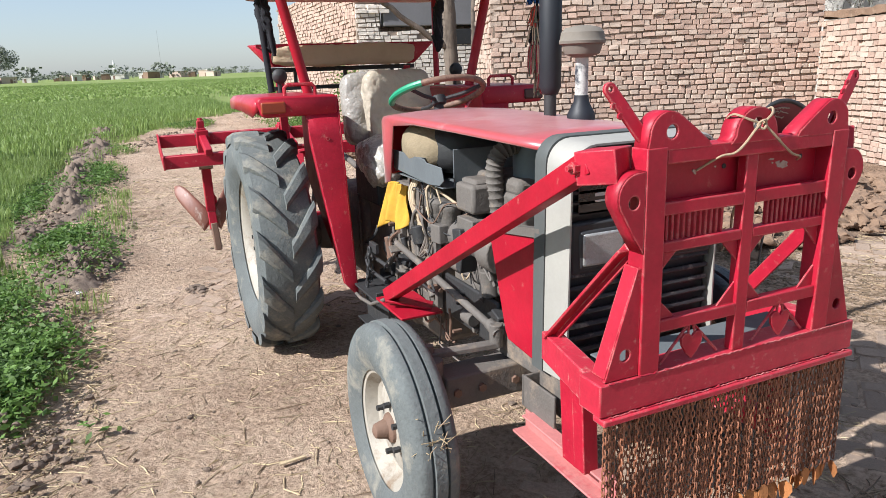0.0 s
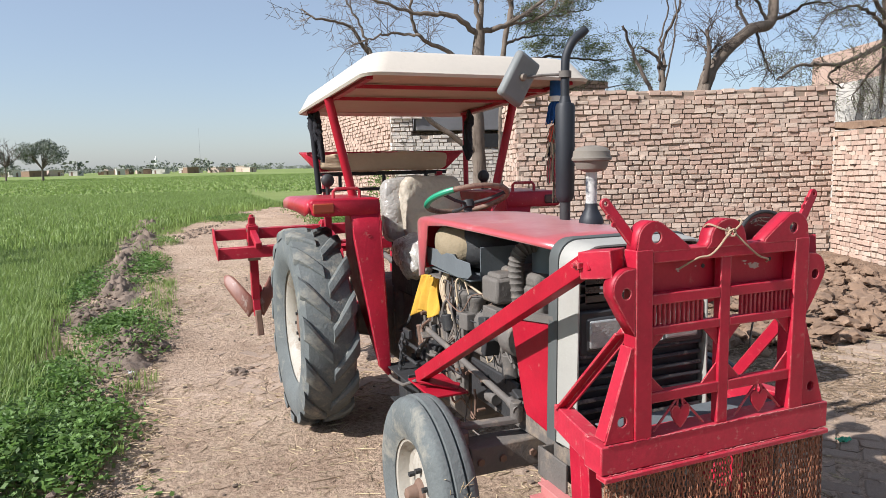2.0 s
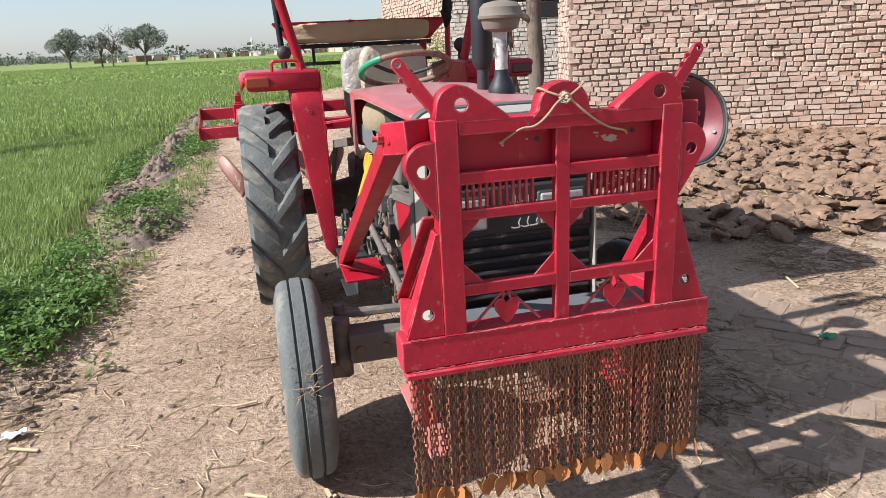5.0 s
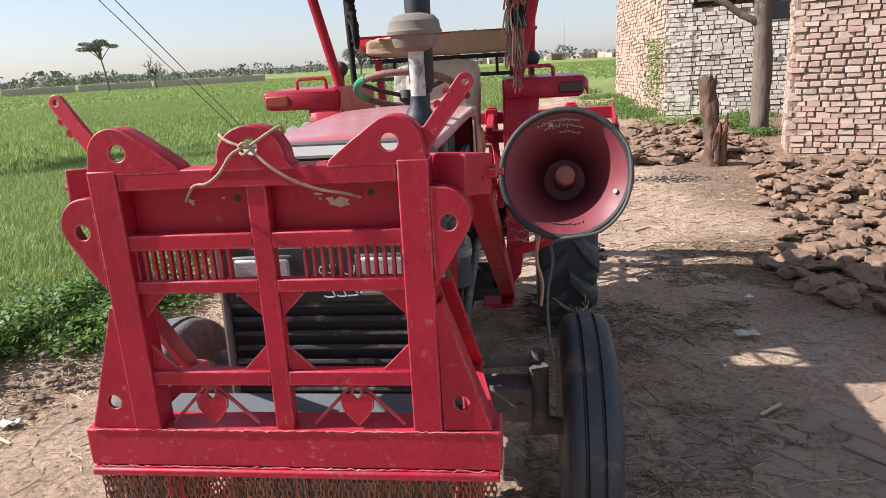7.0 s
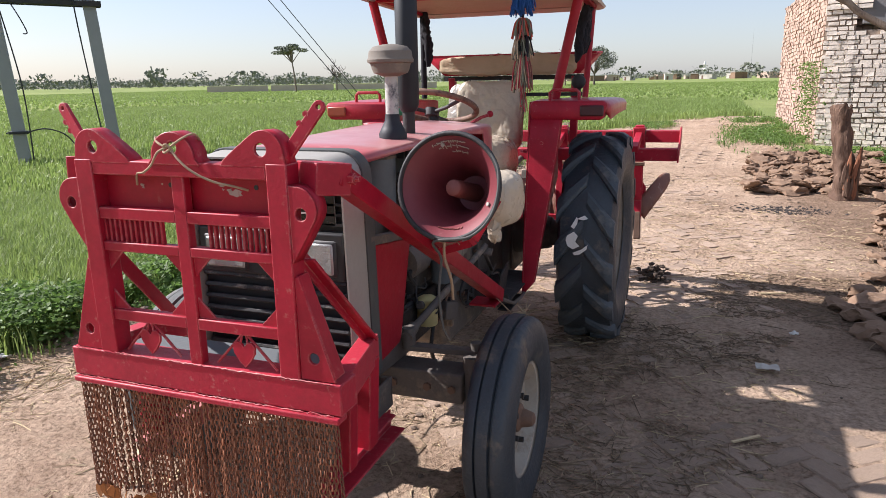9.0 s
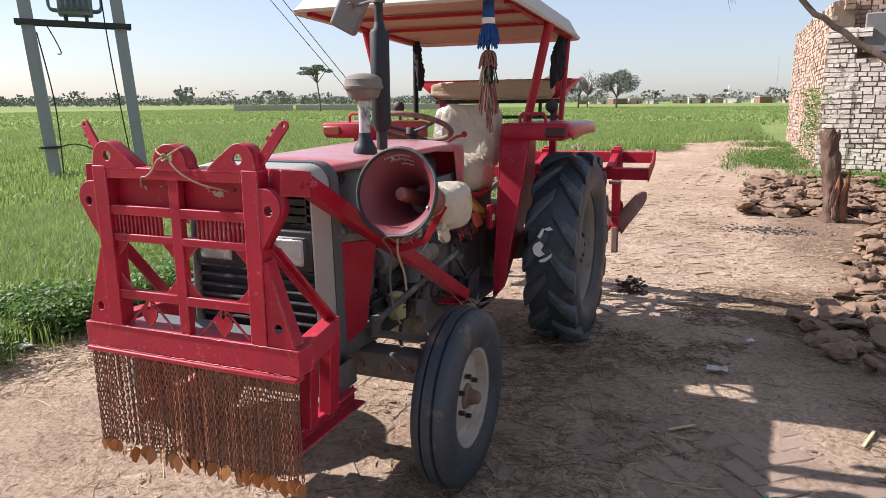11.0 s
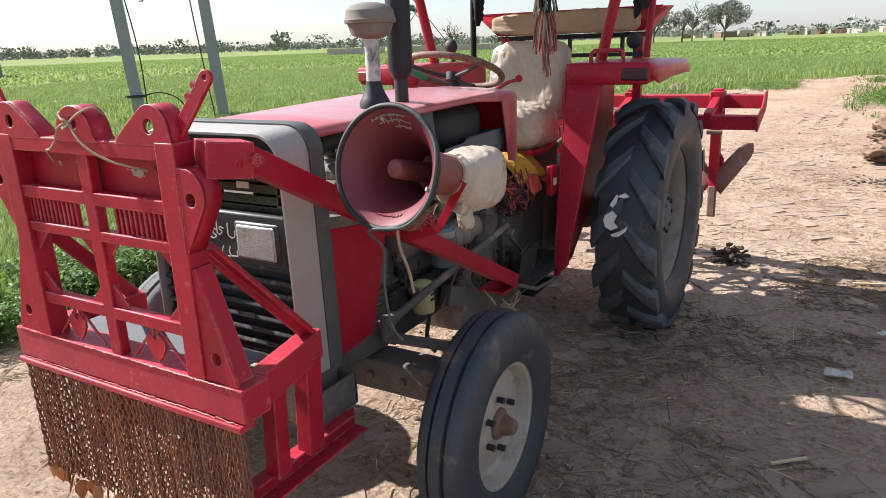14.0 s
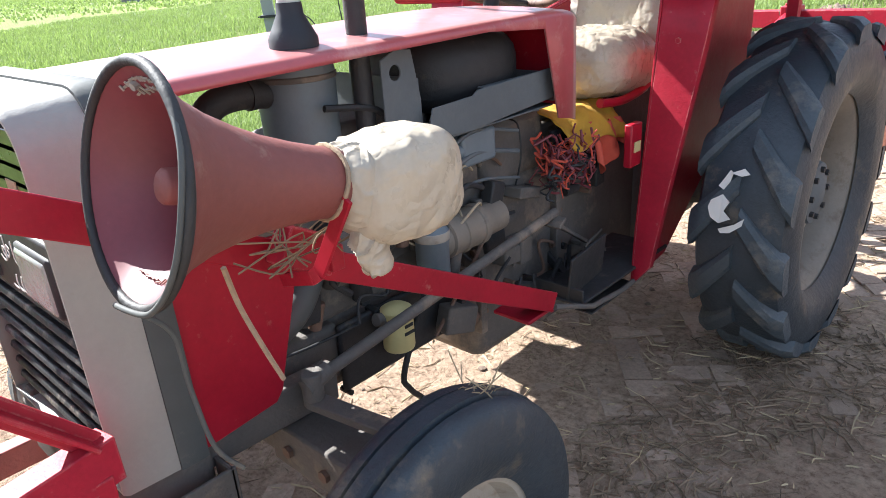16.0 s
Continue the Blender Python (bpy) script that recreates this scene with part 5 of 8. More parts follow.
dung = np.random.default_rng(81).normal((1.02, 3.35), (.055, .05), (90, 2))
o = clods("dung_lump", dung, .014, .04, material("dark_dung", (0.07, 0.05, 0.037), .98, vary=.4, scale=12, bump=.8, bump_scale=60), 82, "small dark crumbled heap lying on the road", pile=.13)
ashp = np.random.default_rng(77).normal((2.3, 6.6), (.26, .13), (520, 2))
o = clods("ash_patch", ashp, .006, .024, ASH, 78, "black ash and cinders of a burnt-out fire", flat=.4)
o["category"] = "ash"
# straw litter
def sticks(name, pts, lmin, lmax, rad, mat, seed, label):
    rng_ = np.random.default_rng(seed)
    vs, fs = [], []
    sq = np.array([[1, 0], [-.5, .87], [-.5, -.87]])
    for i, (x, y) in enumerate(pts):
        l = lmin + (lmax - lmin) * rng_.random() ** 3
        a = rng_.uniform(0, 6.28)
        d, s_ = np.array([math.cos(a), math.sin(a)]), np.array([-math.sin(a), math.cos(a)])
        bend = rng_.normal(0, .12) * l
        z = float(ground_z(np.array(x), np.array(y))) + rad
        for j, t in enumerate((-.5, 0, .5)):
            c = np.array([x, y]) + d * l * t + s_ * bend * (1 if j == 1 else 0)
            for q in sq * rad:
                vs.append([c[0] + s_[0] * q[0], c[1] + s_[1] * q[0], z + q[1] + rng_.uniform(0, .004)])
        b = 9 * i
        for j in (0, 3):
            for k in range(3):
                fs.append([b + j + k, b + j + (k + 1) % 3, b + j + 3 + (k + 1) % 3, b + j + 3 + k])
    return tagged(raw(name, np.array(vs), np.array(fs), mat), label, "straw", kind="stuff")


sp = scatter(15000, -2.6, 5.5, -3.4, 9, 22, lambda x, y, rng: (x > edge_x(y) - .3) & (fbm(x, y, 1.3, 2.5) > -.35))
sticks("straw_litter", sp, .02, .17, .0022, STRAW, 23, "dry straw stalks scattered over the road")
sticks("straw_heap", scatter(2200, -2.9, -1.7, -.4, 4.4, 24, lambda x, y, rng: np.abs(x - edge_x(y) - .05) < .28 + .14 * np.clip(1.2 - y, 0, 1)), .05, .28, .002, STRAW, 25, "dry straw raked up along the verge")
sticks("dead_stalks", scatter(4200, -2.6, 6.5, -3.4, 9, 26, lambda x, y, rng: (x > edge_x(y) - .2) & (fbm(x, y, 1.1, 5.5) > -.2)), .03, .22, .0018, DRY_STALK, 27, "dead brown stalks and roots lying in the dust")
sticks("trodden_litter", scatter(15000, .5, 3.8, -1.2, 3.8, 28, lambda x, y, rng: fbm(x, y, 1.6, 8.5) > -.1), .02, .18, .0026, DRY_STALK, 29, "trodden straw and roots between the paving bricks")
rng = random.Random(33)
for x, y, l, a in ((-.75, -.35, .22, .6), (-.68, -.30, .13, 1.8), (-.95, -.2, .10, 2.6), (2.45, 1.0, .22, 1.2), (1.6, .8, .16, .7), (-1.92, .46, .14, 2.7), (1.9, 3.2, .2, .3), (-1.0, .55, .12, .1)):
    bm = bmesh.new()
    d = Vector((math.cos(a), math.sin(a), 0)) * l / 2
    c = Vector((x, y, .016))
    bar(bm, c - d, c + d, .018, .008)
    o = part("stick", bm, STRAW, None, bevel=.003)
    tagged(o, "flat pale dry stalk lying on the road", "stick", "dry stalks on the road")
# litter scraps
for x, y, w_, h_, m_, lab in ((1.75, 1.67, .12, .09, PLASTER, "flat grey stone flake on the road"), (-2.0, .60, .10, .06, PAPER, "crumpled clear plastic scrap by the verge"), (-2.63, .41, .12, .09, PAPER, "crumpled white plastic bag in the wheat edge"), (1.95, 2.3, .05, .04, PAPER, "small white paper scrap on the road"), (2.0, .22, .09, .04, GREEN_TAPE, "scrap of green printed wrapper on the road"), (-1.93, 3.55, .05, .05, PAPER, "small pale plastic scrap on the verge")):
    bm = bmesh.new()
    bmesh.ops.create_grid(bm, x_segments=8, y_segments=8, size=.5)
    for v in bm.verts:
        v.co = Vector((x + v.co.x * w_, y + v.co.y * h_, .03 + float(ground_z(np.array(x), np.array(y))) + .02 * noise.noise(Vector((v.co.x * 3 + x, v.co.y * 3, y)))))
    o = part("litter_scrap", bm, m_, None, smooth=0)
    md = o.modifiers.new("sheet", "SOLIDIFY")
    md.thickness = .004
    tagged(o, lab, "litter")

# ---- the tractor ----
tractor = thing("tractor", (0, 1.1, 0), "red farm tractor with grey nose, cream canopy and iron guard", "tractor")
B = bmesh.new


def wheel(x, y, z, r, width, rim_r, side, kind):
    """kind 'front' has three ribs, 'rear' has slanted lugs."""
    m = Matrix.Translation((x, y, z)) @ Matrix.Rotation(radians(90), 4, "Y")
    if side < 0:
        m = Matrix.Translation((x, y, z)) @ Matrix.Rotation(radians(-90), 4, "Y")
    h = width / 2
    rim_part = B()
    if kind == "front":
        lathe(rim_part, [(rim_r + 0.012, h * .78), (rim_r + 0.012, h * .70), (rim_r - 0.012, h * .62), (rim_r - 0.03, h * .1), (rim_r - 0.05, h * .02), (rim_r * .62, h * .18), (0.06, h * .30), (0.0, h * .30)], 40, m)
        lathe(rim_part, [(rim_r - 0.012, h * .62), (rim_r - 0.03, -h * .6), (rim_r + .01, -h * .78), (rim_r + .012, h * .7)], 40, m)
    else:
        lathe(rim_part, [(rim_r + 0.018, h * .72), (rim_r + 0.018, h * .64), (rim_r - 0.015, h * .55), (rim_r - 0.045, h * .2), (rim_r - 0.05, -h * .45), (rim_r * .76, -h * .5)], 48, m)
        disc = B()
        lathe(disc, [(rim_r * .76, -h * .5), (rim_r * .68, -h * .12), (rim_r * .60, h * .08), (rim_r * .40, h * .24), (0.09, h * .31), (0.0, h * .31)], 48, m)
        lathe(rim_part, [(rim_r - 0.015, h * .55), (rim_r - 0.05, -h * .5), (rim_r + .01, -h * .7), (rim_r + .018, h * .64)], 48, m)
    bare = kind == "rear" and side > 0        # rear wheel on the shaded side, gets the shade-darkened rim
    dusty = side < 0                          # field-side tyres: dust, plus sunlight put into the lighter colour
    w = part(kind + "_wheel", rim_part, RIM_SHADED if bare else RIM, tractor, "cream painted steel wheel rim, scuffed and rusty", smooth=40)
    if kind == "rear":
        part("wheel_disc", disc, RIM, w, "grey-white painted steel wheel disc", smooth=40)
    t = B()
    if kind == "front":
        prof = [(rim_r, h * .72), (rim_r + .05, h * .98), (r * .80, h * 1.02), (r * .93, h * .86), (r * .965, h * .74), (r * .985, h * .55), (r * .985, h * .36), (r * .955, h * .32), (r * .955, h * .26), (r * 1.0, h * .22), (r * 1.0, -h * .22), (r * .955, -h * .26), (r * .955, -h * .32), (r * .985, -h * .36), (r * .985, -h * .55), (r * .965, -h * .74), (r * .93, -h * .86), (r * .80, -h * 1.02), (rim_r + .05, -h * .98), (rim_r, -h * .72)]
        lathe(t, prof, 56, m)
    else:
        rb = r - 0.020
        prof = [(rim_r + .005, h * .66), (rim_r + .06, h * .93), (rb * .78, h * 1.0), (rb * .90, h * .97), (rb * .965, h * .84), (rb * .99, h * .5), (rb, 0), (rb * .99, -h * .5), (rb * .965, -h * .84), (rb * .90, -h * .97), (rb * .78, -h * 1.0), (rim_r + .06, -h * .93), (rim_r + .005, -h * .66)]
        lathe(t, prof, 64, m)
    part("tyre", t, TYRE_SUNLIT if dusty else TYRE_SHADED, w, "cracked dusty rubber tyre, coloured lighter for the sunlit side" if dusty else "worn rubber tyre with dried mud, coloured darker for the shaded side")
    if kind == "rear":
        for s in (1, -1):
            bm, last = B(), None
            for f in np.linspace(0, 1, 6):
                hh, ang = s * h * (0.04 + 0.94 * f), f * 0.30
                fall = 0.10 * max(0, f - .72) ** 2 * 9 * r * .35
                top, low, wid = r + 0.002 - fall, rb - 0.03 - fall, 0.054 + 0.028 * f
                mid = rb + 0.010 - fall
                ring = [bm.verts.new((rr * math.cos(ang + da), rr * math.sin(ang + da), hh)) for da, rr in ((-wid / r, low), (-wid * .86 / r, mid), (-wid * .5 / r, top), (wid * .42 / r, top), (wid * .8 / r, mid), (wid / r, low))]
                if last:
                    for j in range(5):
                        bm.faces.new((last[j], last[j + 1], ring[j + 1], ring[j]))
                else:
                    bm.faces.new(ring)
                last = ring
            bm.faces.new(last[::-1])
            lug = None
            for i in range(15):
                a0 = 2 * math.pi * (i + (0.5 if s < 0 else 0)) / 15
                if lug is None:
                    o = lug = part("tread_bar", bm, TYRE_SUNLIT if dusty else TREAD_SHADED, w, "worn slanted rubber tread bar", smooth=30)
                else:
                    o = new("tread_bar", lug.data)
                    o.parent = w
                o.matrix_world = m @ Matrix.Rotation(a0, 4, "Z")
    # hub and nuts
    bm = B()
    if kind == "front":
        lathe(bm, [(0.0, h * .3), (0.056, h * .3), (0.052, h * .3 + .010), (0.036, h * .3 + .02), (0.030, h * .3 + .045), (0.025, h * .3 + .060), (0.012, h * .3 + .067), (0, h * .3 + .067)], 20, m)
    else:
        lathe(bm, [(0.0, h * .3), (0.125, h * .345), (0.12, h * .345 + .015), (0.07, h * .345 + .02), (0.05, h * .345 + .03), (0, h * .345 + .03)], 24, m)
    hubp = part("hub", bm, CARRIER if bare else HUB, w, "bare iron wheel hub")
    nuts, rr = (6, 0.090) if kind == "front" else (8, 0.095)
    for i in range(nuts):
        a = 2 * math.pi * i / nuts
        bm = B()
        c0, c1 = Vector((rr * math.cos(a), rr * math.sin(a), h * .3)), Vector((rr * math.cos(a), rr * math.sin(a), h * .3 + .038))
        c1 = c1 if kind == 'rear' else c0.lerp(c1, .6)
        rod(bm, m @ c0, m @ c1, 0.012, n=6)
        part("wheel_nut", bm, DARK, w)
    return w


for s in (1, -1):
    wheel(s * 0.717, -0.015, 0.385, 0.388, 0.172, 0.216, s, "front")
    wheel(s * 0.743, 2.056, 0.643, 0.650, 0.332, 0.375, s, "rear")

# chassis: front casting, sump, clutch housing, gearbox, rear axle
for n_, c_, s_, b_, l_ in (("axle_carrier", (0, -0.12, 0.62), (0.36, 0.62, 0.16), .018, ""), ("sump", (0, 0.42, 0.60), (0.28, 0.60, 0.25), .04, "oily cast sump"),
                           ("engine_block", (0, 0.42, 0.86), (0.34, 0.66, 0.30), .018, "dusty grey cast iron engine"), ("cylinder_head", (0, 0.42, 1.06), (0.22, 0.60, 0.14), .018, ""),
                           ("clutch_housing", (0, 0.97, 0.61), (0.38, 0.48, 0.60), .04, ""), ("gearbox", (0, 1.50, 0.585), (0.36, 0.80, 0.61), .03, "dusty grey cast iron gearbox housing"),
                           ("rear_housing", (0, 2.08, 0.64), (0.42, 0.62, 0.54), .04, "")):
    bm = B()
    box(bm, c_, s_)
    part(n_, bm, CAST, tractor, l_, bevel=b_)
bm = B()
rod(bm, (-0.68, 2.056, 0.643), (0.68, 2.056, 0.643), 0.085, n=20)
for s in (1, -1):
    rod(bm, (s * .2, 2.056, .643), (s * .44, 2.056, .643), 0.15, 0.10, n=20)
part("rear_axle", bm, CAST, tractor)
bm = B()
box(bm, (0, 0.0, 0.485), (1.06, 0.11, 0.10))
part("front_axle", bm, CAST, tractor, "grey steel front axle beam", bevel=0.008)
for s in (1, -1):
    bm = B()
    box(bm, (s * 0.36, 0.0, 0.485), (0.36, 0.13, 0.12))
    part("axle_sleeve", bm, CAST, tractor, bevel=0.008)
    bm = B()
    rod(bm, (s * .56, 0, .36), (s * .56, 0, .60), 0.035)
    part("kingpin", bm, CAST, tractor)
    bm = B()
    rod(bm, (s * .54, -.008, .385), (s * .72, -.015, .385), 0.03)
    part("stub_axle", bm, CAST, tractor)

# hood
def hood_section(y, half, top, drop):
    return [(-half, y, top - drop), (-half, y, top - .020), (-half + .007, y, top - .007), (-half + .03, y, top - .001), (-half * .4, y, top + .010), (0, y, top + .013),
            (half * .4, y, top + .010), (half - .03, y, top - .001), (half - .007, y, top - .007), (half, y, top - .020), (half, y, top - drop)]


bm = B()
rows = [hood_section(y, h, t, d) for y, h, t, d in ((-0.33, .285, 1.392, .032), (-0.1, .293, 1.397, .030), (0.3, .302, 1.405, .029), (0.7, .31, 1.412, .030), (0.95, .315, 1.414, .05), (1.02, .316, 1.412, .32), (1.10, .312, 1.405, .33), (1.13, .305, 1.395, .33))]
verts = [[bm.verts.new(p) for p in r] for r in rows]
for a, b in zip(verts, verts[1:]):
    for j in range(len(a) - 1):
        bm.faces.new((a[j], a[j + 1], b[j + 1], b[j]))
hood = part("hood", bm, RED_HOOD, tractor, "red sheet metal hood, faded and dusty, sky glare in the paler patches", smooth=50)
mod = hood.modifiers.new("sheet", "SOLIDIFY")
mod.thickness, mod.offset = 0.006, -1

# grey nose frame
bm = B()
for y0, y1, w0, w1 in ((-0.47, -0.33, 0.30, 0.315),):
    def ring(y, half, top, low, r):
        p = arc(half - r, top - r, r, 0, 90, 6) + arc(-half + r, top - r, r, 90, 180, 6) + [(-half - .012, low), (half + .012, low)]
        return [(x, y, z) for x, z in p]
    outer0, outer1 = ring(-0.448, .296, 1.397, .645, .09), ring(-0.325, .305, 1.405, .645, .08)
    inner0, inner1 = ring(-0.458, .286, 1.385, .655, .083), ring(-0.42, .284, 1.383, .657, .083)
    mid0 = ring(-0.458, .292, 1.392, .65, .088)
    loops = [[bm.verts.new(p) for p in l] for l in (outer1, outer0, mid0, inner0, inner1)]
    k = len(loops[0])
    for a, b in zip(loops, loops[1:]):
        for j in range(k):
            bm.faces.new((a[j], a[(j + 1) % k], b[(j + 1) % k], b[j]))
nose = part("nose_frame", bm, GREY, tractor, "grey-white painted nose frame with scratches", smooth=45)
bm = B()
band = [[bm.verts.new(p) for p in ring(y, h, t_, .645, .08)] for y, h, t_ in ((-.345, .300, 1.400), (-.345, .3085, 1.4085), (-.336, .311, 1.411), (-.292, .311, 1.411), (-.284, .3085, 1.4085), (-.284, .300, 1.400))]
k = len(band[0])
for a, b in zip(band, band[1:]):
    for j in range(k - 1):
        if j != k - 2:
            bm.faces.new((a[j], a[j + 1], b[j + 1], b[j]))
    bm.faces.new((a[k - 1], a[0], b[0], b[k - 1]))
part("seam_rubber", bm, SEAM, nose, "dark grey rubber band behind the nose", smooth=50)
bm = B()
plate(bm, [(x, z) for x, y, z in ring(0, .283, 1.381, .66, .082)], .03, Matrix.Translation((0, -.40, 0)) @ XZ)
grille = part("grille", bm, BLACK, nose, "dusty black plastic grille")
for i in range(8):
    bm = B()
    z = 0.69 + i * 0.042
    bar(bm, (-0.282, -0.428, z), (0.282, -0.428, z), 0.03, 0.016, (0, 0.4, 1))
    part("slat", bm, SLAT, nose, bevel=0.004)
bm = B()
box(bm, (0, -0.430, 1.075), (0.564, 0.04, 0.16))
part("lamp_panel", bm, BLACK, nose, bevel=0.008)
for s in (1, -1):
    bm = B()
    box(bm, (s * .170, -0.452, 1.070), (0.158, 0.02, 0.108))
    part("headlight", bm, CHROME, nose, "rectangular headlight with a dusty ribbed lens", bevel=0.012)
for i in range(5):
    bm = B()
    z = 1.18 + i * 0.033
    bar(bm, (-0.28, -0.425, z), (0.28, -0.425, z), 0.02, 0.008)
    part("slat", bm, BLACK, nose)
# red side panels
for s in (1, -1):
    bm = B()
    plate(bm, [(-.325, 1.09), (.03, 1.04), (-.08, .69), (-.10, .665), (-.325, .645)], 0.012, Matrix.Translation((s * .30, 0, 0)) @ YZ)
    part("side_panel", bm, RED, tractor, "red sheet metal side panel", bevel=0.003)
    bm = B()
    bar(bm, (s * .30, -.32, 1.105), (s * .30, .03, 1.06), .03, .03)
    part("panel_rail", bm, CAST, tractor)

# mudguards
FENDER = material("sun_bleached_red_fender_paint", (0.36, 0.016, 0.03), 0.4, vary=0.3, scale=4, second=(0.46, 0.22, 0.21), second_amount=0.2, second_scale=3, bump=0.12, bump_scale=24, fine=0.12, coat=0.4)


def loft(bm, rings, close=True):
    """Skins closed rings of points one after another, and caps the ends."""
    vs = [[bm.verts.new(p) for p in r] for r in rings]
    k = len(vs[0])
    for a, b in zip(vs, vs[1:]):
        for j in range(k):
            bm.faces.new((a[j], a[(j + 1) % k], b[(j + 1) % k], b[j]))
    if close:
        bm.faces.new(vs[0][::-1])
        bm.faces.new(vs[-1])


for s in (1, -1):
    # flat wing with a turned-down, rounded outer edge, widest at the front
    bm = B()
    last = None
    for y, half, top, drop in ((1.475, .835, 1.492, .020), (1.485, .848, 1.500, .045), (1.53, .858, 1.505, .070), (1.75, .868, 1.510, .055), (2.0, .872, 1.508, .048), (2.18, .868, 1.502, .045), (2.25, .850, 1.494, .035), (2.272, .82, 1.485, .02)):
        cur = [bm.verts.new((s * x, y, z)) for x, z in ((.42, top - .004), (.55, top), (half - .06, top), (half - .022, top - .005), (half - .006, top - .020), (half, top - .030), (half, top - .030 - drop))]
        if last:
            for j in range(6):
                bm.faces.new((last[j], last[j + 1], cur[j + 1], cur[j]))
        last = cur
    fender = part("mudguard", bm, FENDER, tractor, "red painted flat-topped steel mudguard, bleached on top", smooth=50)
    md = fender.modifiers.new("sheet", "SOLIDIFY")
    md.thickness, md.offset = 0.006, -1
    # boxed lamp housing across the front, its corners well rounded
    bm = B()
    def lamp_ring(y, g):
        out = []
        for cx, cz, a in ((.815, 1.478, 0), (.455, 1.478, 90), (.455, 1.430, 180), (.800, 1.430, 270)):
            out += [(s * (cx + (p[0])), y, cz + p[1]) for p in arc(0, 0, .028 - g, a, a + 90, 5)]
        return out
    loft(bm, [lamp_ring(1.60, .004), lamp_ring(1.47, 0), lamp_ring(1.448, .003), lamp_ring(1.44, .010)])
    housing = part("lamp_housing", bm, RED_OLD, fender, "boxed red lamp housing across the front", smooth=50)
    bm = B()
    box(bm, (s * .765, 1.438, 1.452), (.125, .016, .058))
    part("side_light", bm, ORANGE if s < 0 else SMOKED, housing, "dull amber side light" if s < 0 else "dark dusty side light", bevel=0.01)
    bm = B()
    plate(bm, [(1.325, .44), (1.338, .62), (1.395, 1.05), (1.45, 1.46), (1.47, 1.50), (2.27, 1.49), (2.27, .98), (1.78, .62), (1.58, .47)], 0.008, Matrix.Translation((s * .425, 0, 0)) @ YZ)
    part("inner_shield", bm, RED, fender, bevel=0.002)
    bm = B()
    last = None
    for y, z, w in ((1.325, .44, .010), (1.330, .51, .068), (1.338, .62, .084), (1.365, .85, .115), (1.395, 1.05, .142), (1.432, 1.30, .172), (1.452, 1.44, .185)):
        cur = [bm.verts.new((s * (.425 + w * f), y + b_, z)) for f, b_ in ((0, .004), (.04, -.001), (.3, -.002), (.7, -.002), (.96, 0), (1, .022))]
        if last:
            for j in range(5):
                bm.faces.new((last[j], last[j + 1], cur[j + 1], cur[j]))
        last = cur
    fl = part("front_flange", bm, RED_OLD, fender, smooth=30)
    md = fl.modifiers.new("sheet", "SOLIDIFY")
    md.thickness = 0.006
    for z in (.70, 1.0, 1.28):
        bm = B()
        y = 1.335 + .12 * (z - .45)
        rod(bm, (s * .50, y - .012, z), (s * .50, y + .01, z), .011, n=6)
        part("bolt", bm, RED_OLD, fender)
    bm = B()
    tube(bm, [(s * .52, 1.54, 1.50), (s * .52, 1.54, 1.545), (s * .535, 1.54, 1.56), (s * .665, 1.54, 1.56), (s * .68, 1.54, 1.545), (s * .68, 1.54, 1.50)], 0.010, 8)
    part("grab_handle", bm, RED_OLD, fender)
    bm = B()
    rod(bm, (s * .50, 1.76, 1.50), (s * .64, 1.74, 2.11), 0.028, n=14)
    part("canopy_post", bm, RED, tractor, "red painted canopy post")

# canopy
bm = B()
def canopy_ring(half, y0, y1, z0, z1, r):
    pts = []
    for cx, cy, a in ((half - r, y1 - r, 0), (-half + r, y1 - r, 90), (-half + r, y0 + r, 180), (half - r, y0 + r, 270)):
        pts += arc(cx, cy, r, a, a + 90, 6)
    return [(x, y, z0 + (z1 - z0) * (y - .85) / 1.77) for x, y in pts]
loops = [canopy_ring(.615, .90, 2.57, 2.155, 2.085, .10), canopy_ring(.665, .84, 2.63, 2.135, 2.065, .11), canopy_ring(.672, .832, 2.638, 2.15, 2.078, .11), canopy_ring(.655, .85, 2.61, 2.17, 2.10, .11), canopy_ring(.61, .92, 2.56, 2.258, 2.186, .11), canopy_ring(.57, .97, 2.50, 2.278, 2.206, .11), canopy_ring(.3, 1.3, 2.1, 2.295, 2.225, .11)]
vs = [[bm.verts.new(p) for p in l] for l in loops]
k = len(vs[0])
for a, b in zip(vs, vs[1:]):
    for j in range(k):
        bm.faces.new((a[j], a[(j + 1) % k], b[(j + 1) % k], b[j]))
bm.faces.new(vs[-1])
canopy = part("canopy", bm, CANVAS, tractor, "cream fibreglass canopy roof with dusty edges", smooth=50)
bm = B()
vs = [bm.verts.new(p) for p in canopy_ring(.618, .895, 2.575, 2.158, 2.088, .10)]
bm.faces.new(vs)
ext = bmesh.ops.extrude_face_region(bm, geom=bm.faces[:])
bmesh.ops.translate(bm, verts=[v for v in ext["geom"] if isinstance(v, bmesh.types.BMVert)], vec=(0, 0, 0.02))
part("underside", bm, CANOPY_UNDER, canopy, "tan canopy lining")
for s in (1, -1):
    bm = B()
    bar(bm, (s * .60, .98, 2.142), (s * .60, 2.5, 2.075), .035, .02)
    part("canopy_rail", bm, RED, canopy)
for y in (1.25, 1.74):
    bm = B()
    bar(bm, (-.60, y, 2.135 - .04 * (y - .98)), (.60, y, 2.135 - .04 * (y - .98)), .03, .02)
    part("canopy_rail", bm, RED, canopy)

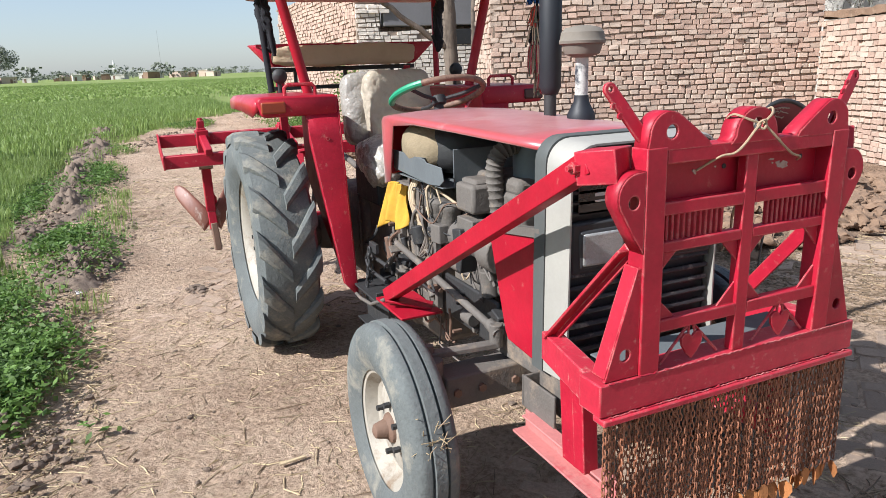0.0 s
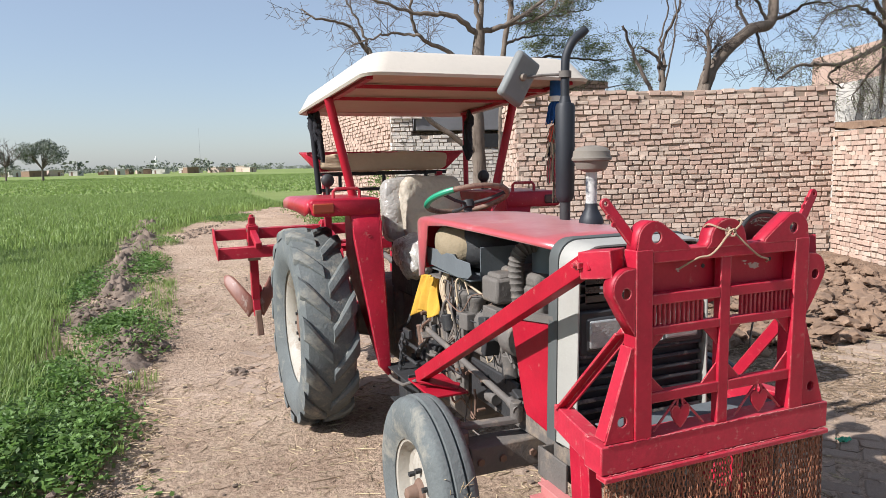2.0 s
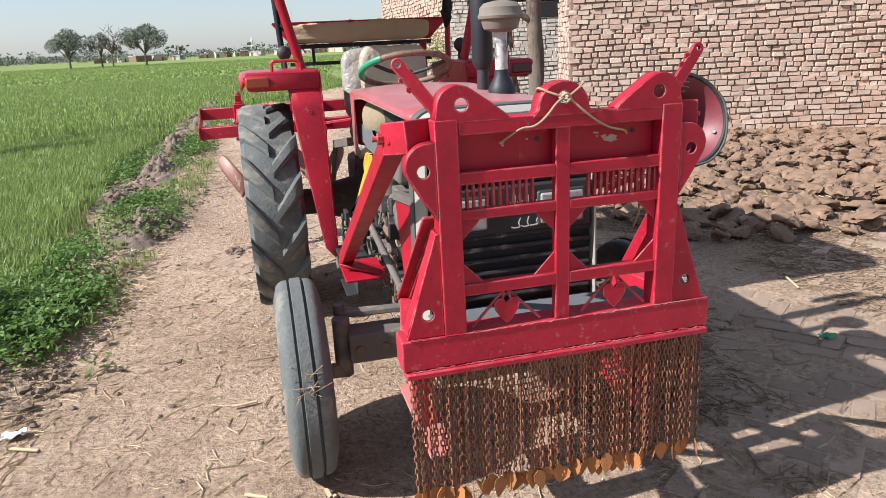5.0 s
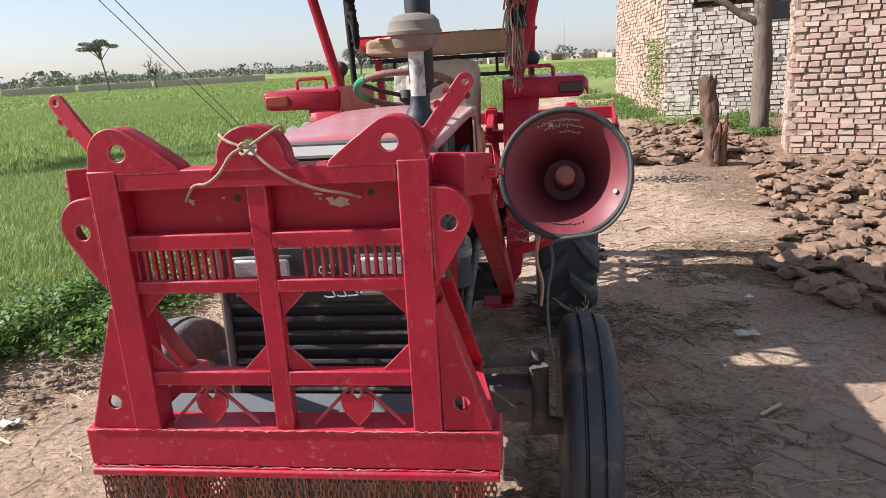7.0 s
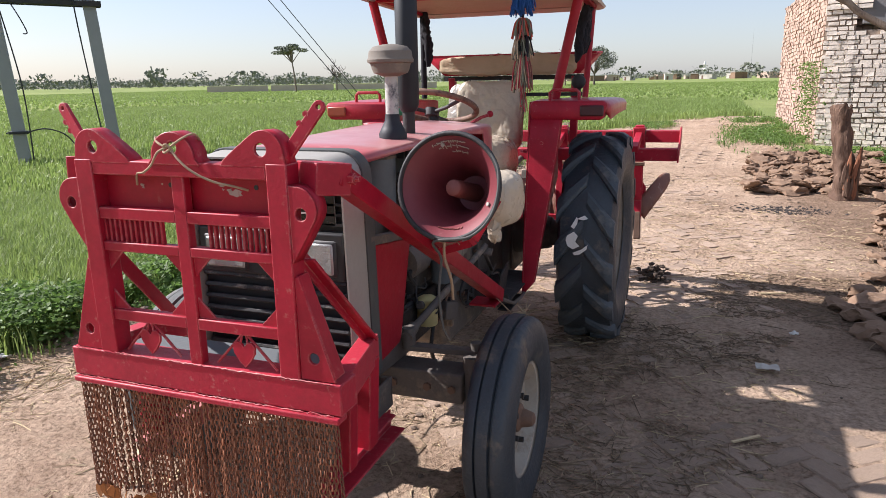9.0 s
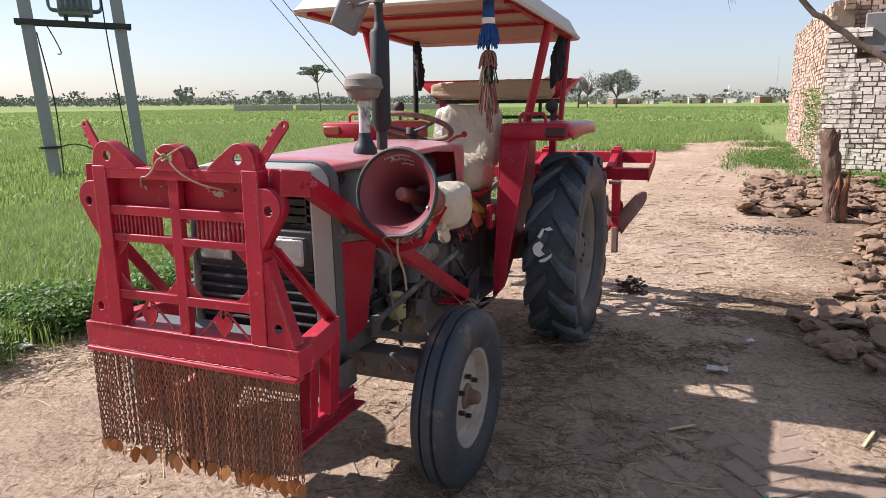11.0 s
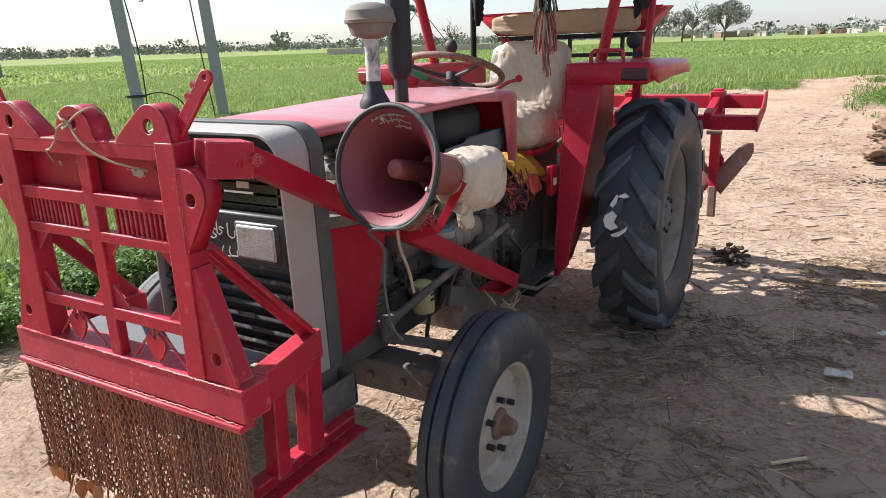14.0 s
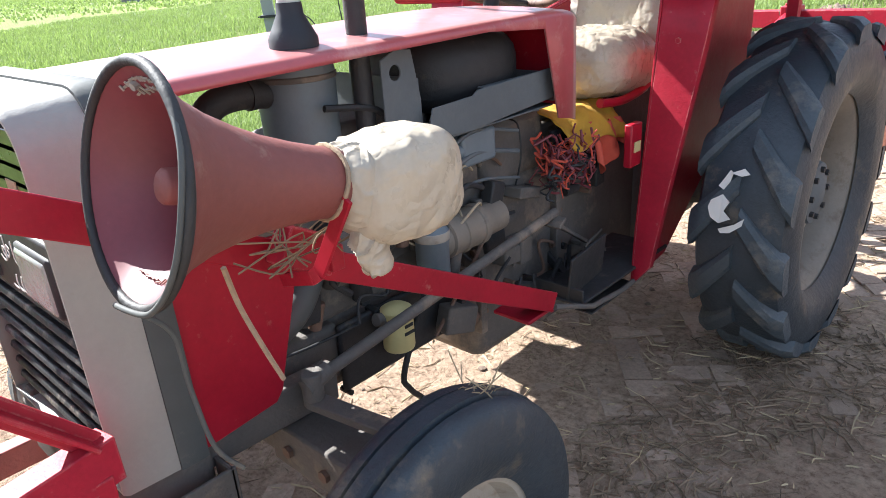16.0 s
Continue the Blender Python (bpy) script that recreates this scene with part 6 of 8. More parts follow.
# exhaust and air pre-cleaner
bm = B()
tube(bm, curve_pts([(.172, .362, 1.95), (.172, .362, 2.12), (.18, .362, 2.19), (.215, .36, 2.255), (.27, .357, 2.30), (.28, .357, 2.31)], 6), 0.021, 12)
rod(bm, (.172, .362, 1.965), (.172, .362, 2.0), .03, .021)
ex = part("exhaust_pipe", bm, EXHAUST, tractor, "soot-black curved exhaust pipe")
bm = B()
lathe(bm, [(0.0, 1.50), (.03, 1.50), (.034, 1.505), (.045, 1.53), (.046, 1.95), (.040, 1.965), (0, 1.97)], 20, Matrix.Translation((.172, .362, 0)))
part("silencer", bm, EXHAUST, ex, "soot-black cylindrical silencer")
bm = B()
lathe(bm, [(0.0, 1.40), (.055, 1.405), (.055, 1.425), (.045, 1.445), (.030, 1.475), (.028, 1.50)], 20, Matrix.Translation((.187, .165, 0)))
pre = part("air_intake", bm, EXHAUST, tractor, "grey rubber base of the air intake")
bm = B()
rod(bm, (.187, .165, 1.475), (.187, .165, 1.655), .0255, n=18)
part("intake_neck", bm, TAPE, pre, "intake neck wound with mottled tape")
bm = B()
lathe(bm, [(0.0, 1.640), (.03, 1.642), (.066, 1.655), (.072, 1.668), (.078, 1.69), (.088, 1.694), (.090, 1.704), (.085, 1.712), (.082, 1.735), (.066, 1.752), (.03, 1.760), (0, 1.762)], 28, Matrix.Translation((.187, .165, 0)))
part("intake_cap", bm, CAP, pre, "dusty tan mushroom cap of the air intake")
bm = B()
rod(bm, (.172, .362, 1.05), (.172, .362, 1.50), .026, n=14)
part("down_pipe", bm, DARK, ex, "black exhaust down pipe")

# ---- iron front guard ----
GY0 = -0.85                      # its front plane
bm = B()
box(bm, (0, GY0 + .045, .795), (.945, .09, .09))
box(bm, (0, GY0 + .012, .738), (.935, .05, .018))
guard = part("front_guard", bm, RED_DUSTY, tractor, "red painted welded iron guard with chipped paint", bevel=0.004)


def gpart(name, bm, mat=None, bevel=0.003, label=""):
    return part(name, bm, mat or RED_OLD, guard, label, bevel=bevel)


for s in (1, -1):
    bm = B()
    bar(bm, (s * .318, GY0 + .03, .84), (s * .322, GY0 + .03, 1.425), .062, .06, (0, 1, 0))
    gpart("upright", bm)
bm = B()
bar(bm, (0, GY0 + .022, .84), (0, GY0 + .022, 1.40), .042, .03, (0, 1, 0))
gpart("middle_post", bm)
bm = B()
bar(bm, (-.2895, GY0 + .032, 1.402), (.2895, GY0 + .032, 1.402), .04, .06, (0, 1, 0))
gpart("top_rail", bm)
bm = B()
box(bm, (0, GY0 + .052, 1.333), (.58, .008, .105))
panel = gpart("upper_panel", bm, RED, label="plain dark red panel with dark discs for drilled holes")
# shade inside the drilled holes is put on as dark discs
for x, z in ((.226, 1.355), (-.058, 1.353)):
    bm = B()
    rod(bm, (x, GY0 + .046, z), (x, GY0 + .049, z), .007, n=10)
    part("bolt_hole", bm, DARK, guard)
CHIP = material("bared_pale_primer", (0.42, 0.32, 0.28), 0.8, vary=0.4, scale=60, second=(0.30, 0.05, 0.05), second_amount=0.45, second_scale=60)
chip_rng = random.Random(14)
for x, z, w_, h_, y in ((.160, 1.337, .024, .011, .0475), (.140, 1.344, .010, .006, .0475), (.117, 1.356, .012, .003, .0475), (.119, 1.346, .004, .003, .0475), (-.160, 1.350, .009, .005, .0475), (-.156, 1.343, .004, .004, .0475), (-.088, 1.354, .004, .003, .0475)):
    bm = B()
    plate(bm, [(x + w_ * math.cos(a) * k, z + h_ * math.sin(a) * k) for a, k in ((i * .5236, chip_rng.uniform(.55, 1.15)) for i in range(12))], .0018, Matrix.Translation((0, GY0 + y, 0)) @ XZ)
    part("paint_chip", bm, CHIP, guard, "patch of chipped paint", smooth=0)
bm = B()
box(bm, (0, -.70, .822), (.70, .12, .006))
gpart("deck_plate", bm, CARRIER, label="dusty grey deck plate behind the beam")
for s in (1, -1):
    for z, h in ((1.270, .034), (1.172, .028), (.962, .034)):
        bm = B()
        bar(bm, (s * .02, GY0 + .022, z), (s * .292, GY0 + .022, z), h, .03, (0, 1, 0))
        gpart("cross_rail", bm)
    for i in range(12):
        x = .286 - i * .0185
        bm = B()
        bar(bm, (s * x, GY0 + .024, 1.180), (s * x, GY0 + .024, 1.262), .0075, .014, (0, 1, 0))
        gpart("slat", bm, bevel=0.002)
    # corner gussets round the middle openings
    for cx, cz, dx, dz in ((.021, 1.16, 1, -1), (.288, 1.16, -1, -1), (.021, .979, 1, 1), (.288, .979, -1, 1)):
        bm = B()
        plate(bm, [(s * cx, cz), (s * (cx + dx * .06), cz), (s * cx, cz + dz * .06)], .006, Matrix.Translation((0, GY0 + .02, 0)) @ XZ)
        gpart("gusset", bm, bevel=0.001)
    # scalloped ears
    outline = [(s * .352, 1.415)] + [(s * x, z) for x, z in arc(.287, 1.452, .058, 0, 128, 10)] + [(s * .20, 1.462), (s * .158, 1.43), (s * .150, 1.415)]
    for y in (GY0 + .006,):
        bm = B()
        plate(bm, outline, .009, Matrix.Translation((0, y, 0)) @ XZ, hole=(s * .279, 1.460, .017))
        gpart("ear", bm, bevel=0.002)
    bm = B()
    rim_pts = [(p[0], GY0 + .029, p[1]) for p in outline]
    last = None
    for p in rim_pts:
        cur = [bm.verts.new((p[0], GY0 + .003, p[2])), bm.verts.new((p[0], GY0 + .055, p[2]))]
        if last:
            bm.faces.new((last[0], last[1], cur[1], cur[0]))
        last = cur
    o = gpart("ear_band", bm, bevel=0)
    md = o.modifiers.new("sheet", "SOLIDIFY")
    md.thickness = .005
    side = [(s * .352, 1.372)] + [(s * x, z) for x, z in arc(.372, 1.310, .060, 78, -35, 10)] + [(s * .385, 1.215), (s * .352, 1.165)]
    for y in (GY0 + .006,):
        bm = B()
        plate(bm, side, .009, Matrix.Translation((0, y, 0)) @ XZ, hole=(s * .386, 1.298, .016))
        gpart("side_ear", bm, bevel=0.002)
    bm = B()
    last = None
    for p in side:
        cur = [bm.verts.new((p[0], GY0 + .003, p[1])), bm.verts.new((p[0], GY0 + .055, p[1]))]
        if last:
            bm.faces.new((last[0], last[1], cur[1], cur[0]))
        last = cur
    o = gpart("side_ear_band", bm, bevel=0)
    md = o.modifiers.new("sheet", "SOLIDIFY")
    md.thickness = .005
    # flared foot plates
    bm = B()
    plate(bm, [(s * .350, 1.13), (s * .362, 1.13), (s * .455, .842), (s * .350, .842)], .010, Matrix.Translation((0, GY0 + .012, 0)) @ XZ, hole=(s * .393, .905, .016))
    gpart("foot_plate", bm, bevel=0.002)
    bm = B()
    bar(bm, (s * .357, GY0 + .035, 1.13), (s * .452, GY0 + .035, .85), .008, .05, (0, 1, 0))
    gpart("foot_plate", bm, bevel=0.002)
    # flag bars
    bm = B()
    d = Vector((s * .095, .018, .125))
    a = Vector((s * .335, GY0 + .04, 1.445))
    pts = arc(0, .150, .017, 0, 180, 8) + [(-.017, -.02), (.017, -.02)]
    side_v, up_v = Vector((d.z, 0, -d.x)).normalized(), d.normalized()
    nrm = side_v.cross(up_v)
    mm = Matrix((side_v, up_v, nrm)).transposed().to_4x4()
    mm.translation = a
    plate(bm, pts, .012, mm, hole=(0, .150, .006))
    gpart("flag_bar", bm, bevel=0.002)
    for f in (.085, .115):
        bm = B()
        c = a + up_v * f + side_v * .018 * -1
        rod(bm, c, c + Vector((0, -.006, 0)), .009, n=6)
        part("bolt", bm, RED_OLD, guard)
    # heart, with its two wires
    bm = B()
    hx, hz = s * .165, .893
    heart = [(hx, hz + .016), (hx + .012, hz + .030), (hx + .026, hz + .030), (hx + .037, hz + .018), (hx + .034, hz - .004), (hx + .018, hz - .028), (hx, hz - .046), (hx - .018, hz - .028), (hx - .034, hz - .004), (hx - .037, hz + .018), (hx - .026, hz + .030), (hx - .012, hz + .030)]
    plate(bm, heart, .008, Matrix.Translation((0, GY0 + .016, 0)) @ XZ)
    gpart("heart", bm, bevel=0.001, label="flat red iron heart")
    for q in (1, -1):
        bm = B()
        tube(bm, [(hx + q * .006, GY0 + .022, .945), (hx + q * .10, GY0 + .022, .848)], .0042, 6)
        gpart("heart_wire", bm, bevel=0)
        bm = B()
        tube(bm, [(hx + q * .006, GY0 + .020, .946), (hx + q * .012, GY0 + .016, .918)], .0035, 6)
        gpart("heart_wire", bm, bevel=0)
    # side bar, legs and the long tray under the nose
    bm = B()
    bar(bm, (s * .43, GY0 + .09, .795), (s * .375, -.475, .80), .055, .09, (0, 0, 1))
    gpart("side_bar", bm, RED_DUSTY)
    for y, w in ((-.665, .05), (-.525 if s > 0 else -.612, .065)):
        bm = B()
        bar(bm, (s * .388, y, .78), (s * .372, y, .475), w, .05, (1, 0, 0))
        gpart("leg", bm)
    bm = B()
    plate(bm, [(-.76, .41), (-.76, .475), (-.27, .475), (-.27, .41)], .008, Matrix.Translation((s * .335, 0, 0)) @ YZ)
    box(bm, (s * .362, -.515, .409), (.06, .49, .008))
    box(bm, (s * .352, -.53, .478), (.05, .44, .008))
    gpart("tray_angle", bm, RED_SUNLIT if s < 0 else RED_DUSTY)
    bm = B()
    box(bm, (s * .33, -.34, .535), (.01, .20, .115))
    box(bm, (s * .30, -.25, .535), (.07, .01, .115))
    gpart("tray_bracket", bm, CAST, label="grey steel bracket under the nose")
    # brace from the side bar to the upright, and the stub and arm at the top
    bm = B()
    bar(bm, (s * .382, -.50, .835), (s * .345, GY0 + .06, 1.165), .045, .010, (1, 0, 0))
    bar(bm, (s * .40, -.50, .835), (s * .365, GY0 + .06, 1.165), .010, .035, (1, 0, 0))
    gpart("brace", bm)
    bm = B()
    bar(bm, (s * .378, GY0 + .05, 1.385), (s * .425, -.70, 1.372), .094, .085, (0, 0, 1))
    gpart("stub_tube", bm)
    bm = B()
    p0, p1 = Vector((s * .452, -.745, 1.392)), Vector((s * .468, .765, .604))
    bar(bm, p0, p1, .008, .062, (0, 0, 1))
    q = Vector((s * -.028, 0, -.028))
    bar(bm, p0 + q, p1 + q, .056, .008, (0, 0, 1))
    gpart("long_arm", bm, RED, label="long red angle-iron arm")
    bm = B()
    rod(bm, (s * .44, -.72, 1.375), (s * .478, -.72, 1.375), .016, n=6)
    rod(bm, (s * .44, -.72, 1.375), (s * .492, -.72, 1.375), .008, n=8)
    gpart("bolt", bm, RED_OLD, bevel=0)
    bm = B()
    if s < 0:
        box(bm, (s * .37, .72, .555), (.20, .34, .012))
        bar(bm, (s * .28, .64, .56), (s * .46, .74, .60), .10, .012)
    else:
        box(bm, (s * .40, .70, .585), (.13, .12, .012))
    gpart("foot_plate", bm, RED)
for y in (GY0 + .004,):
    bm = B()
    pts = [(.088, 1.415)] + arc(0, 1.432, .072, 0, 180, 14) + [(-.088, 1.415)]
    plate(bm, pts, .009, Matrix.Translation((0, y, 0)) @ XZ, hole=(0, 1.462, .016))
    gpart("middle_ear", bm, bevel=0.002)
bm = B()
last = None
for p in [(.088, 1.415)] + arc(0, 1.432, .072, 0, 180, 14) + [(-.088, 1.415)]:
    cur = [bm.verts.new((p[0], GY0, p[1])), bm.verts.new((p[0], GY0 + .054, p[1]))]
    if last:
        bm.faces.new((last[0], last[1], cur[1], cur[0]))
    last = cur
o = gpart("middle_ear_band", bm, bevel=0)
md = o.modifiers.new("sheet", "SOLIDIFY")
md.thickness = .005
# jute rope through the middle ear
for keys in ([(-.005, GY0 - .012, 1.463), (-.03, GY0 - .02, 1.45), (-.06, GY0 - .016, 1.415), (-.09, GY0 - .014, 1.395), (-.125, GY0 - .002, 1.388), (-.165, GY0 + .035, 1.352)],
             [(.005, GY0 - .012, 1.463), (.04, GY0 - .02, 1.43), (.08, GY0 - .018, 1.40), (.13, GY0 - .004, 1.375), (.18, GY0 + .012, 1.362), (.205, GY0 + .04, 1.348)],
             [(-.005, GY0 - .012, 1.463), (-.04, GY0 - .004, 1.475), (-.065, GY0 + .02, 1.487), (-.05, GY0 + .06, 1.47)],
             [(.005, GY0 - .012, 1.463), (.04, GY0 - .006, 1.485), (.062, GY0 + .02, 1.497), (.05, GY0 + .06, 1.47)],
             [(.015, GY0 - .012, 1.455), (.0, GY0 - .02, 1.472), (-.016, GY0 - .012, 1.46), (-.004, GY0 - .022, 1.45), (.012, GY0 - .015, 1.462)]):
    bm = B()
    tube(bm, curve_pts(keys, 6), .0032, 6)
    part("rope", bm, ROPE, guard, "thin jute rope")

# chain curtain
bm = B()
LINK, N_LINK = .0195, 19
for i in range(N_LINK):
    z, flat = -(i + .5) * LINK * .98, i % 2
    pts = []
    for j in range(8):
        a = 2 * math.pi * j / 8
        u, v = .0055 * math.cos(a), .0105 * math.sin(a) + .002 * (1 if math.sin(a) > 0 else -1)
        pts.append((u, 0, z + v) if flat else (0, u, z + v))
    tube(bm, pts, .0024, 4, closed=True)
first = part("chain", bm, RUST, guard, "rusty hanging chain", smooth=60)
chain_mesh = first.data
first.matrix_world = Matrix.Translation((-.452, GY0 + .004, .731))
leaf_bm = B()
plate(leaf_bm, [(0, .012), (.013, .002), (.015, -.014), (.006, -.034), (0, -.042), (-.006, -.034), (-.015, -.014), (-.013, .002)], .0022, XZ)
leaf = part("pendant", leaf_bm, RUST_ORANGE, guard, "rusty leaf-shaped plate", smooth=0)
leaf.matrix_world = Matrix.Translation((-.452, GY0 + .004, .352))
rng = random.Random(11)
STRANDS = 82
for i in range(1, STRANDS):
    x = -.452 + .904 * i / (STRANDS - 1) + rng.uniform(-.003, .003)
    sway, yaw = rng.gauss(0, .012), rng.gauss(0, .5)
    share(chain_mesh, "chain", (x, GY0 + .004 + rng.uniform(-.004, .004), .731), Euler((rng.gauss(0, .012), sway, yaw)), (1, 1, 1), guard)
for i in range(1, 40):
    x = -.452 + .904 * i / 39 + rng.uniform(-.006, .006)
    share(leaf.data, "pendant", (x, GY0 + .004 + rng.uniform(-.01, .01), .352 + rng.uniform(-.012, .012)), Euler((rng.gauss(0, .15), rng.gauss(0, .15), rng.gauss(0, .7))), (1.4, 1, 1.25), guard)
bm = B()
coil = []
for i in range(56 * 6):
    t = i / 6
    coil.append((-.455 + .91 * i / (56 * 6 - 1), GY0 + .004 + .010 * math.cos(t * 2 * math.pi), .735 + .010 * math.sin(t * 2 * math.pi)))
tube(bm, coil, .0026, 4)
part("hanging_wire", bm, RUST_ORANGE, guard, "rusty coiled wire holding the chains", smooth=60)
# weld beads along the joints
rng = random.Random(8)
for a, b in (((-.45, GY0 - .001, .841), (.45, GY0 - .001, .841)), ((-.45, GY0 - .004, .750), (.45, GY0 - .004, .750))):
    a, b = Vector(a), Vector(b)
    n = int((b - a).length / .008)
    bm = B()
    side = Vector((0, 0, 1)) if abs(b.x - a.x) > .1 else Vector((1, 0, 0))
    tube(bm, [a.lerp(b, i / n) + side * rng.gauss(0, .0012) for i in range(n + 1)], [rng.uniform(.0010, .0022) for i in range(n + 1)], 5)
    gpart("weld_bead", bm, RED_DUSTY, bevel=0)
for s in (1, -1):
    bm = B()
    tube(bm, [(s * .43, 1.36, .445), (s * .445, 1.22, .455), (s * .46, 1.0, .49), (s * .46, .78, .58)], .009, 8)
    gpart("mudguard_stay", bm, CAST, bevel=0, label="bent grey stay rod")

# ---- engine bay, steering, seat ----
def tpart(name, bm, mat, label="", bevel=0.0, smooth=40, parent=None):
    return part(name, bm, mat, parent or tractor, label, bevel=bevel, smooth=smooth)


# radiator and shroud behind the nose
bm = B()
box(bm, (0, -.27, .98), (.48, .07, .62))
tpart("radiator", bm, DARK, "black dusty radiator", bevel=.008)
bm = B()
for i in range(6):
    a = math.pi * i / 3
    c = Vector((.12 * math.cos(a), -.17, .93 + .12 * math.sin(a)))
    box(bm, c, (.15, .008, .055), Matrix.Rotation(-a, 3, "Y") @ Matrix.Rotation(.4, 3, "X"))
rod(bm, (0, -.20, .93), (0, -.08, .93), .04, n=16)
tpart("cooling_fan", bm, DARK)
# battery and tray under the nose
bm = B()
box(bm, (0, -.36, .56), (.56, .20, .16))
tpart("front_weight_frame", bm, CAST, "grey steel frame under the nose", bevel=.012)
for s in (1, -1):
    bm = B()
    bar(bm, (s * .24, -.45, .62), (s * .24, .10, .60), .05, .10)
    tpart("front_frame_rail", bm, CAST, bevel=.006)

# exhaust manifold, valve cover, pumps and filters
bm = B()
for i in range(3):
    x = .14
    y = .22 + .18 * i
    tube(bm, curve_pts([(.10, y, .98), (.15, y, 1.0), (.175, y + .02, 1.04)], 4), .024, 10)
rod(bm, (.178, .18, 1.045), (.178, .62, 1.045), .034, n=14)
tpart("exhaust_manifold", bm, HUB, "rusty exhaust manifold")
bm = B()
box(bm, (0, .42, 1.15), (.20, .50, .075))
tpart("valve_cover", bm, CAST, "grey valve cover", bevel=.025)
bm = B()
lathe(bm, [(0, 1.06), (.08, 1.06), (.096, 1.08), (.100, 1.335), (.096, 1.35), (.07, 1.362), (0, 1.365)], 32, Matrix.Translation((.042, .258, 0)))
air = tpart("air_cleaner", bm, BLUEGREY, "dark blue-grey air cleaner canister")
bm = B()
lathe(bm, [(.100, 1.315), (.1035, 1.317), (.1035, 1.327), (.100, 1.33)], 32, Matrix.Translation((.042, .258, 0)))
part("clamp_band", bm, CAST, air)
bm = B()
tube(bm, curve_pts([(.042, .20, 1.285), (.042, .10, 1.30), (.035, .03, 1.29), (.03, -.005, 1.25), (.03, -.012, 1.18), (.03, .0, 1.08)], 8), .034, 16)
for y, z in ((.12, 1.298), (-.012, 1.16)):
    rod(bm, (.042, y - .008, z), (.042, y + .008, z), .038, n=16) if y > 0 else rod(bm, (.03, y, z - .008), (.03, y, z + .008), .038, n=16)
tpart("air_duct", bm, DARK, "black rubber air duct")
# ribbed hose on the right
bm = B()
keys = curve_pts([(-.12, .30, 1.05), (-.13, .30, 1.15), (-.135, .29, 1.24), (-.12, .27, 1.29), (-.07, .26, 1.315), (-.02, .26, 1.315)], 10)
tube(bm, keys, [.034 + (.005 if i % 3 == 0 else 0) for i in range(len(keys))], 14)
tpart("ribbed_hose", bm, CAST, "grey ribbed rubber hose")
# box of the fuel tank carrier: folded grey plates round the tank
bm = B()
for s in (1, -1):
    plate(bm, [(.50, 1.215), (.66, 1.22), (.68, 1.232), (1.06, 1.242), (1.06, 1.15), (.64, 1.125), (.52, 1.135), (.48, 1.16)], .006, Matrix.Translation((s * .275, 0, 0)) @ YZ)
    box(bm, (s * .263, .88, 1.232), (.024, .34, .005))
box(bm, (0, 1.06, 1.18), (.54, .006, .09))
box(bm, (0, .78, 1.125), (.54, .55, .006))
carrier = tpart("tank_carrier", bm, CARRIER, "folded dull grey steel tank carrier", bevel=.002)
bm = B()
plate(bm, [(.37, 1.12), (.37, 1.35), (.42, 1.37), (.475, 1.365), (.50, 1.235), (.50, 1.12)], .006, Matrix.Translation((.235, 0, 0)) @ YZ, hole=(.415, 1.315, .019))
part("upright_plate", bm, CARRIER, carrier, "upright grey plate with a round hole", bevel=.002)
bm = B()
box(bm, (0, .52, 1.20), (.42, .006, .17))
part("bulkhead", bm, CARRIER, carrier, bevel=.002)
bm = B()
bmesh.ops.create_uvsphere(bm, u_segments=28, v_segments=16, radius=1)
for v in bm.verts:
    p = v.co
    n4 = (abs(p.x) ** 3 + abs(p.y) ** 3 + abs(p.z) ** 3) ** (1 / 3)
    v.co = Vector((p.x / n4 * .23, p.y / n4 * .23, p.z / n4 * .125)) + Vector((0, .80, 1.265))
tpart("fuel_tank", bm, DARK, "black rounded fuel tank", smooth=60)
# khaki filler bag on the right of the tank
bm = B()
bmesh.ops.create_uvsphere(bm, u_segments=24, v_segments=14, radius=1)
for v in bm.verts:
    v.co = Vector((v.co.x * .125 - .165, v.co.y * .21 + .86, max(v.co.z, -.6) * .128 + 1.262))
crumple(bm, .015, 9)
tpart("rolled_sack", bm, material("khaki_sackcloth", (.24, .19, .12), .95, vary=.25, scale=14, bump=.5, bump_scale=60), "khaki cloth sack tucked under the hood")
bm = B()
box(bm, (-.15, .38, 1.10), (.17, .16, .12))
box(bm, (-.15, .38, 1.165), (.13, .13, .03))
tpart("battery_box", bm, CAST, "dusty grey box beside the engine", bevel=.015)
# injection pump, filters, starter, alternator
bm = B()
rod(bm, (-.20, .20, .92), (-.20, .50, .92), .062, n=16)
box(bm, (-.20, .36, .98), (.09, .14, .08))
rod(bm, (-.20, .10, .92), (-.20, .20, .92), .085, n=18)
tpart("injection_pump", bm, CAST, "grease-stained injection pump", bevel=.006)
for y in (.56, .68):
    bm = B()
    lathe(bm, [(0, .88), (.042, .885), (.046, .90), (.046, 1.01), (.05, 1.015), (.05, 1.035), (.03, 1.05), (0, 1.05)], 18, Matrix.Translation((-.21, y, 0)))
    tpart("fuel_filter", bm, CAST)
bm = B()
lathe(bm, [(0, .95), (.042, .952), (.045, .965), (.045, 1.06), (.05, 1.065), (.05, 1.085), (0, 1.09)], 18, Matrix.Translation((.24, .56, 0)))
tpart("fuel_filter", bm, GREY, "white-banded fuel filter")
bm = B()
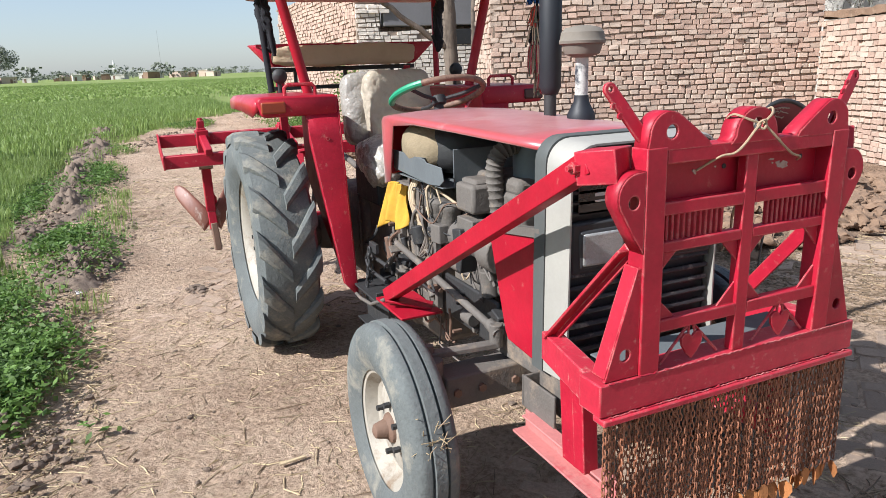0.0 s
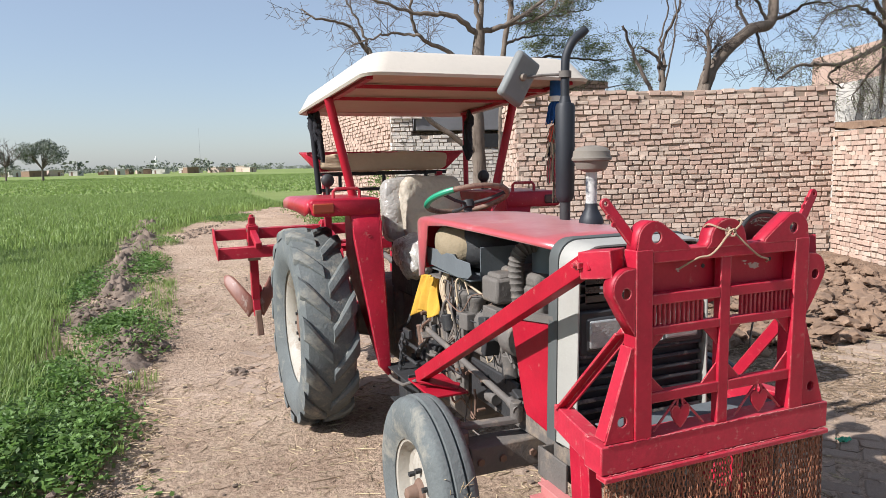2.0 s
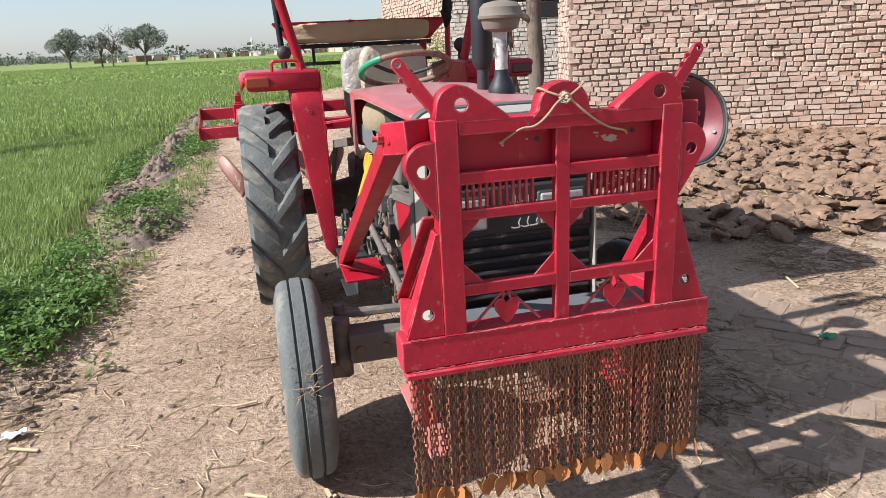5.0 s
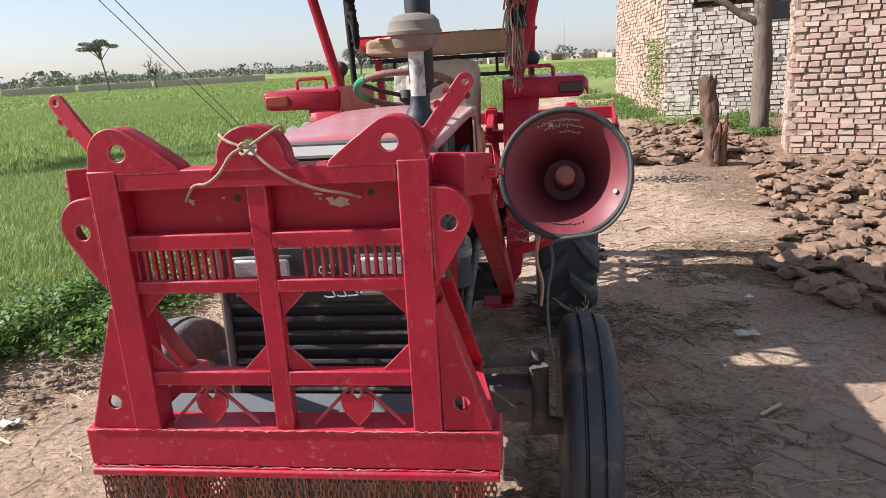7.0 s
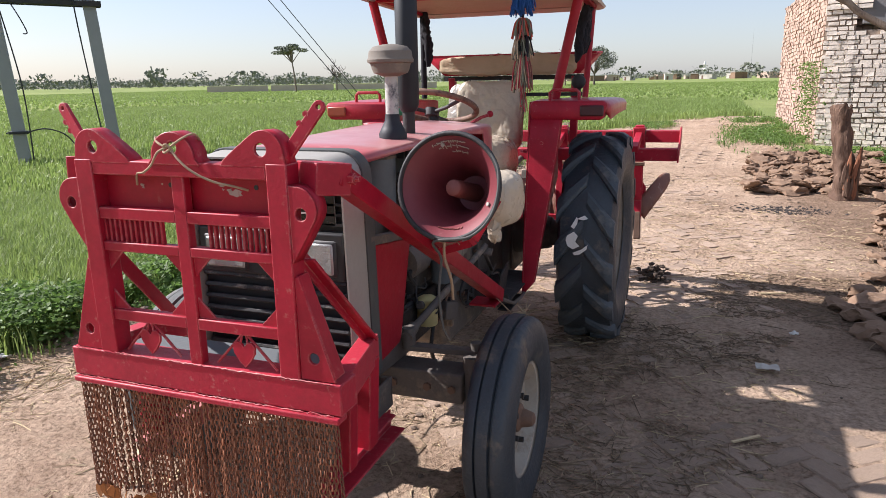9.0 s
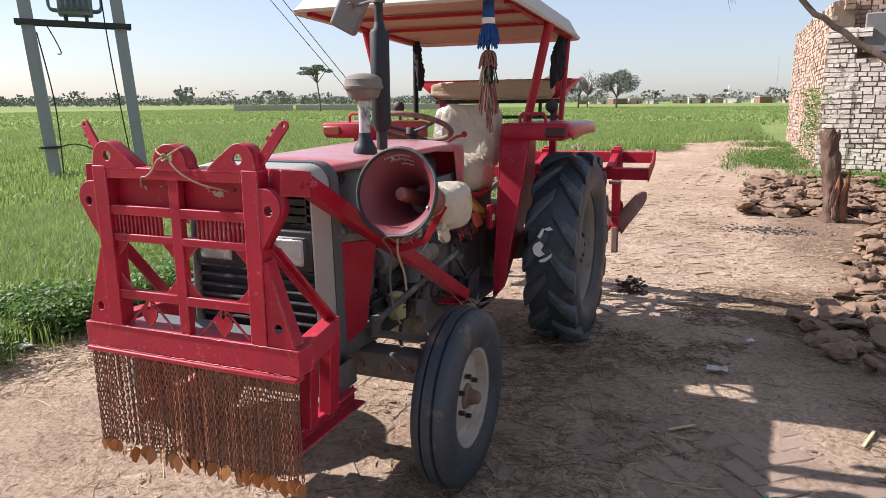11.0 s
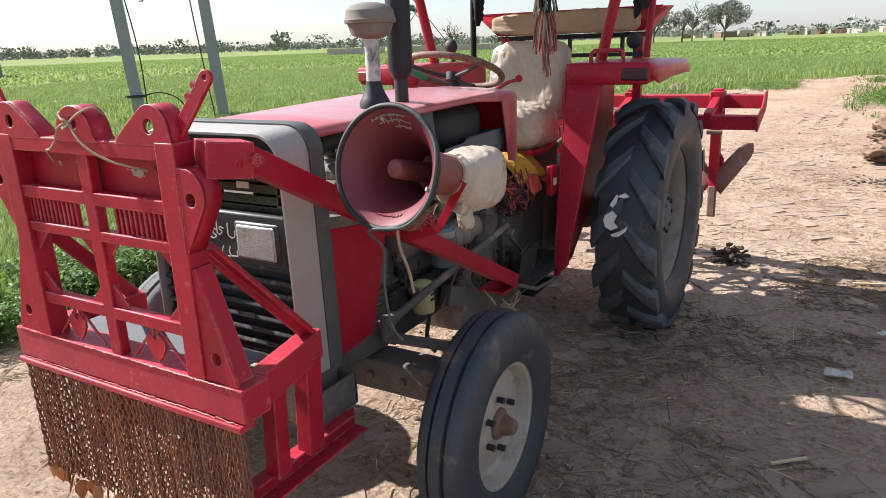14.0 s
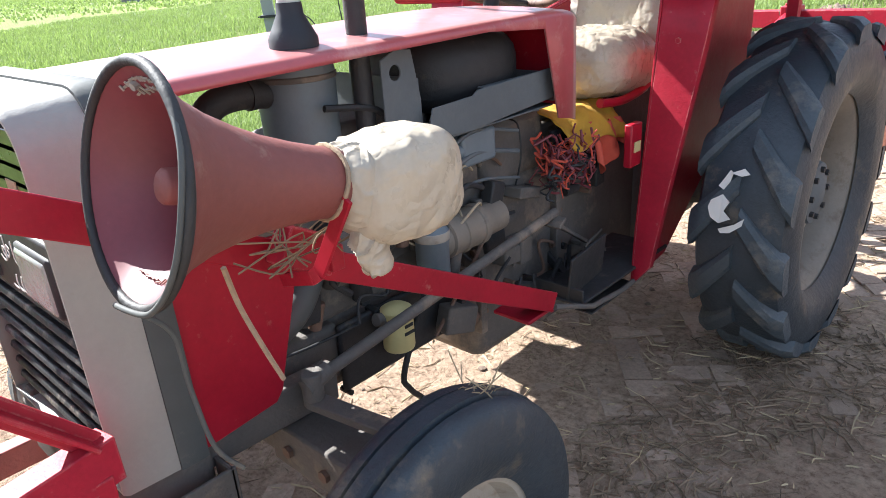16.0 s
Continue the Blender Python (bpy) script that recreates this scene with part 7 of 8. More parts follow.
lathe(bm, [(0, .50), (.045, .50), (.052, .51), (.052, .545), (.060, .55), (.060, .60), (.064, .603), (.064, .618), (.060, .62), (.060, .675), (.064, .678), (.064, .70), (.052, .715), (.05, .80), (0, .81)], 24, Matrix.Translation((.232, 0, .828)) @ Matrix.Rotation(radians(-90), 4, "X"))
tpart("starter_motor", bm, material("tan_dusted_steel", (.20, .17, .135), .7, vary=.3, scale=8, second=(.10, .09, .08), second_amount=.35, second_scale=9, bump=.2), "dust-tanned ribbed starter motor")
bm = B()
lathe(bm, [(0, .735), (.042, .737), (.047, .75), (.047, .86), (.050, .864), (.050, .885), (.035, .90), (0, .90)], 22, Matrix.Translation((.262, .475, 0)))
spin = tpart("spin_on_filter", bm, BLUEGREY, "dark blue spin-on filter")
bm = B()
lathe(bm, [(.0505, .862), (.052, .866), (.052, .886), (.0505, .888)], 22, Matrix.Translation((.262, .475, 0)))
part("filter_band", bm, RIM, spin, "pale band round the filter")
bm = B()
for i in range(5):
    box(bm, (.172, .30 + .11 * i, .90), (.012, .085, .20))
    rod(bm, (.17, .345 + .11 * i, .985), (.19, .345 + .11 * i, .985), .011, n=6)
tpart("block_ribs", bm, CAST, bevel=.006)
bm = B()
box(bm, (.20, .72, 1.06), (.09, .15, .10))
rod(bm, (.225, .66, 1.06), (.225, .60, 1.06), .02, n=12)
tpart("relay_box", bm, BLUEGREY, "blue-grey box on the engine", bevel=.01)
for z, r in ((1.095, .006), (1.03, .008), (.945, .005)):
    bm = B()
    tube(bm, curve_pts([(.225, .18, z), (.25, .34, z + .02), (.255, .52, z - .02), (.24, .70, z + .015), (.23, .92, z - .03)], 6), r, 7)
    tpart("fuel_line", bm, CARRIER, "thin grey fuel line")
bm = B()
rod(bm, (.21, .14, .90), (.21, .30, .90), .075, n=18)
tpart("alternator", bm, CAST, "dusty alternator")
bm = B()
lathe(bm, [(0, .58), (.043, .582), (.045, .59), (.045, .70), (.03, .71), (0, .71)], 18, Matrix.Translation((.245, .335, 0)))
tpart("oil_filter", bm, LABEL, "pale yellow printed oil filter can")
for i in range(3):
    bm = B()
    box(bm, (.291, .335, .64 + .022 * i), (.004, .034 - .006 * i, .008))
    part("print_bar", bm, DARK, tractor)
bm = B()
for x, y, z, r in ((.0, -.05, .93, .075), (.0, -.05, .74, .09), (-.14, -.04, .95, .045)):
    rod(bm, (x, y - .02, z), (x, y + .02, z), r, n=20)
tpart("belt_pulley", bm, DARK)
bm = B()
tube(bm, [(.075, -.05, .93), (.09, -.05, .74), (0, -.05, .65), (-.09, -.05, .74), (-.185, -.05, .95), (-.14, -.05, .995), (0, -.05, 1.005)], .008, 6, closed=True)
tpart("fan_belt", bm, DARK)
# lower radiator hoses
bm = B()
tube(bm, curve_pts([(-.12, -.22, .80), (-.16, -.12, .78), (-.18, .0, .80), (-.15, .10, .85)], 6), .03, 12)
tpart("radiator_hose", bm, DARK, "black rubber radiator hose")
bm = B()
tube(bm, curve_pts([(.14, -.22, .76), (.21, -.10, .76), (.235, .02, .82), (.20, .11, .89)], 8), .040, 14)
tpart("radiator_hose", bm, SEAM, "thick grey rubber radiator hose")
# looms of pale wires on both sides
rng = random.Random(4)
for i in range(22):
    s = -1 if i < 15 else 1
    a = Vector((s * rng.uniform(.16, .25), rng.uniform(.45, 1.0), rng.uniform(.85, 1.15)))
    b = Vector((s * rng.uniform(.16, .25), rng.uniform(.25, .95), rng.uniform(.72, 1.08)))
    mid = (a + b) / 2 + Vector((s * rng.uniform(.0, .06), rng.uniform(-.08, .08), rng.uniform(-.12, .06)))
    bm = B()
    tube(bm, curve_pts([a, a * .6 + mid * .4 + Vector((s * .02, 0, .03)), mid, b], 6), rng.choice((.003, .004, .006)), 6)
    tpart("wire", bm, rng.choice((WIRE, WIRE, DARK, HUB)))
# coiled cables on the right below the tank
for k in range(3):
    bm = B()
    pts = [Vector((-.235 - .012 * math.sin(a * 3 + k), .86 + .07 * math.cos(a) + .01 * k, .86 + .12 * math.sin(a))) for a in np.linspace(0, 6.0, 26)]
    tube(bm, pts, .007, 7)
    tpart("cable", bm, CAST)
for dy in (0, .022, .045):
    bm = B()
    tube(bm, curve_pts([(-.20, .92 + dy, 1.12), (-.235, .93 + dy, 1.03), (-.225, .90 + dy, .93), (-.2, .84 + dy, .82)], 6), .009, 7)
    tpart("fuel_pipe", bm, WIRE)
# steering drag links and tie rods
for s in (1, -1):
    bm = B()
    rod(bm, (s * .30, .02, .665), (s * .30, 1.02, .78), .016, n=12)
    rod(bm, (s * .30, -.02, .655), (s * .30, .05, .675), .024, n=12)
    tpart("drag_link", bm, CAST, "long steel steering rod", bevel=0)
    bm = B()
    rod(bm, (s * .30, .0, .60), (s * .30, .0, .69), .026, n=12)
    bar(bm, (s * .30, .0, .61), (s * .56, .05, .60), .05, .022)
    rod(bm, (s * .56, .05, .56), (s * .56, .05, .64), .022, n=12)
    tpart("steering_arm", bm, CAST, bevel=.004)
    for x in (.26, .40, .50):
        bm = B()
        rod(bm, (s * x, -.066, .485), (s * x, -.078, .485), .016, n=6)
        tpart("bolt", bm, HUB)
    # footboards and pedals
    bm = B()
    box(bm, (s * .32, 1.18 if s < 0 else 1.27, .50), (.24, .42 if s < 0 else .62, .010))
    box(bm, (s * .32, .975, .525), (.24, .010, .05))
    bar(bm, (s * .25, 1.15, .49), (s * .12, 1.15, .62), .03, .03)
    tpart("footboard", bm, DARK, "greasy black steel footboard", bevel=.003)
    bm = B()
    if s > 0:
        box(bm, (.375, 1.10, .575), (.010, .27, .15), Euler((0, .1, .12)).to_matrix())
    # low hanging plates are unseen, added to block sun under the tractor
    plate(bm, [(1.0, .49), (1.40, .49), (1.36, .44), (1.05, .44)] if s > 0 else [(1.0, .49), (1.40, .49), (1.36, .30), (1.05, .30)], .008, Matrix.Translation((s * .36, 0, 0)) @ YZ)
    box(bm, (s * .39, 1.205, .425 if s > 0 else .305), (.07, .30, .008))
    tpart("step_plate", bm, DARK, "greasy black footboard plates, the low ones added to block sun", bevel=.003)
    bm = B()
    bar(bm, (s * .26, 1.28, .58), (s * .30, 1.02, .74), .018, .014)
    box(bm, (s * .31, 1.0, .755), (.07, .045, .012), Matrix.Rotation(.6, 3, "X"))
    tpart("pedal", bm, CAST, bevel=.003)
# chain and hook hanging by the right footboard
for i in range(7):
    bm = B()
    c = Vector((-.40 + .012 * (i % 2), 1.16 + .012 * i, .72 - .033 * i))
    pts = [c + (Vector((.014 * math.cos(a), 0, .022 * math.sin(a))) if i % 2 else Vector((0, .014 * math.cos(a), .022 * math.sin(a)))) for a in np.linspace(0, 2 * math.pi, 13)[:-1]]
    tube(bm, pts, .006, 6, closed=True)
    tpart("towing_chain_link", bm, DARK)
bm = B()
box(bm, (-.38, 1.14, .74), (.02, .10, .05))
tube(bm, [(-.36, 1.02, .67), (-.36, 1.30, .67), (-.36, 1.34, .63), (-.36, 1.30, .58), (-.36, 1.04, .58)], .011, 8)
tpart("linkage_bracket", bm, DARK, bevel=.003)
# dash, steering column and wheel
bm = B()
box(bm, (0, 1.09, 1.25), (.58, .05, .26))
dash = tpart("dashboard", bm, RED, "red dashboard panel", bevel=.012)
for x in (-.14, 0, .14):
    bm = B()
    rod(bm, (x, 1.112, 1.30), (x, 1.126, 1.30), .035, n=20)
    part("gauge", bm, BLACK, dash)
bm = B()
rod(bm, (0, 1.00, 1.05), (-.005, 1.115, 1.47), .026, n=14)
tpart("steering_column", bm, DARK)
CW, NW = Vector((-.01, 1.10, 1.49)), Vector((0, .36, .93)).normalized()
UW = Vector((1, 0, 0))
VW = NW.cross(UW)
bm = B()
tube(bm, [CW + (UW * math.cos(a) + VW * math.sin(a)) * .232 for a in np.linspace(0, 2 * math.pi, 49)[:-1]], .0155, 10, closed=True)
sw = tpart("steering_wheel", bm, material("patterned_wheel_cover", (.19, .115, .08), .7, vary=.3, scale=30, second=(.10, .05, .04), second_amount=.5, second_scale=35), "steering wheel bound in worn brown cord", smooth=60)
bm = B()
tube(bm, [CW + (UW * math.cos(a) + VW * math.sin(a)) * .232 for a in np.linspace(2.75, 4.0, 14)], .0175, 10)
part("grip_tape", bm, GREEN_TAPE, sw, "green tape grip")
for a in (math.pi / 2, math.pi / 2 + 2.09, math.pi / 2 - 2.09):
    bm = B()
    tube(bm, [CW - NW * .03, CW - NW * .022 + (UW * math.cos(a) + VW * math.sin(a)) * .12, CW + (UW * math.cos(a) + VW * math.sin(a)) * .225], .010, 8)
    part("spoke", bm, DARK, sw)
bm = B()
rod(bm, CW - NW * .05, CW - NW * .01, .035, n=16)
part("wheel_boss", bm, DARK, sw)
bm = B()
tube(bm, [(.12, 1.10, 1.36), (.22, 1.22, 1.43), (.25, 1.26, 1.44)], .009, 8)
bmesh.ops.create_uvsphere(bm, u_segments=10, v_segments=8, radius=.018, matrix=Matrix.Translation((.255, 1.265, 1.445)))
tpart("throttle_lever", bm, RED_OLD)
# seat
def cushion(c, s, power=3.2, crump=.012, scale=9, seed=0.0, rot=None):
    bm = B()
    bmesh.ops.create_uvsphere(bm, u_segments=96, v_segments=64, radius=1)
    for v in bm.verts:
        p = v.co
        n4 = (abs(p.x) ** power + abs(p.y) ** power + abs(p.z) ** power) ** (1 / power)
        q = Vector((p.x / n4 * s[0] / 2, p.y / n4 * s[1] / 2, p.z / n4 * s[2] / 2))
        v.co = (rot @ q if rot else q) + Vector(c)
    crumple(bm, crump, scale, seed)
    bm.normal_update()
    for v in bm.verts:
        w = v.co + noise.noise_vector(v.co * scale * .6) * .06
        q = Vector((w.x + .5 * w.z, w.y * 1.1 - .4 * w.z, (w.z - .35 * w.x) * .38)) * scale * 2.4 + Vector((seed, 0, seed * 2))
        fold = max(0.0, 1 - 7 * abs(noise.noise(q * .55))) ** 1.3 + .6 * max(0.0, 1 - 6 * abs(noise.noise(q * 1.1 + Vector((5, 3, 1))))) + .35 * noise.noise(q * .5)
        v.co += v.normal * fold * crump * .55
    return bm


bm = B()
box(bm, (0, 1.72, .965), (.42, .40, .19))
box(bm, (0, 1.98, 1.10), (.36, .04, .40))
seat = tpart("seat", bm, DARK, "driver's seat wrapped in clear plastic", bevel=.01)
part("seat_cushion", cushion((0, 1.66, 1.14), (.50, .50, .24), seed=1.0, rot=Matrix.Rotation(-.16, 3, "X")), SEATWRAP, seat, "cushion under crumpled plastic", smooth=60)
part("backrest", cushion((0, 1.99, 1.385), (.47, .15, .44), seed=2.0, power=6, crump=.007, rot=Matrix.Rotation(-.14, 3, "X")), SEATWRAP, seat, "grey backrest under crumpled plastic", smooth=60)
bm = cushion((.13, 1.55, 1.185), (.36, .46, .24), 3.0, .013, 6, 4.0)
part("plastic_cover", bm, BAG, seat, "crumpled milky plastic over the seat edge", smooth=70)
bm = cushion((.075, 1.87, 1.40), (.42, .13, .43), 5.5, .010, 6, 6.0, Matrix.Rotation(-.16, 3, "X"))
part("plastic_cover", bm, BAG, seat, "crumpled milky plastic over the backrest", smooth=70)
bm = cushion((-.16, 1.56, 1.10), (.20, .34, .24), 2.6, .02, 8, 5.0)
part("plastic_cover", bm, SEATWRAP, seat, smooth=70)
# rags tucked beside the gearbox
bm = B()
sheet = []
for i in range(31):
    u = i / 30
    row = []
    for j in range(25):
        v = j / 24
        yy = 1.21 + (u - .5) * (.29 + .04 * v) + .015 * math.sin(5 * v)
        zz = 1.055 - v * (.19 + .05 * u + .025 * math.sin(7 * u)) - .02 * abs(u - .4)
        xx = -.215 - .03 * v + (.008 + .022 * v) * math.sin(15 * u + 2.2 * v) + .008 * math.sin(33 * u - 3 * v)
        row.append(bm.verts.new((xx, yy, zz)))
    sheet.append(row)
for i in range(30):
    for j in range(24):
        bm.faces.new((sheet[i][j], sheet[i + 1][j], sheet[i + 1][j + 1], sheet[i][j + 1]))
rag = tpart("yellow_rag", bm, CLOTH_YELLOW, "yellow cloth hung in folds beside the gearbox", smooth=70)
md = rag.modifiers.new("cloth", "SOLIDIFY")
md.thickness = .004
# two boxes added to fill the gaps that let sun through
bm = B()
box(bm, (0, .97, .99), (.36, .34, .22))
rod(bm, (.02, .86, .98), (.02, .72, .98), .07, n=18)
tpart("steering_box", bm, CAST, "greasy cast box added at the steering column to block light", bevel=.03)
bm = B()
box(bm, (0, 1.36, .955), (.30, .46, .15))
box(bm, (.02, 1.30, 1.04), (.20, .22, .06))
tpart("gearbox_cover", bm, CAST, "dusty box added on the gearbox top to block light", bevel=.02)
def hung_cloth(name, mat, label, place, n=26):
    """A thin cloth whose sheet is given by place(u, v)."""
    bm = B()
    vs = [[bm.verts.new(place(i / n, j / n)) for j in range(n + 1)] for i in range(n + 1)]
    for i in range(n):
        for j in range(n):
            bm.faces.new((vs[i][j], vs[i + 1][j], vs[i + 1][j + 1], vs[i][j + 1]))
    crumple(bm, .014, 14)
    crumple(bm, .007, 33)
    o = tpart(name, bm, mat, label, smooth=70)
    md = o.modifiers.new("cloth", "SOLIDIFY")
    md.thickness = .004


hung_cloth("yellow_rag", CLOTH_YELLOW, "yellow cloth draped beside the seat", lambda u, v: (.10 + .22 * v ** .8, 1.10 + .36 * u, 1.085 - .012 * u - .11 * v ** 3 - .02 * math.sin(9 * u) * v))
hung_cloth("orange_rag", CLOTH_RED, "orange-red rag hanging below the yellow cloth", lambda u, v: (.27 + .05 * v + .018 * math.sin(14 * u), 1.24 + .22 * u, 1.03 - .02 * u - v * (.13 + .05 * math.sin(6 * u))))
hung_cloth("dark_rag", CLOTH_BLACK, "dark cloth bundled under the rags", lambda u, v: (.22 + .07 * v + .015 * math.sin(11 * u), 1.10 + .24 * u, 1.03 - v * .16))
bm = B()
tube(bm, curve_pts([(.27, 1.34, 1.075), (.285, 1.48, 1.065), (.285, 1.64, 1.09), (.27, 1.76, 1.15)], 6), .016, 10)
part("seat_pan_edge", bm, RED, seat, "red steel edge of the seat pan")
for i in range(80):
    a = Vector((.27 + rng.uniform(-.04, .06), 1.06 + rng.uniform(-.06, .16), .96 + rng.uniform(-.07, .07)))
    bm = B()
    p = [a + Vector((rng.uniform(-.02, .03), rng.uniform(-.03, .03), -.014 * j + rng.uniform(-.018, .018))) for j in range(6)]
    tube(bm, curve_pts(p, 4), rng.choice((.002, .003, .0045)), 6)
    tpart("tassel_cord", bm, rng.choice((HORN_IN, CLOTH_RED, HORN_IN, DARK)))
bm = B()
box(bm, (.398, 1.345, .945), (.03, .075, .15))
tpart("reflector_box", bm, RED, "small red box with a pale badge", bevel=.006)
bm = B()
box(bm, (.415, 1.345, .94), (.004, .04, .035))
tpart("badge", bm, LABEL)
# levers by the gearbox
for x, y in ((.12, 1.40), (-.10, 1.45)):
    bm = B()
    tube(bm, [(x, y, .88), (x * 1.1, y - .04, 1.08), (x * 1.3, y - .02, 1.22)], .010, 8)
    bmesh.ops.create_uvsphere(bm, u_segments=10, v_segments=8, radius=.022, matrix=Matrix.Translation((x * 1.3, y - .02, 1.23)))
    tpart("gear_lever", bm, DARK)
# hydraulic lift arms and links at the back
for s in (1, -1):
    bm = B()
    bar(bm, (s * .18, 2.35, .98), (s * .24, 2.75, .92), .05, .06)
    bar(bm, (s * .24, 2.74, .92), (s * .30, 2.78, .55), .035, .035)
    tpart("lift_arm", bm, CAST, bevel=.004)
    bm = B()
    bar(bm, (s * .22, 2.35, .50), (s * .38, 3.05, .62), .03, .07)
    tpart("lower_link", bm, CAST, bevel=.004)
bm = B()
rod(bm, (0, 2.45, .95), (0, 3.15, 1.05), .022, n=12)
tpart("top_link", bm, CAST)
# mirror on the exhaust
bm = B()
tube(bm, [(.172, .362, 2.10), (.08, .42, 2.10), (.0, .445, 2.09)], .007, 8)
rod(bm, (.172, .362, 2.085), (.172, .362, 2.115), .03, n=14)
marm = tpart("mirror_arm", bm, CAST)
MR = Euler((radians(8), radians(28), radians(14))).to_matrix()
bm = B()
box(bm, (-.025, .458, 2.085), (.145, .05, .235), MR)
mir = part("mirror_shell", bm, material("dusty_grey_mirror_plastic", (.17, .175, .17), .6, vary=.2, scale=8, second=(.26, .25, .22), second_amount=.3, second_scale=7, bump=.1), marm, "dark grey rectangular rear-view mirror", bevel=.018)
bm = B()
rod(bm, Vector((-.025, .458, 2.085)) + MR @ Vector((0, -.024, .01)), Vector((-.025, .458, 2.085)) + MR @ Vector((0, -.042, .01)), .02, .014, n=14)
part("mirror_joint", bm, CAST, marm, "grey ball joint of the mirror")
bm = B()
box(bm, Vector((-.025, .458, 2.085)) + MR @ Vector((0, .026, 0)), (.122, .004, .21), MR)
part("mirror_glass", bm, GLASS, marm, "dusty mirror glass", bevel=.001)

# ---- ornaments on the canopy ----
def tassel(x, y, z, length, spread_r, mats, n, seed, width=.006):
    rng = random.Random(seed)
    for k in range(n):
        a, r = rng.uniform(0, 6.28), spread_r * math.sqrt(rng.random())
        top = Vector((x + .3 * r * math.cos(a), y + .3 * r * math.sin(a), z))
        end = Vector((x + r * math.cos(a), y + r * math.sin(a), z - length * rng.uniform(.7, 1.05)))
        mid = (top + end) / 2 + Vector((rng.uniform(-.01, .01), rng.uniform(-.01, .01), .02))
        bm = B()
        tube(bm, curve_pts([top, mid, end], 3), width * rng.uniform(.6, 1.3), 5)
        part("tassel_thread", bm, rng.choice(mats), canopy, smooth=60)


bm = B()
rod(bm, (.50, .98, 2.15), (.50, .98, 2.06), .030, .034, n=14)
part("tassel_head", bm, CLOTH_BLUE, canopy, "blue and white tassel head")
bm = B()
rod(bm, (.50, .98, 2.065), (.50, .98, 2.035), .036, .036, n=14)
part("tassel_band", bm, WHITE, canopy)
tassel(.50, .98, 2.04, .13, .062, [CLOTH_BLUE], 80, 1, .0036)
bm = B()
bmesh.ops.create_icosphere(bm, subdivisions=3, radius=.034, matrix=Matrix.Translation((.50, .98, 1.985)) @ Matrix.Diagonal((1, 1, 1.3, 1)))
crumple(bm, .02, 40)
part("tassel_core", bm, CLOTH_BLUE, canopy)
DULL = [HORN_OUT, CLOTH_TAN, RED_OLD, material("grey_green_thread", (.16, .17, .12), .9, vary=.3, scale=30)]
tassel(.50, .985, 1.90, .10, .055, [CLOTH_RED, DULL[0], DULL[3]], 46, 2, .0034)
tassel(.50, .985, 1.83, .12, .06, [DULL[3], CLOTH_BLACK, DULL[1]], 50, 5, .0034)
tassel(.50, .985, 1.75, .19, .05, DULL, 60, 3, .0032)
bm = B()
rod(bm, (.50, .985, 2.0), (.50, .985, 1.70), .007, n=8)
part("tassel_cord", bm, CLOTH_BLACK, canopy)
tassel(.505, .985, 1.60, .14, .022, DULL, 18, 4, .003)
for s, y in ((-1, 2.42), (1, 2.30)):
    for k in range(3):
        bm = cushion((s * (.555 + .012 * k), y + .03 * k, 1.915), (.045, .055, .40 - .05 * k), 2.6, .018, 10, 10.0 + k + s, Matrix.Rotation(s * .12, 3, "Y") @ Matrix.Rotation(-.12, 3, "X"))
        part("black_ribbon", bm, CLOTH_BLACK, canopy, "black cloth streamer tied under the canopy", smooth=70)
for s in (1, -1):
    bm = B()
    rod(bm, (s * .575, 2.40, 1.50), (s * .60, 2.46, 2.08), .020, n=12)
    part("rear_post", bm, CLOTH_BLACK if s < 0 else RED, tractor, "rear canopy post")
    bm = B()
    bmesh.ops.create_uvsphere(bm, u_segments=16, v_segments=10, radius=.045, matrix=Matrix.Translation((s * .58, 2.10, 1.60)) @ Matrix.Diagonal((1, .7, 1, 1)))
    rod(bm, (s * .58, 2.12, 1.50), (s * .58, 2.12, 1.58), .012, n=8)
    part("work_lamp", bm, DARK, tractor, "small round work lamp")

# ---- rear trough, carried on two uprights behind the seat ----
trough = thing("trough", (0, 2.66, 0.95), "red sheet-iron trough with a tan sheet folded inside", "trough")
bm = B()
top, low = [(-.62, 2.56, 1.785), (.62, 2.56, 1.785), (.62, 2.86, 1.80), (-.62, 2.86, 1.80)], [(-.50, 2.62, 1.655), (.50, 2.62, 1.655), (.50, 2.80, 1.655), (-.50, 2.80, 1.655)]
tv, lv = [bm.verts.new(p) for p in top], [bm.verts.new(p) for p in low]
bm.faces.new(lv)
for j in range(4):
    bm.faces.new((lv[j], lv[(j + 1) % 4], tv[(j + 1) % 4], tv[j]))
tb = part("trough_body", bm, RED_OLD, trough)
md = tb.modifiers.new("sheet", "SOLIDIFY")
md.thickness = .008
bm = B()
bar(bm, (-.62, 2.56, 1.79), (.62, 2.56, 1.79), .02, .018)
part("trough_rim", bm, RED_OLD, trough)
bm = cushion((-.02, 2.585, 1.725), (1.0, .10, .135), 5, .012, 7, 3.0)
part("folded_sheet", bm, CLOTH_TAN, trough, "dusty tan cloth sheet hung over the trough", smooth=70)
for x in (-.35, 0, .35):
    bm = B()
    bar(bm, (x, 2.68, 1.62), (x, 2.68, 1.52), .03, .02)
    part("trough_leg", bm, DARK, trough)
bm = B()
bar(bm, (-.52, 2.68, 1.635), (.52, 2.68, 1.635), .035, .03)
bar(bm, (-.52, 2.68, 1.515), (.52, 2.68, 1.515), .03, .025)
part("trough_rail", bm, DARK, trough, "dark iron rails below the trough")
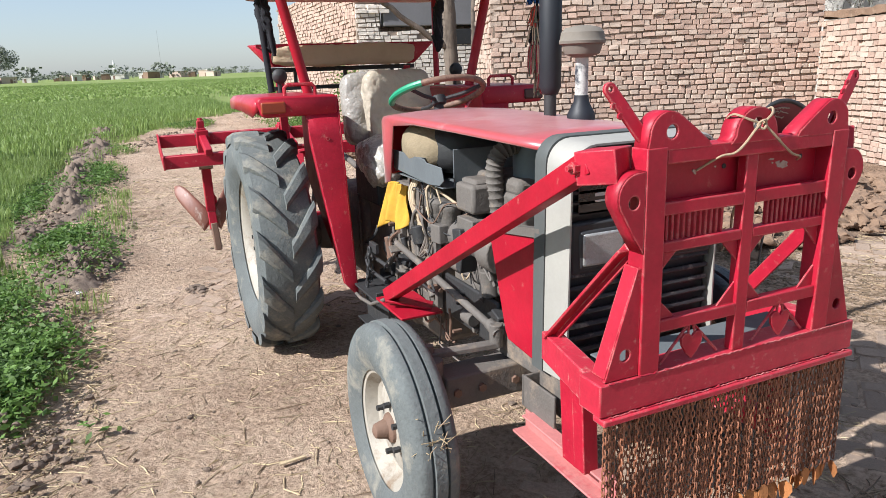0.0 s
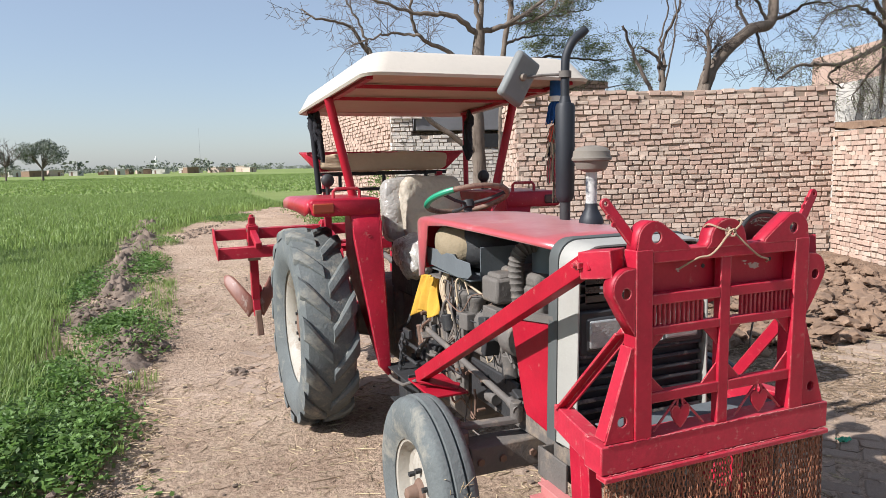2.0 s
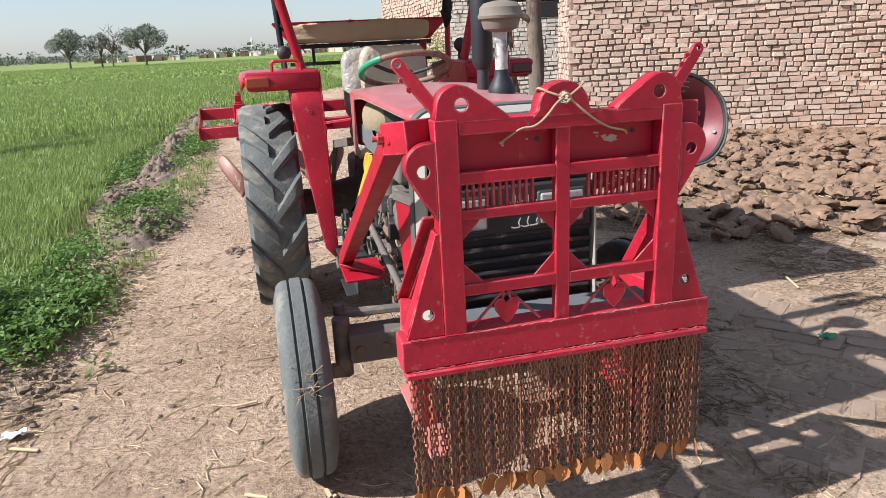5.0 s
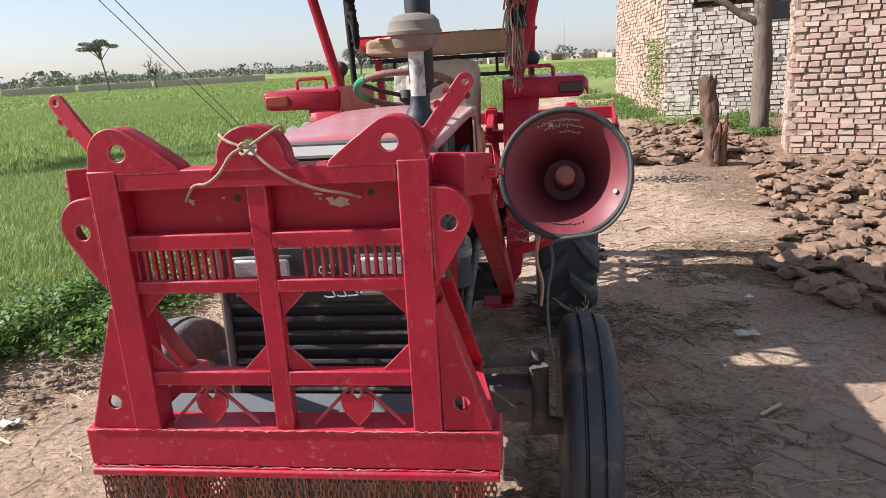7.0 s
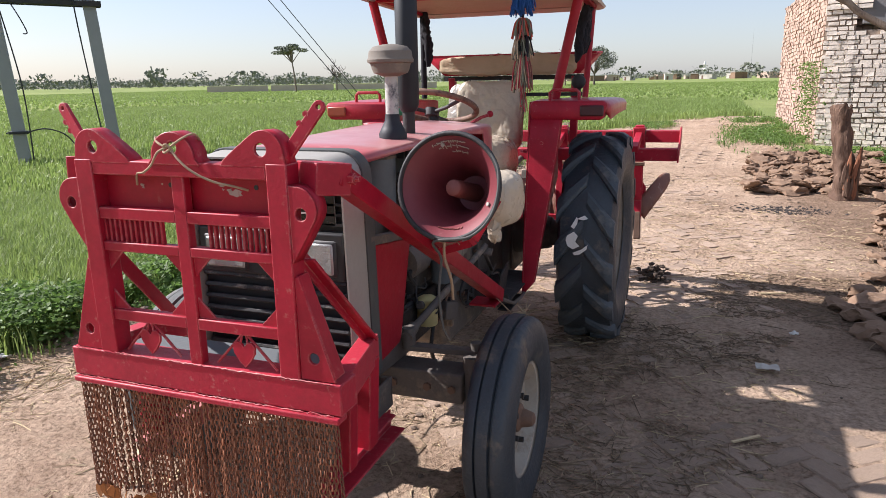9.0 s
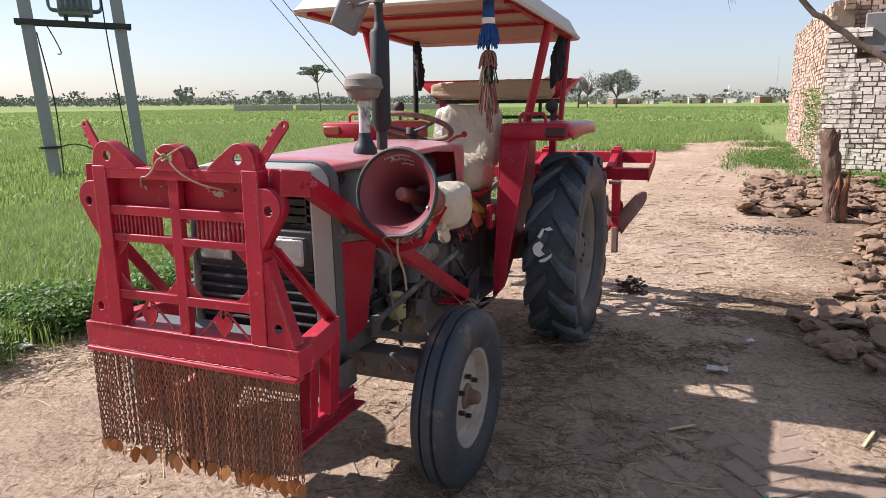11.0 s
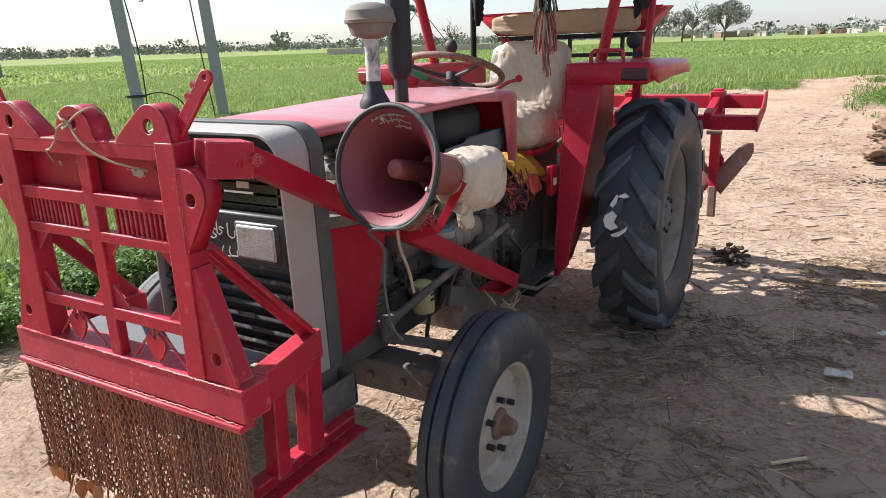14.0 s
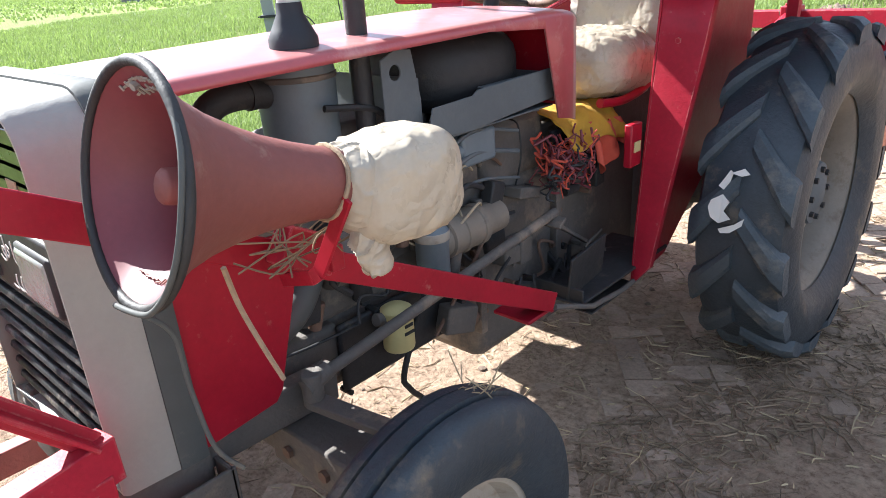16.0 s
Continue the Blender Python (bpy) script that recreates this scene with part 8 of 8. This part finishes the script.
for s in (1, -1):
    bm = B()
    bar(bm, (s * .46, 2.68, 1.64), (s * .44, 2.72, .74), .05, .04, (0, 1, 0))
    part("trough_upright", bm, RED_OLD, trough)

# ---- plough ----
plough = thing("plough", (0, 3.2, 0.3), "red painted tractor plough with worn steel mouldboards", "plough")
FX = lambda x, off=0.0: 2.96 - 0.11 * x + off
for off, z, tilt in ((0.0, 1.055, .022), (.34, 1.165, .015)):
    bm = B()
    a, b = (-1.23, FX(-1.23, off), z - 1.23 * tilt), (1.165, FX(1.165, off), z + 1.165 * tilt)
    bar(bm, a, b, .008, .085)
    for e in (.04, -.04):
        bar(bm, (a[0], a[1] + .045, a[2] + e), (b[0], b[1] + .045, b[2] + e), .09, .008)
    part("frame_channel", bm, RED_OLD, plough, "red channel-iron beam", bevel=.002)
for x in (-1.236, 1.171):
    bm = B()
    t_ = .02 * x
    plate(bm, [(FX(x, -.03), 1.005 + t_), (FX(x, .36), 1.10 + t_), (FX(x, .40), 1.14 + t_), (FX(x, .40), 1.23 + t_), (FX(x, .30), 1.225 + t_), (FX(x, .20), 1.15 + t_), (FX(x, -.03), 1.10 + t_)], .012, Matrix.Translation((x, 0, 0)) @ YZ)
    part("end_plate", bm, RED_OLD, plough, bevel=.003)
for x in (-.93, -.33, .27, .87):
    y = FX(x, .36)
    t0, t1 = .016 * x, .05 * x          # the implement hangs a little tilted
    bm = B()
    bar(bm, (x, y, 1.25 + t0), (x + .005, y + .02, .64 + t1), .07, .066, (1, 0, 0))
    bar(bm, (x + .005, y + .02, .65 + t1), (x + .01, y - .01, .50 + t1), .062, .06, (1, 0, 0))
    sh = part("shank", bm, RED_OLD, plough, "red painted plough shank", bevel=.005)
    bm = B()
    bar(bm, (x + .01, y - .02, .55 + t1), (x + .02, y - .065, .34 + t1), .06, .052, (1, 0, 0))
    part("point", bm, HUB, sh, "rusty brown iron point", bevel=.008)
    for w in (1, -1):
        bm = B()
        grid = []
        for i in range(15):
            u = i / 14
            half = .085 * (1 - .2 * u) * math.sqrt(max(0.0, 1 - max(0.0, (u - .72) / .28) ** 2)) + .003
            row = []
            for j in range(7):
                v = (j / 3 - 1) * half
                px_, pz = x + w * (.02 + .20 * u + .45 * v), .54 + t1 + .28 * u ** .95 - .6 * v
                py_ = y + .01 + .22 * u * u + 2.0 * v * v
                row.append(bm.verts.new((px_, py_, pz)))
            grid.append(row)
        for i in range(14):
            for j in range(6):
                bm.faces.new((grid[i][j], grid[i + 1][j], grid[i + 1][j + 1], grid[i][j + 1]))
        mb = part("mouldboard", bm, MOULD, sh, "curved steel mouldboard, rusty and polished", smooth=60)
        md = mb.modifiers.new("sheet", "SOLIDIFY")
        md.thickness = .009
    bm = B()
    plate(bm, [(x - .02, .54 + t1), (x + .07, .58 + t1), (x + .06, .74 + t1), (x + .01, .82 + t1)], .012, Matrix.Translation((0, y + .05, 0)) @ XZ)
    part("frog", bm, RED_OLD, sh, bevel=.003)
    bm = B()
    box(bm, (x, y - .012, 1.15 + t0), (.09, .11, .17))
    part("clamp", bm, RED_OLD, sh, bevel=.006)
    bm = B()
    bar(bm, (x, FX(x, -.02), 1.10 + t0), (x, y + .04, 1.20 + t0), .05, .05)
    part("saddle", bm, RED_OLD, sh, bevel=.006)
    for z in (1.20 + t0, 1.09 + t0, .96 + t0):
        bm = B()
        rod(bm, (x - .05, y - .05, z), (x + .05, y - .05, z), .016, n=6)
        part("bolt", bm, HUB, sh)
bm = B()
for s in (1, -1):
    bar(bm, (s * .36, FX(0) - .25, .62), (s * .30, FX(0), 1.06), .05, .02)
    bar(bm, (s * .06, FX(0) - .22, 1.10), (s * .30, FX(0), 1.06), .05, .02)
bar(bm, (-.36, FX(0) - .26, .62), (.36, FX(0) - .26, .62), .04, .04)
part("hitch_frame", bm, RED_OLD, plough, bevel=.003)
bm = B()
box(bm, (-.93, FX(-.93, .36), 1.26), (.05, .06, .06))
rod(bm, (-.93, FX(-.93, .36), 1.26), (-.93, FX(-.93, .36), 1.31), .02, n=8)
part("depth_screw", bm, RED_OLD, plough, bevel=.004)

# ---- horn loudspeaker tied to the long arm ----
horn = thing("horn_loudspeaker", (.60, -.2, 1.03), "dusty red horn loudspeaker with a bag-wrapped driver", "loudspeaker")
H0, H1 = Vector((.634, -.432, 1.318)), Vector((.655, .12, 1.185))
AX = (H1 - H0).normalized()
HM = Matrix.Translation(H0) @ AX.to_track_quat("Z", "Y").to_matrix().to_4x4() @ Matrix.Diagonal((1, 1, .775, 1))
bm = B()
prof = [(.156, .0), (.138, .022), (.116, .06), (.097, .11), (.081, .17), (.069, .23), (.060, .30), (.055, .36), (.053, .42)]
lathe(bm, prof, 44, HM)
outer = part("horn_bell", bm, HORN_OUT, horn, "dusty brick-red flared horn", smooth=60)
md = outer.modifiers.new("sheet", "SOLIDIFY")
md.thickness, md.offset = .003, 1
bm = B()
lathe(bm, [(r - .004, h + .001) for r, h in prof[:-2]] + [(0.0, .312)], 44, HM)
part("horn_inside", bm, HORN_IN, outer, "dark red inner face of the horn", smooth=60)
bm = B()
tube(bm, [HM @ Vector((.158 * math.cos(a), .158 * math.sin(a), -.002)) for a in np.linspace(0, 2 * math.pi, 49)[:-1]], .0078, 8, closed=True)
part("rim_rubber", bm, DARK, outer, "black rubber rim", smooth=60)
bm = B()
lathe(bm, [(.0, .045), (.021, .046), (.025, .052), (.027, .10), (.030, .31)], 20, HM)
part("horn_plug", bm, HORN_OUT, outer, "red centre tube of the horn", smooth=50)
for t0 in (.2, 2.4):
    bm = B()
    rod(bm, HM @ Vector((.133 * math.cos(t0 + 1.1), .133 * math.sin(t0 + 1.1), .026)), HM @ Vector((.128 * math.cos(t0 + 1.1), .128 * math.sin(t0 + 1.1), .016)), .006, n=8)
    part("screw", bm, GREY, outer)
# white painted writing, illegible: short strokes in three curved rows inside the mouth
rng = random.Random(41)
for row, (hh, a0, a1, n, tall) in enumerate(((.016, 1.05, 1.85, 15, .006), (.034, 1.15, 1.95, 11, .013), (.058, 1.45, 1.95, 6, .009), (.034, 4.35, 5.0, 8, .009))):
    for i in range(n):
        a = a0 + (a1 - a0) * (i + .5) / n
        h0 = hh + rng.uniform(-.2, .2) * tall
        upright = rng.random() < .45
        step = (a1 - a0) / n

        def on_face(ang, h):
            r = float(np.interp(h, [p[1] for p in prof], [p[0] for p in prof])) - .0065
            return HM @ Vector((r * math.cos(ang), r * math.sin(ang), h))
        bm = B()
        up = HM.to_3x3() @ Vector((math.cos(a), math.sin(a), .55))
        if upright:
            bar(bm, on_face(a, h0 - tall * .6), on_face(a + rng.uniform(-.02, .02), h0 + tall * .6), .0034, .002, up)
        else:
            bar(bm, on_face(a - step * .5, h0), on_face(a + step * .5, h0 + rng.uniform(-.3, .3) * tall), .0036, .002, up)
        part("writing_bar", bm, HORN_OUT if row == 3 else RIM, outer)
# power lead hanging round the rim
bm = B()
tube(bm, curve_pts([HM @ Vector((-.092, .134, .0)), HM @ Vector((-.152, .055, -.012)), HM @ Vector((-.148, -.065, -.016)), HM @ Vector((-.083, -.143, -.016)), HM @ Vector((.03, -.166, -.012)), Vector((.60, -.415, 1.09)), Vector((.585, -.40, .98)), Vector((.59, -.385, .86)), Vector((.60, -.35, .80))], 8), .0042, 7)
part("lead", bm, SEAM, horn, "grey power lead", smooth=60)
bm = B()
tube(bm, curve_pts([(.57, -.30, 1.14), (.56, -.28, 1.06), (.575, -.26, .98), (.57, -.23, .90)], 6), .005, 6)
part("straw_cord", bm, ROPE, horn, "loose jute cord")
bm = cushion(HM @ Vector((.0, .0, .575)), (.18, .235, .185), 3.2, .008, 6, 12.0)
bag = part("plastic_bag", bm, BAG, horn, "creased white plastic bag over the driver", smooth=70)
bm = cushion(HM @ Vector((.0, -.005, .44)), (.135, .09, .135), 2.4, .009, 14, 14.0)
part("bag_neck", bm, BAG, bag, smooth=70)
bm = cushion(HM @ Vector((-.02, -.105, .50)), (.05, .07, .10), 2.4, .012, 14, 15.0)
part("bag_tail", bm, BAG, bag, smooth=70)
# bracket
bm = B()
bk = [Vector((.705, -.15, 1.235)), Vector((.628, -.165, 1.095)), Vector((.615, -.17, 1.085)), Vector((.49, -.15, 1.04))]
for a, b in zip(bk, bk[1:]):
    bar(bm, a, b, .026, .007, (0, 1, 0))
bracket = part("bracket", bm, RED, horn, "bent red strap bracket", bevel=.001)
bm = B()
tube(bm, [HM @ Vector((.060 * math.cos(a), .060 * math.sin(a), .385 + .004 * math.sin(3 * a))) for a in np.linspace(0, 6.28, 25)[:-1]], .004, 6, closed=True)
part("tie_cord", bm, ROPE, horn, "cord tying the bag to the horn")
bm = B()
box(bm, (.50, -.10, 1.085), (.05, .12, .075), Euler((-.5, 0, 0)).to_matrix())
box(bm, (.525, -.055, 1.06), (.03, .03, .05))
part("mount_plate", bm, RED_OLD, horn, bevel=.003)
rng = random.Random(21)
for i in range(12):
    a = Vector((.53 + rng.uniform(-.04, .05), -.15 + rng.uniform(-.08, .08), 1.11))
    bm = B()
    p = [a + Vector((rng.uniform(-.05, .05), rng.uniform(-.08, .08), rng.uniform(-.03, .05))) for _ in range(4)]
    tube(bm, curve_pts(p, 4), .0018, 5)
    part("binding", bm, DRY_STALK, horn)

# ---- clutter on the engine and gearbox ----
rng = random.Random(91)
for i in range(130):
    s = rng.choice((1, -1))
    y, z = rng.uniform(.02, 1.45), rng.uniform(.46, 1.04)
    x = s * (.155 + .05 * rng.random() + (.05 if .3 < y < .8 and z < .95 else .035 if y > .8 else 0))
    if y > .8 and z > .86:
        z -= .35
    bm = B()
    k = rng.random()
    if k < .30:
        rod(bm, (x - s * .03, y, z), (x + s * .012, y, z), rng.uniform(.008, .016), n=6)
        tpart("bolt", bm, rng.choice((HUB, CAST, DARK)))
    elif k < .50:
        box(bm, (x, y, z), (rng.uniform(.04, .08), rng.uniform(.04, .13), rng.uniform(.03, .10)), Euler((rng.gauss(0, .15), 0, rng.gauss(0, .1))).to_matrix())
        tpart("bracket", bm, rng.choice((CAST, DARK, DARK)), bevel=.006)
    elif k < .68:
        r = rng.uniform(.015, .04)
        d = Vector((0, rng.uniform(.06, .16), rng.gauss(0, .03))) if rng.random() < .5 else Vector((s * .01, rng.gauss(0, .02), rng.uniform(.05, .12)))
        rod(bm, Vector((x, y, z)) - d / 2, Vector((x, y, z)) + d / 2, r, n=14)
        tpart("housing", bm, rng.choice((CAST, DARK, HUB)), bevel=.004)
    else:
        p = [Vector((x + s * rng.uniform(0, .04), y, z))]
        for _ in range(3):
            p.append(p[-1] + Vector((s * rng.uniform(-.02, .02), rng.gauss(0, .10), rng.gauss(0, .07))))
        tube(bm, curve_pts(p, 5), rng.choice((.004, .006, .009)), 7)
        tpart("pipe", bm, rng.choice((DARK, CAST, HUB, DARK)))
# ribs and flanges of the housings
for s in (1, -1):
    for y in (.735, 1.165, 1.885):
        bm = B()
        box(bm, (s * .205, y, .66), (.03, .03, .46))
        tpart("flange", bm, CAST, bevel=.004)
        for z in (.50, .60, .72, .84):
            bm = B()
            rod(bm, (s * .205, y - .028, z), (s * .205, y + .028, z), .011, n=6)
            tpart("bolt", bm, HUB)
    bm = B()
    box(bm, (s * .19, .42, .60), (.02, .50, .20))
    tpart("side_cover", bm, DARK, bevel=.008)

# ---- marks on the nose ----
def strokes(paths, c, scale, w, mat, parent, name, label):
    """Flat brush strokes on the nose: points (u, v) in letter units."""
    for pts in paths:
        q = [Vector((c[0] + u * scale, c[1], c[2] + v * scale)) for u, v in pts]
        q = curve_pts(q, 4) if len(q) > 2 else q
        bm = B()
        for a, b in zip(q, q[1:]):
            bar(bm, a, b + (b - a).normalized() * w * .3, w, .0015, (0, -1, 0))
        part(name, bm, mat, parent, label)


# two words in flowing white script between the lamps
MADAD = [[(3.3, .55), (2.9, .75), (2.75, .45), (3.05, .35), (3.3, .5), (2.8, .2), (2.1, .15)], [(2.0, 1.0), (1.85, .5), (1.95, .15), (1.5, .1), (1.3, .2)], [(1.2, .95), (1.0, .5), (1.1, .12), (.6, .05), (.3, .15)]]
YAALI = [[(3.4, .9), (3.3, .3), (2.9, .1), (2.5, .3)], [(2.5, 1.5), (2.45, .4)], [(1.9, .9), (1.5, 1.05), (1.4, .8), (1.7, .6), (1.4, .3), (1.2, .35)], [(1.1, 1.6), (1.05, .4)], [(.9, .7), (.6, .8), (.5, .4), (.9, .1), (.4, -.15), (-.1, .1)]]
strokes(MADAD, (-.018, -.4525, 1.010), .036, .0036, WHITE, nose, "painted_stroke", "white hand-painted script")
strokes(YAALI, (-.030, -.4525, 1.070), .033, .0035, WHITE, nose, "painted_stroke", "white hand-painted script")
bm = B()
box(bm, (0, -.432, 1.26), (.50, .006, .17))
part("badge_panel", bm, GLOSSY, nose, "glossy black upper nose panel", bevel=.003)
for i, (x, z, w_, h_) in enumerate(((-.14, 1.235, .10, .010), (-.12, 1.215, .14, .006), (.10, 1.215, .12, .006), (.12, 1.238, .05, .02))):
    bm = B()
    box(bm, (x, -.4365, z), (w_, .002, h_))
    part("sticker", bm, WHITE if i != 3 else CLOTH_TAN, nose, "worn pale sticker strip")
for s in (1, -1):
    bm = B()
    box(bm, (s * .170, -.449, 1.070), (.172, .018, .122))
    part("lamp_bezel", bm, BLACK, nose, bevel=.014)

# ---- sunlight spots on the left rear tyre, painted as thin white plates ----
def tyre_patch(pts):
    bm = B()
    vs = []
    for x, a in pts:
        r = .655
        vs.append(bm.verts.new((x, 2.056 - r * math.cos(a), .643 + r * math.sin(a))))
    bm.faces.new(vs)
    o = part("paint_splash", bm, WHITE, tractor, "thin white plate standing for a sun spot on the tread", smooth=0)
    md = o.modifiers.new("film", "SOLIDIFY")
    md.thickness = .006


tyre_patch([(.655, .20), (.69, .235), (.715, .20), (.70, .15), (.725, .115), (.69, .085), (.66, .11), (.648, .16)])
tyre_patch([(.672, .275), (.70, .36), (.71, .35), (.705, .30), (.69, .26)])
tyre_patch([(.705, .345), (.745, .375), (.765, .35), (.74, .335)])
tyre_patch([(.69, .055), (.74, .09), (.77, .13), (.765, .09), (.73, .045), (.70, .035)])

# dried grass caught on the front tyres
for s in (1, -1):
    for k in range(26):
        a = rng.gauss(1.95 if s > 0 else .35, .07)
        x0 = s * .717 + rng.gauss(0, .02)
        r = .391
        p = Vector((x0, -.015 - r * math.cos(a), .385 + r * math.sin(a)))
        d = Vector((rng.gauss(0, .03), rng.gauss(0, .025), rng.gauss(0, .025)))
        bm = B()
        tube(bm, [p, p + d], .0014, 4)
        part("grass_wisp", bm, STRAW, tractor)

# ---- worn brick paving, half buried in dust ----
rng = random.Random(77)
pave_near, pave_far = [], []
PL_, PW_ = .228, .114
ca, sa = math.cos(radians(38)), math.sin(radians(38))
for i in range(-260, 260):
    for j in range(-260, 260):
        d = (i - j) % 4
        if d not in (0, 3):
            continue
        u, v = (i + (1 if d == 0 else .5)) * PW_, (j + (.5 if d == 0 else 1)) * PW_
        x, y = .8 + u * ca - v * sa, 1.2 + u * sa + v * ca
        right = 6.8 if y < 1.7 else 3.3 + .3 * math.sin(y) if y < 7 else 1.75 + .12 * math.sin(2 * y)
        if not (-3.4 < y < 25 and edge_x(y) + .10 + .1 * math.sin(3 * y) < x < right):
            continue
        if inside(x, y, HEAP) or rng.random() < .06:
            continue
        low = .014 * min(.5, max(-1.3, float(fbm(np.array(x), np.array(y), .7, 5.0)) - .03 - .12 * (y < 2.6 and x < 1.6)))
        z = float(ground_z(np.array(x), np.array(y))) - .030 + low + rng.gauss(0, .0028)
        z -= .007 * min(1, max(0, (y - 2.6) / 1.5))
        z -= .008 * min(1, max(0, (.55 - x) / .6)) * (1 if y < 9 else .3)      # the outer side lies deeper in dust
        item = (x, y, z, rng.gauss(0, .035) + (0 if d == 0 else math.pi / 2), rng.gauss(0, .018))
        (pave_near if .75 < x < 2.9 and -.6 < y < 2.6 else pave_far).append(item)
pavement = thing("brick_paving", (1.2, 1.2, 0), "worn brick paving half buried in dust", "paving", kind="structure")
PAVERS = []
for me in BRICKS[:4]:
    m2 = me.copy()
    m2.name = "brick"
    m2.materials.clear()
    m2.materials.append(PAVER_ONE)
    PAVERS.append(m2)
for x, y, z, a, t in pave_near[:300]:
    share(PAVERS[rng.randrange(4)], "brick", (x, y, z), Euler((t, t * .5, radians(38) + a)), (PL_ - .012, PW_ - .012, .06), pavement)
stuff_blocks("bricks", [((x, y, z), (PL_ - .012, PW_ - .012, .06), radians(38) + a) for x, y, z, a, t in pave_far + pave_near[300:]], PAVER, pavement, jitter=.004, seed=4)
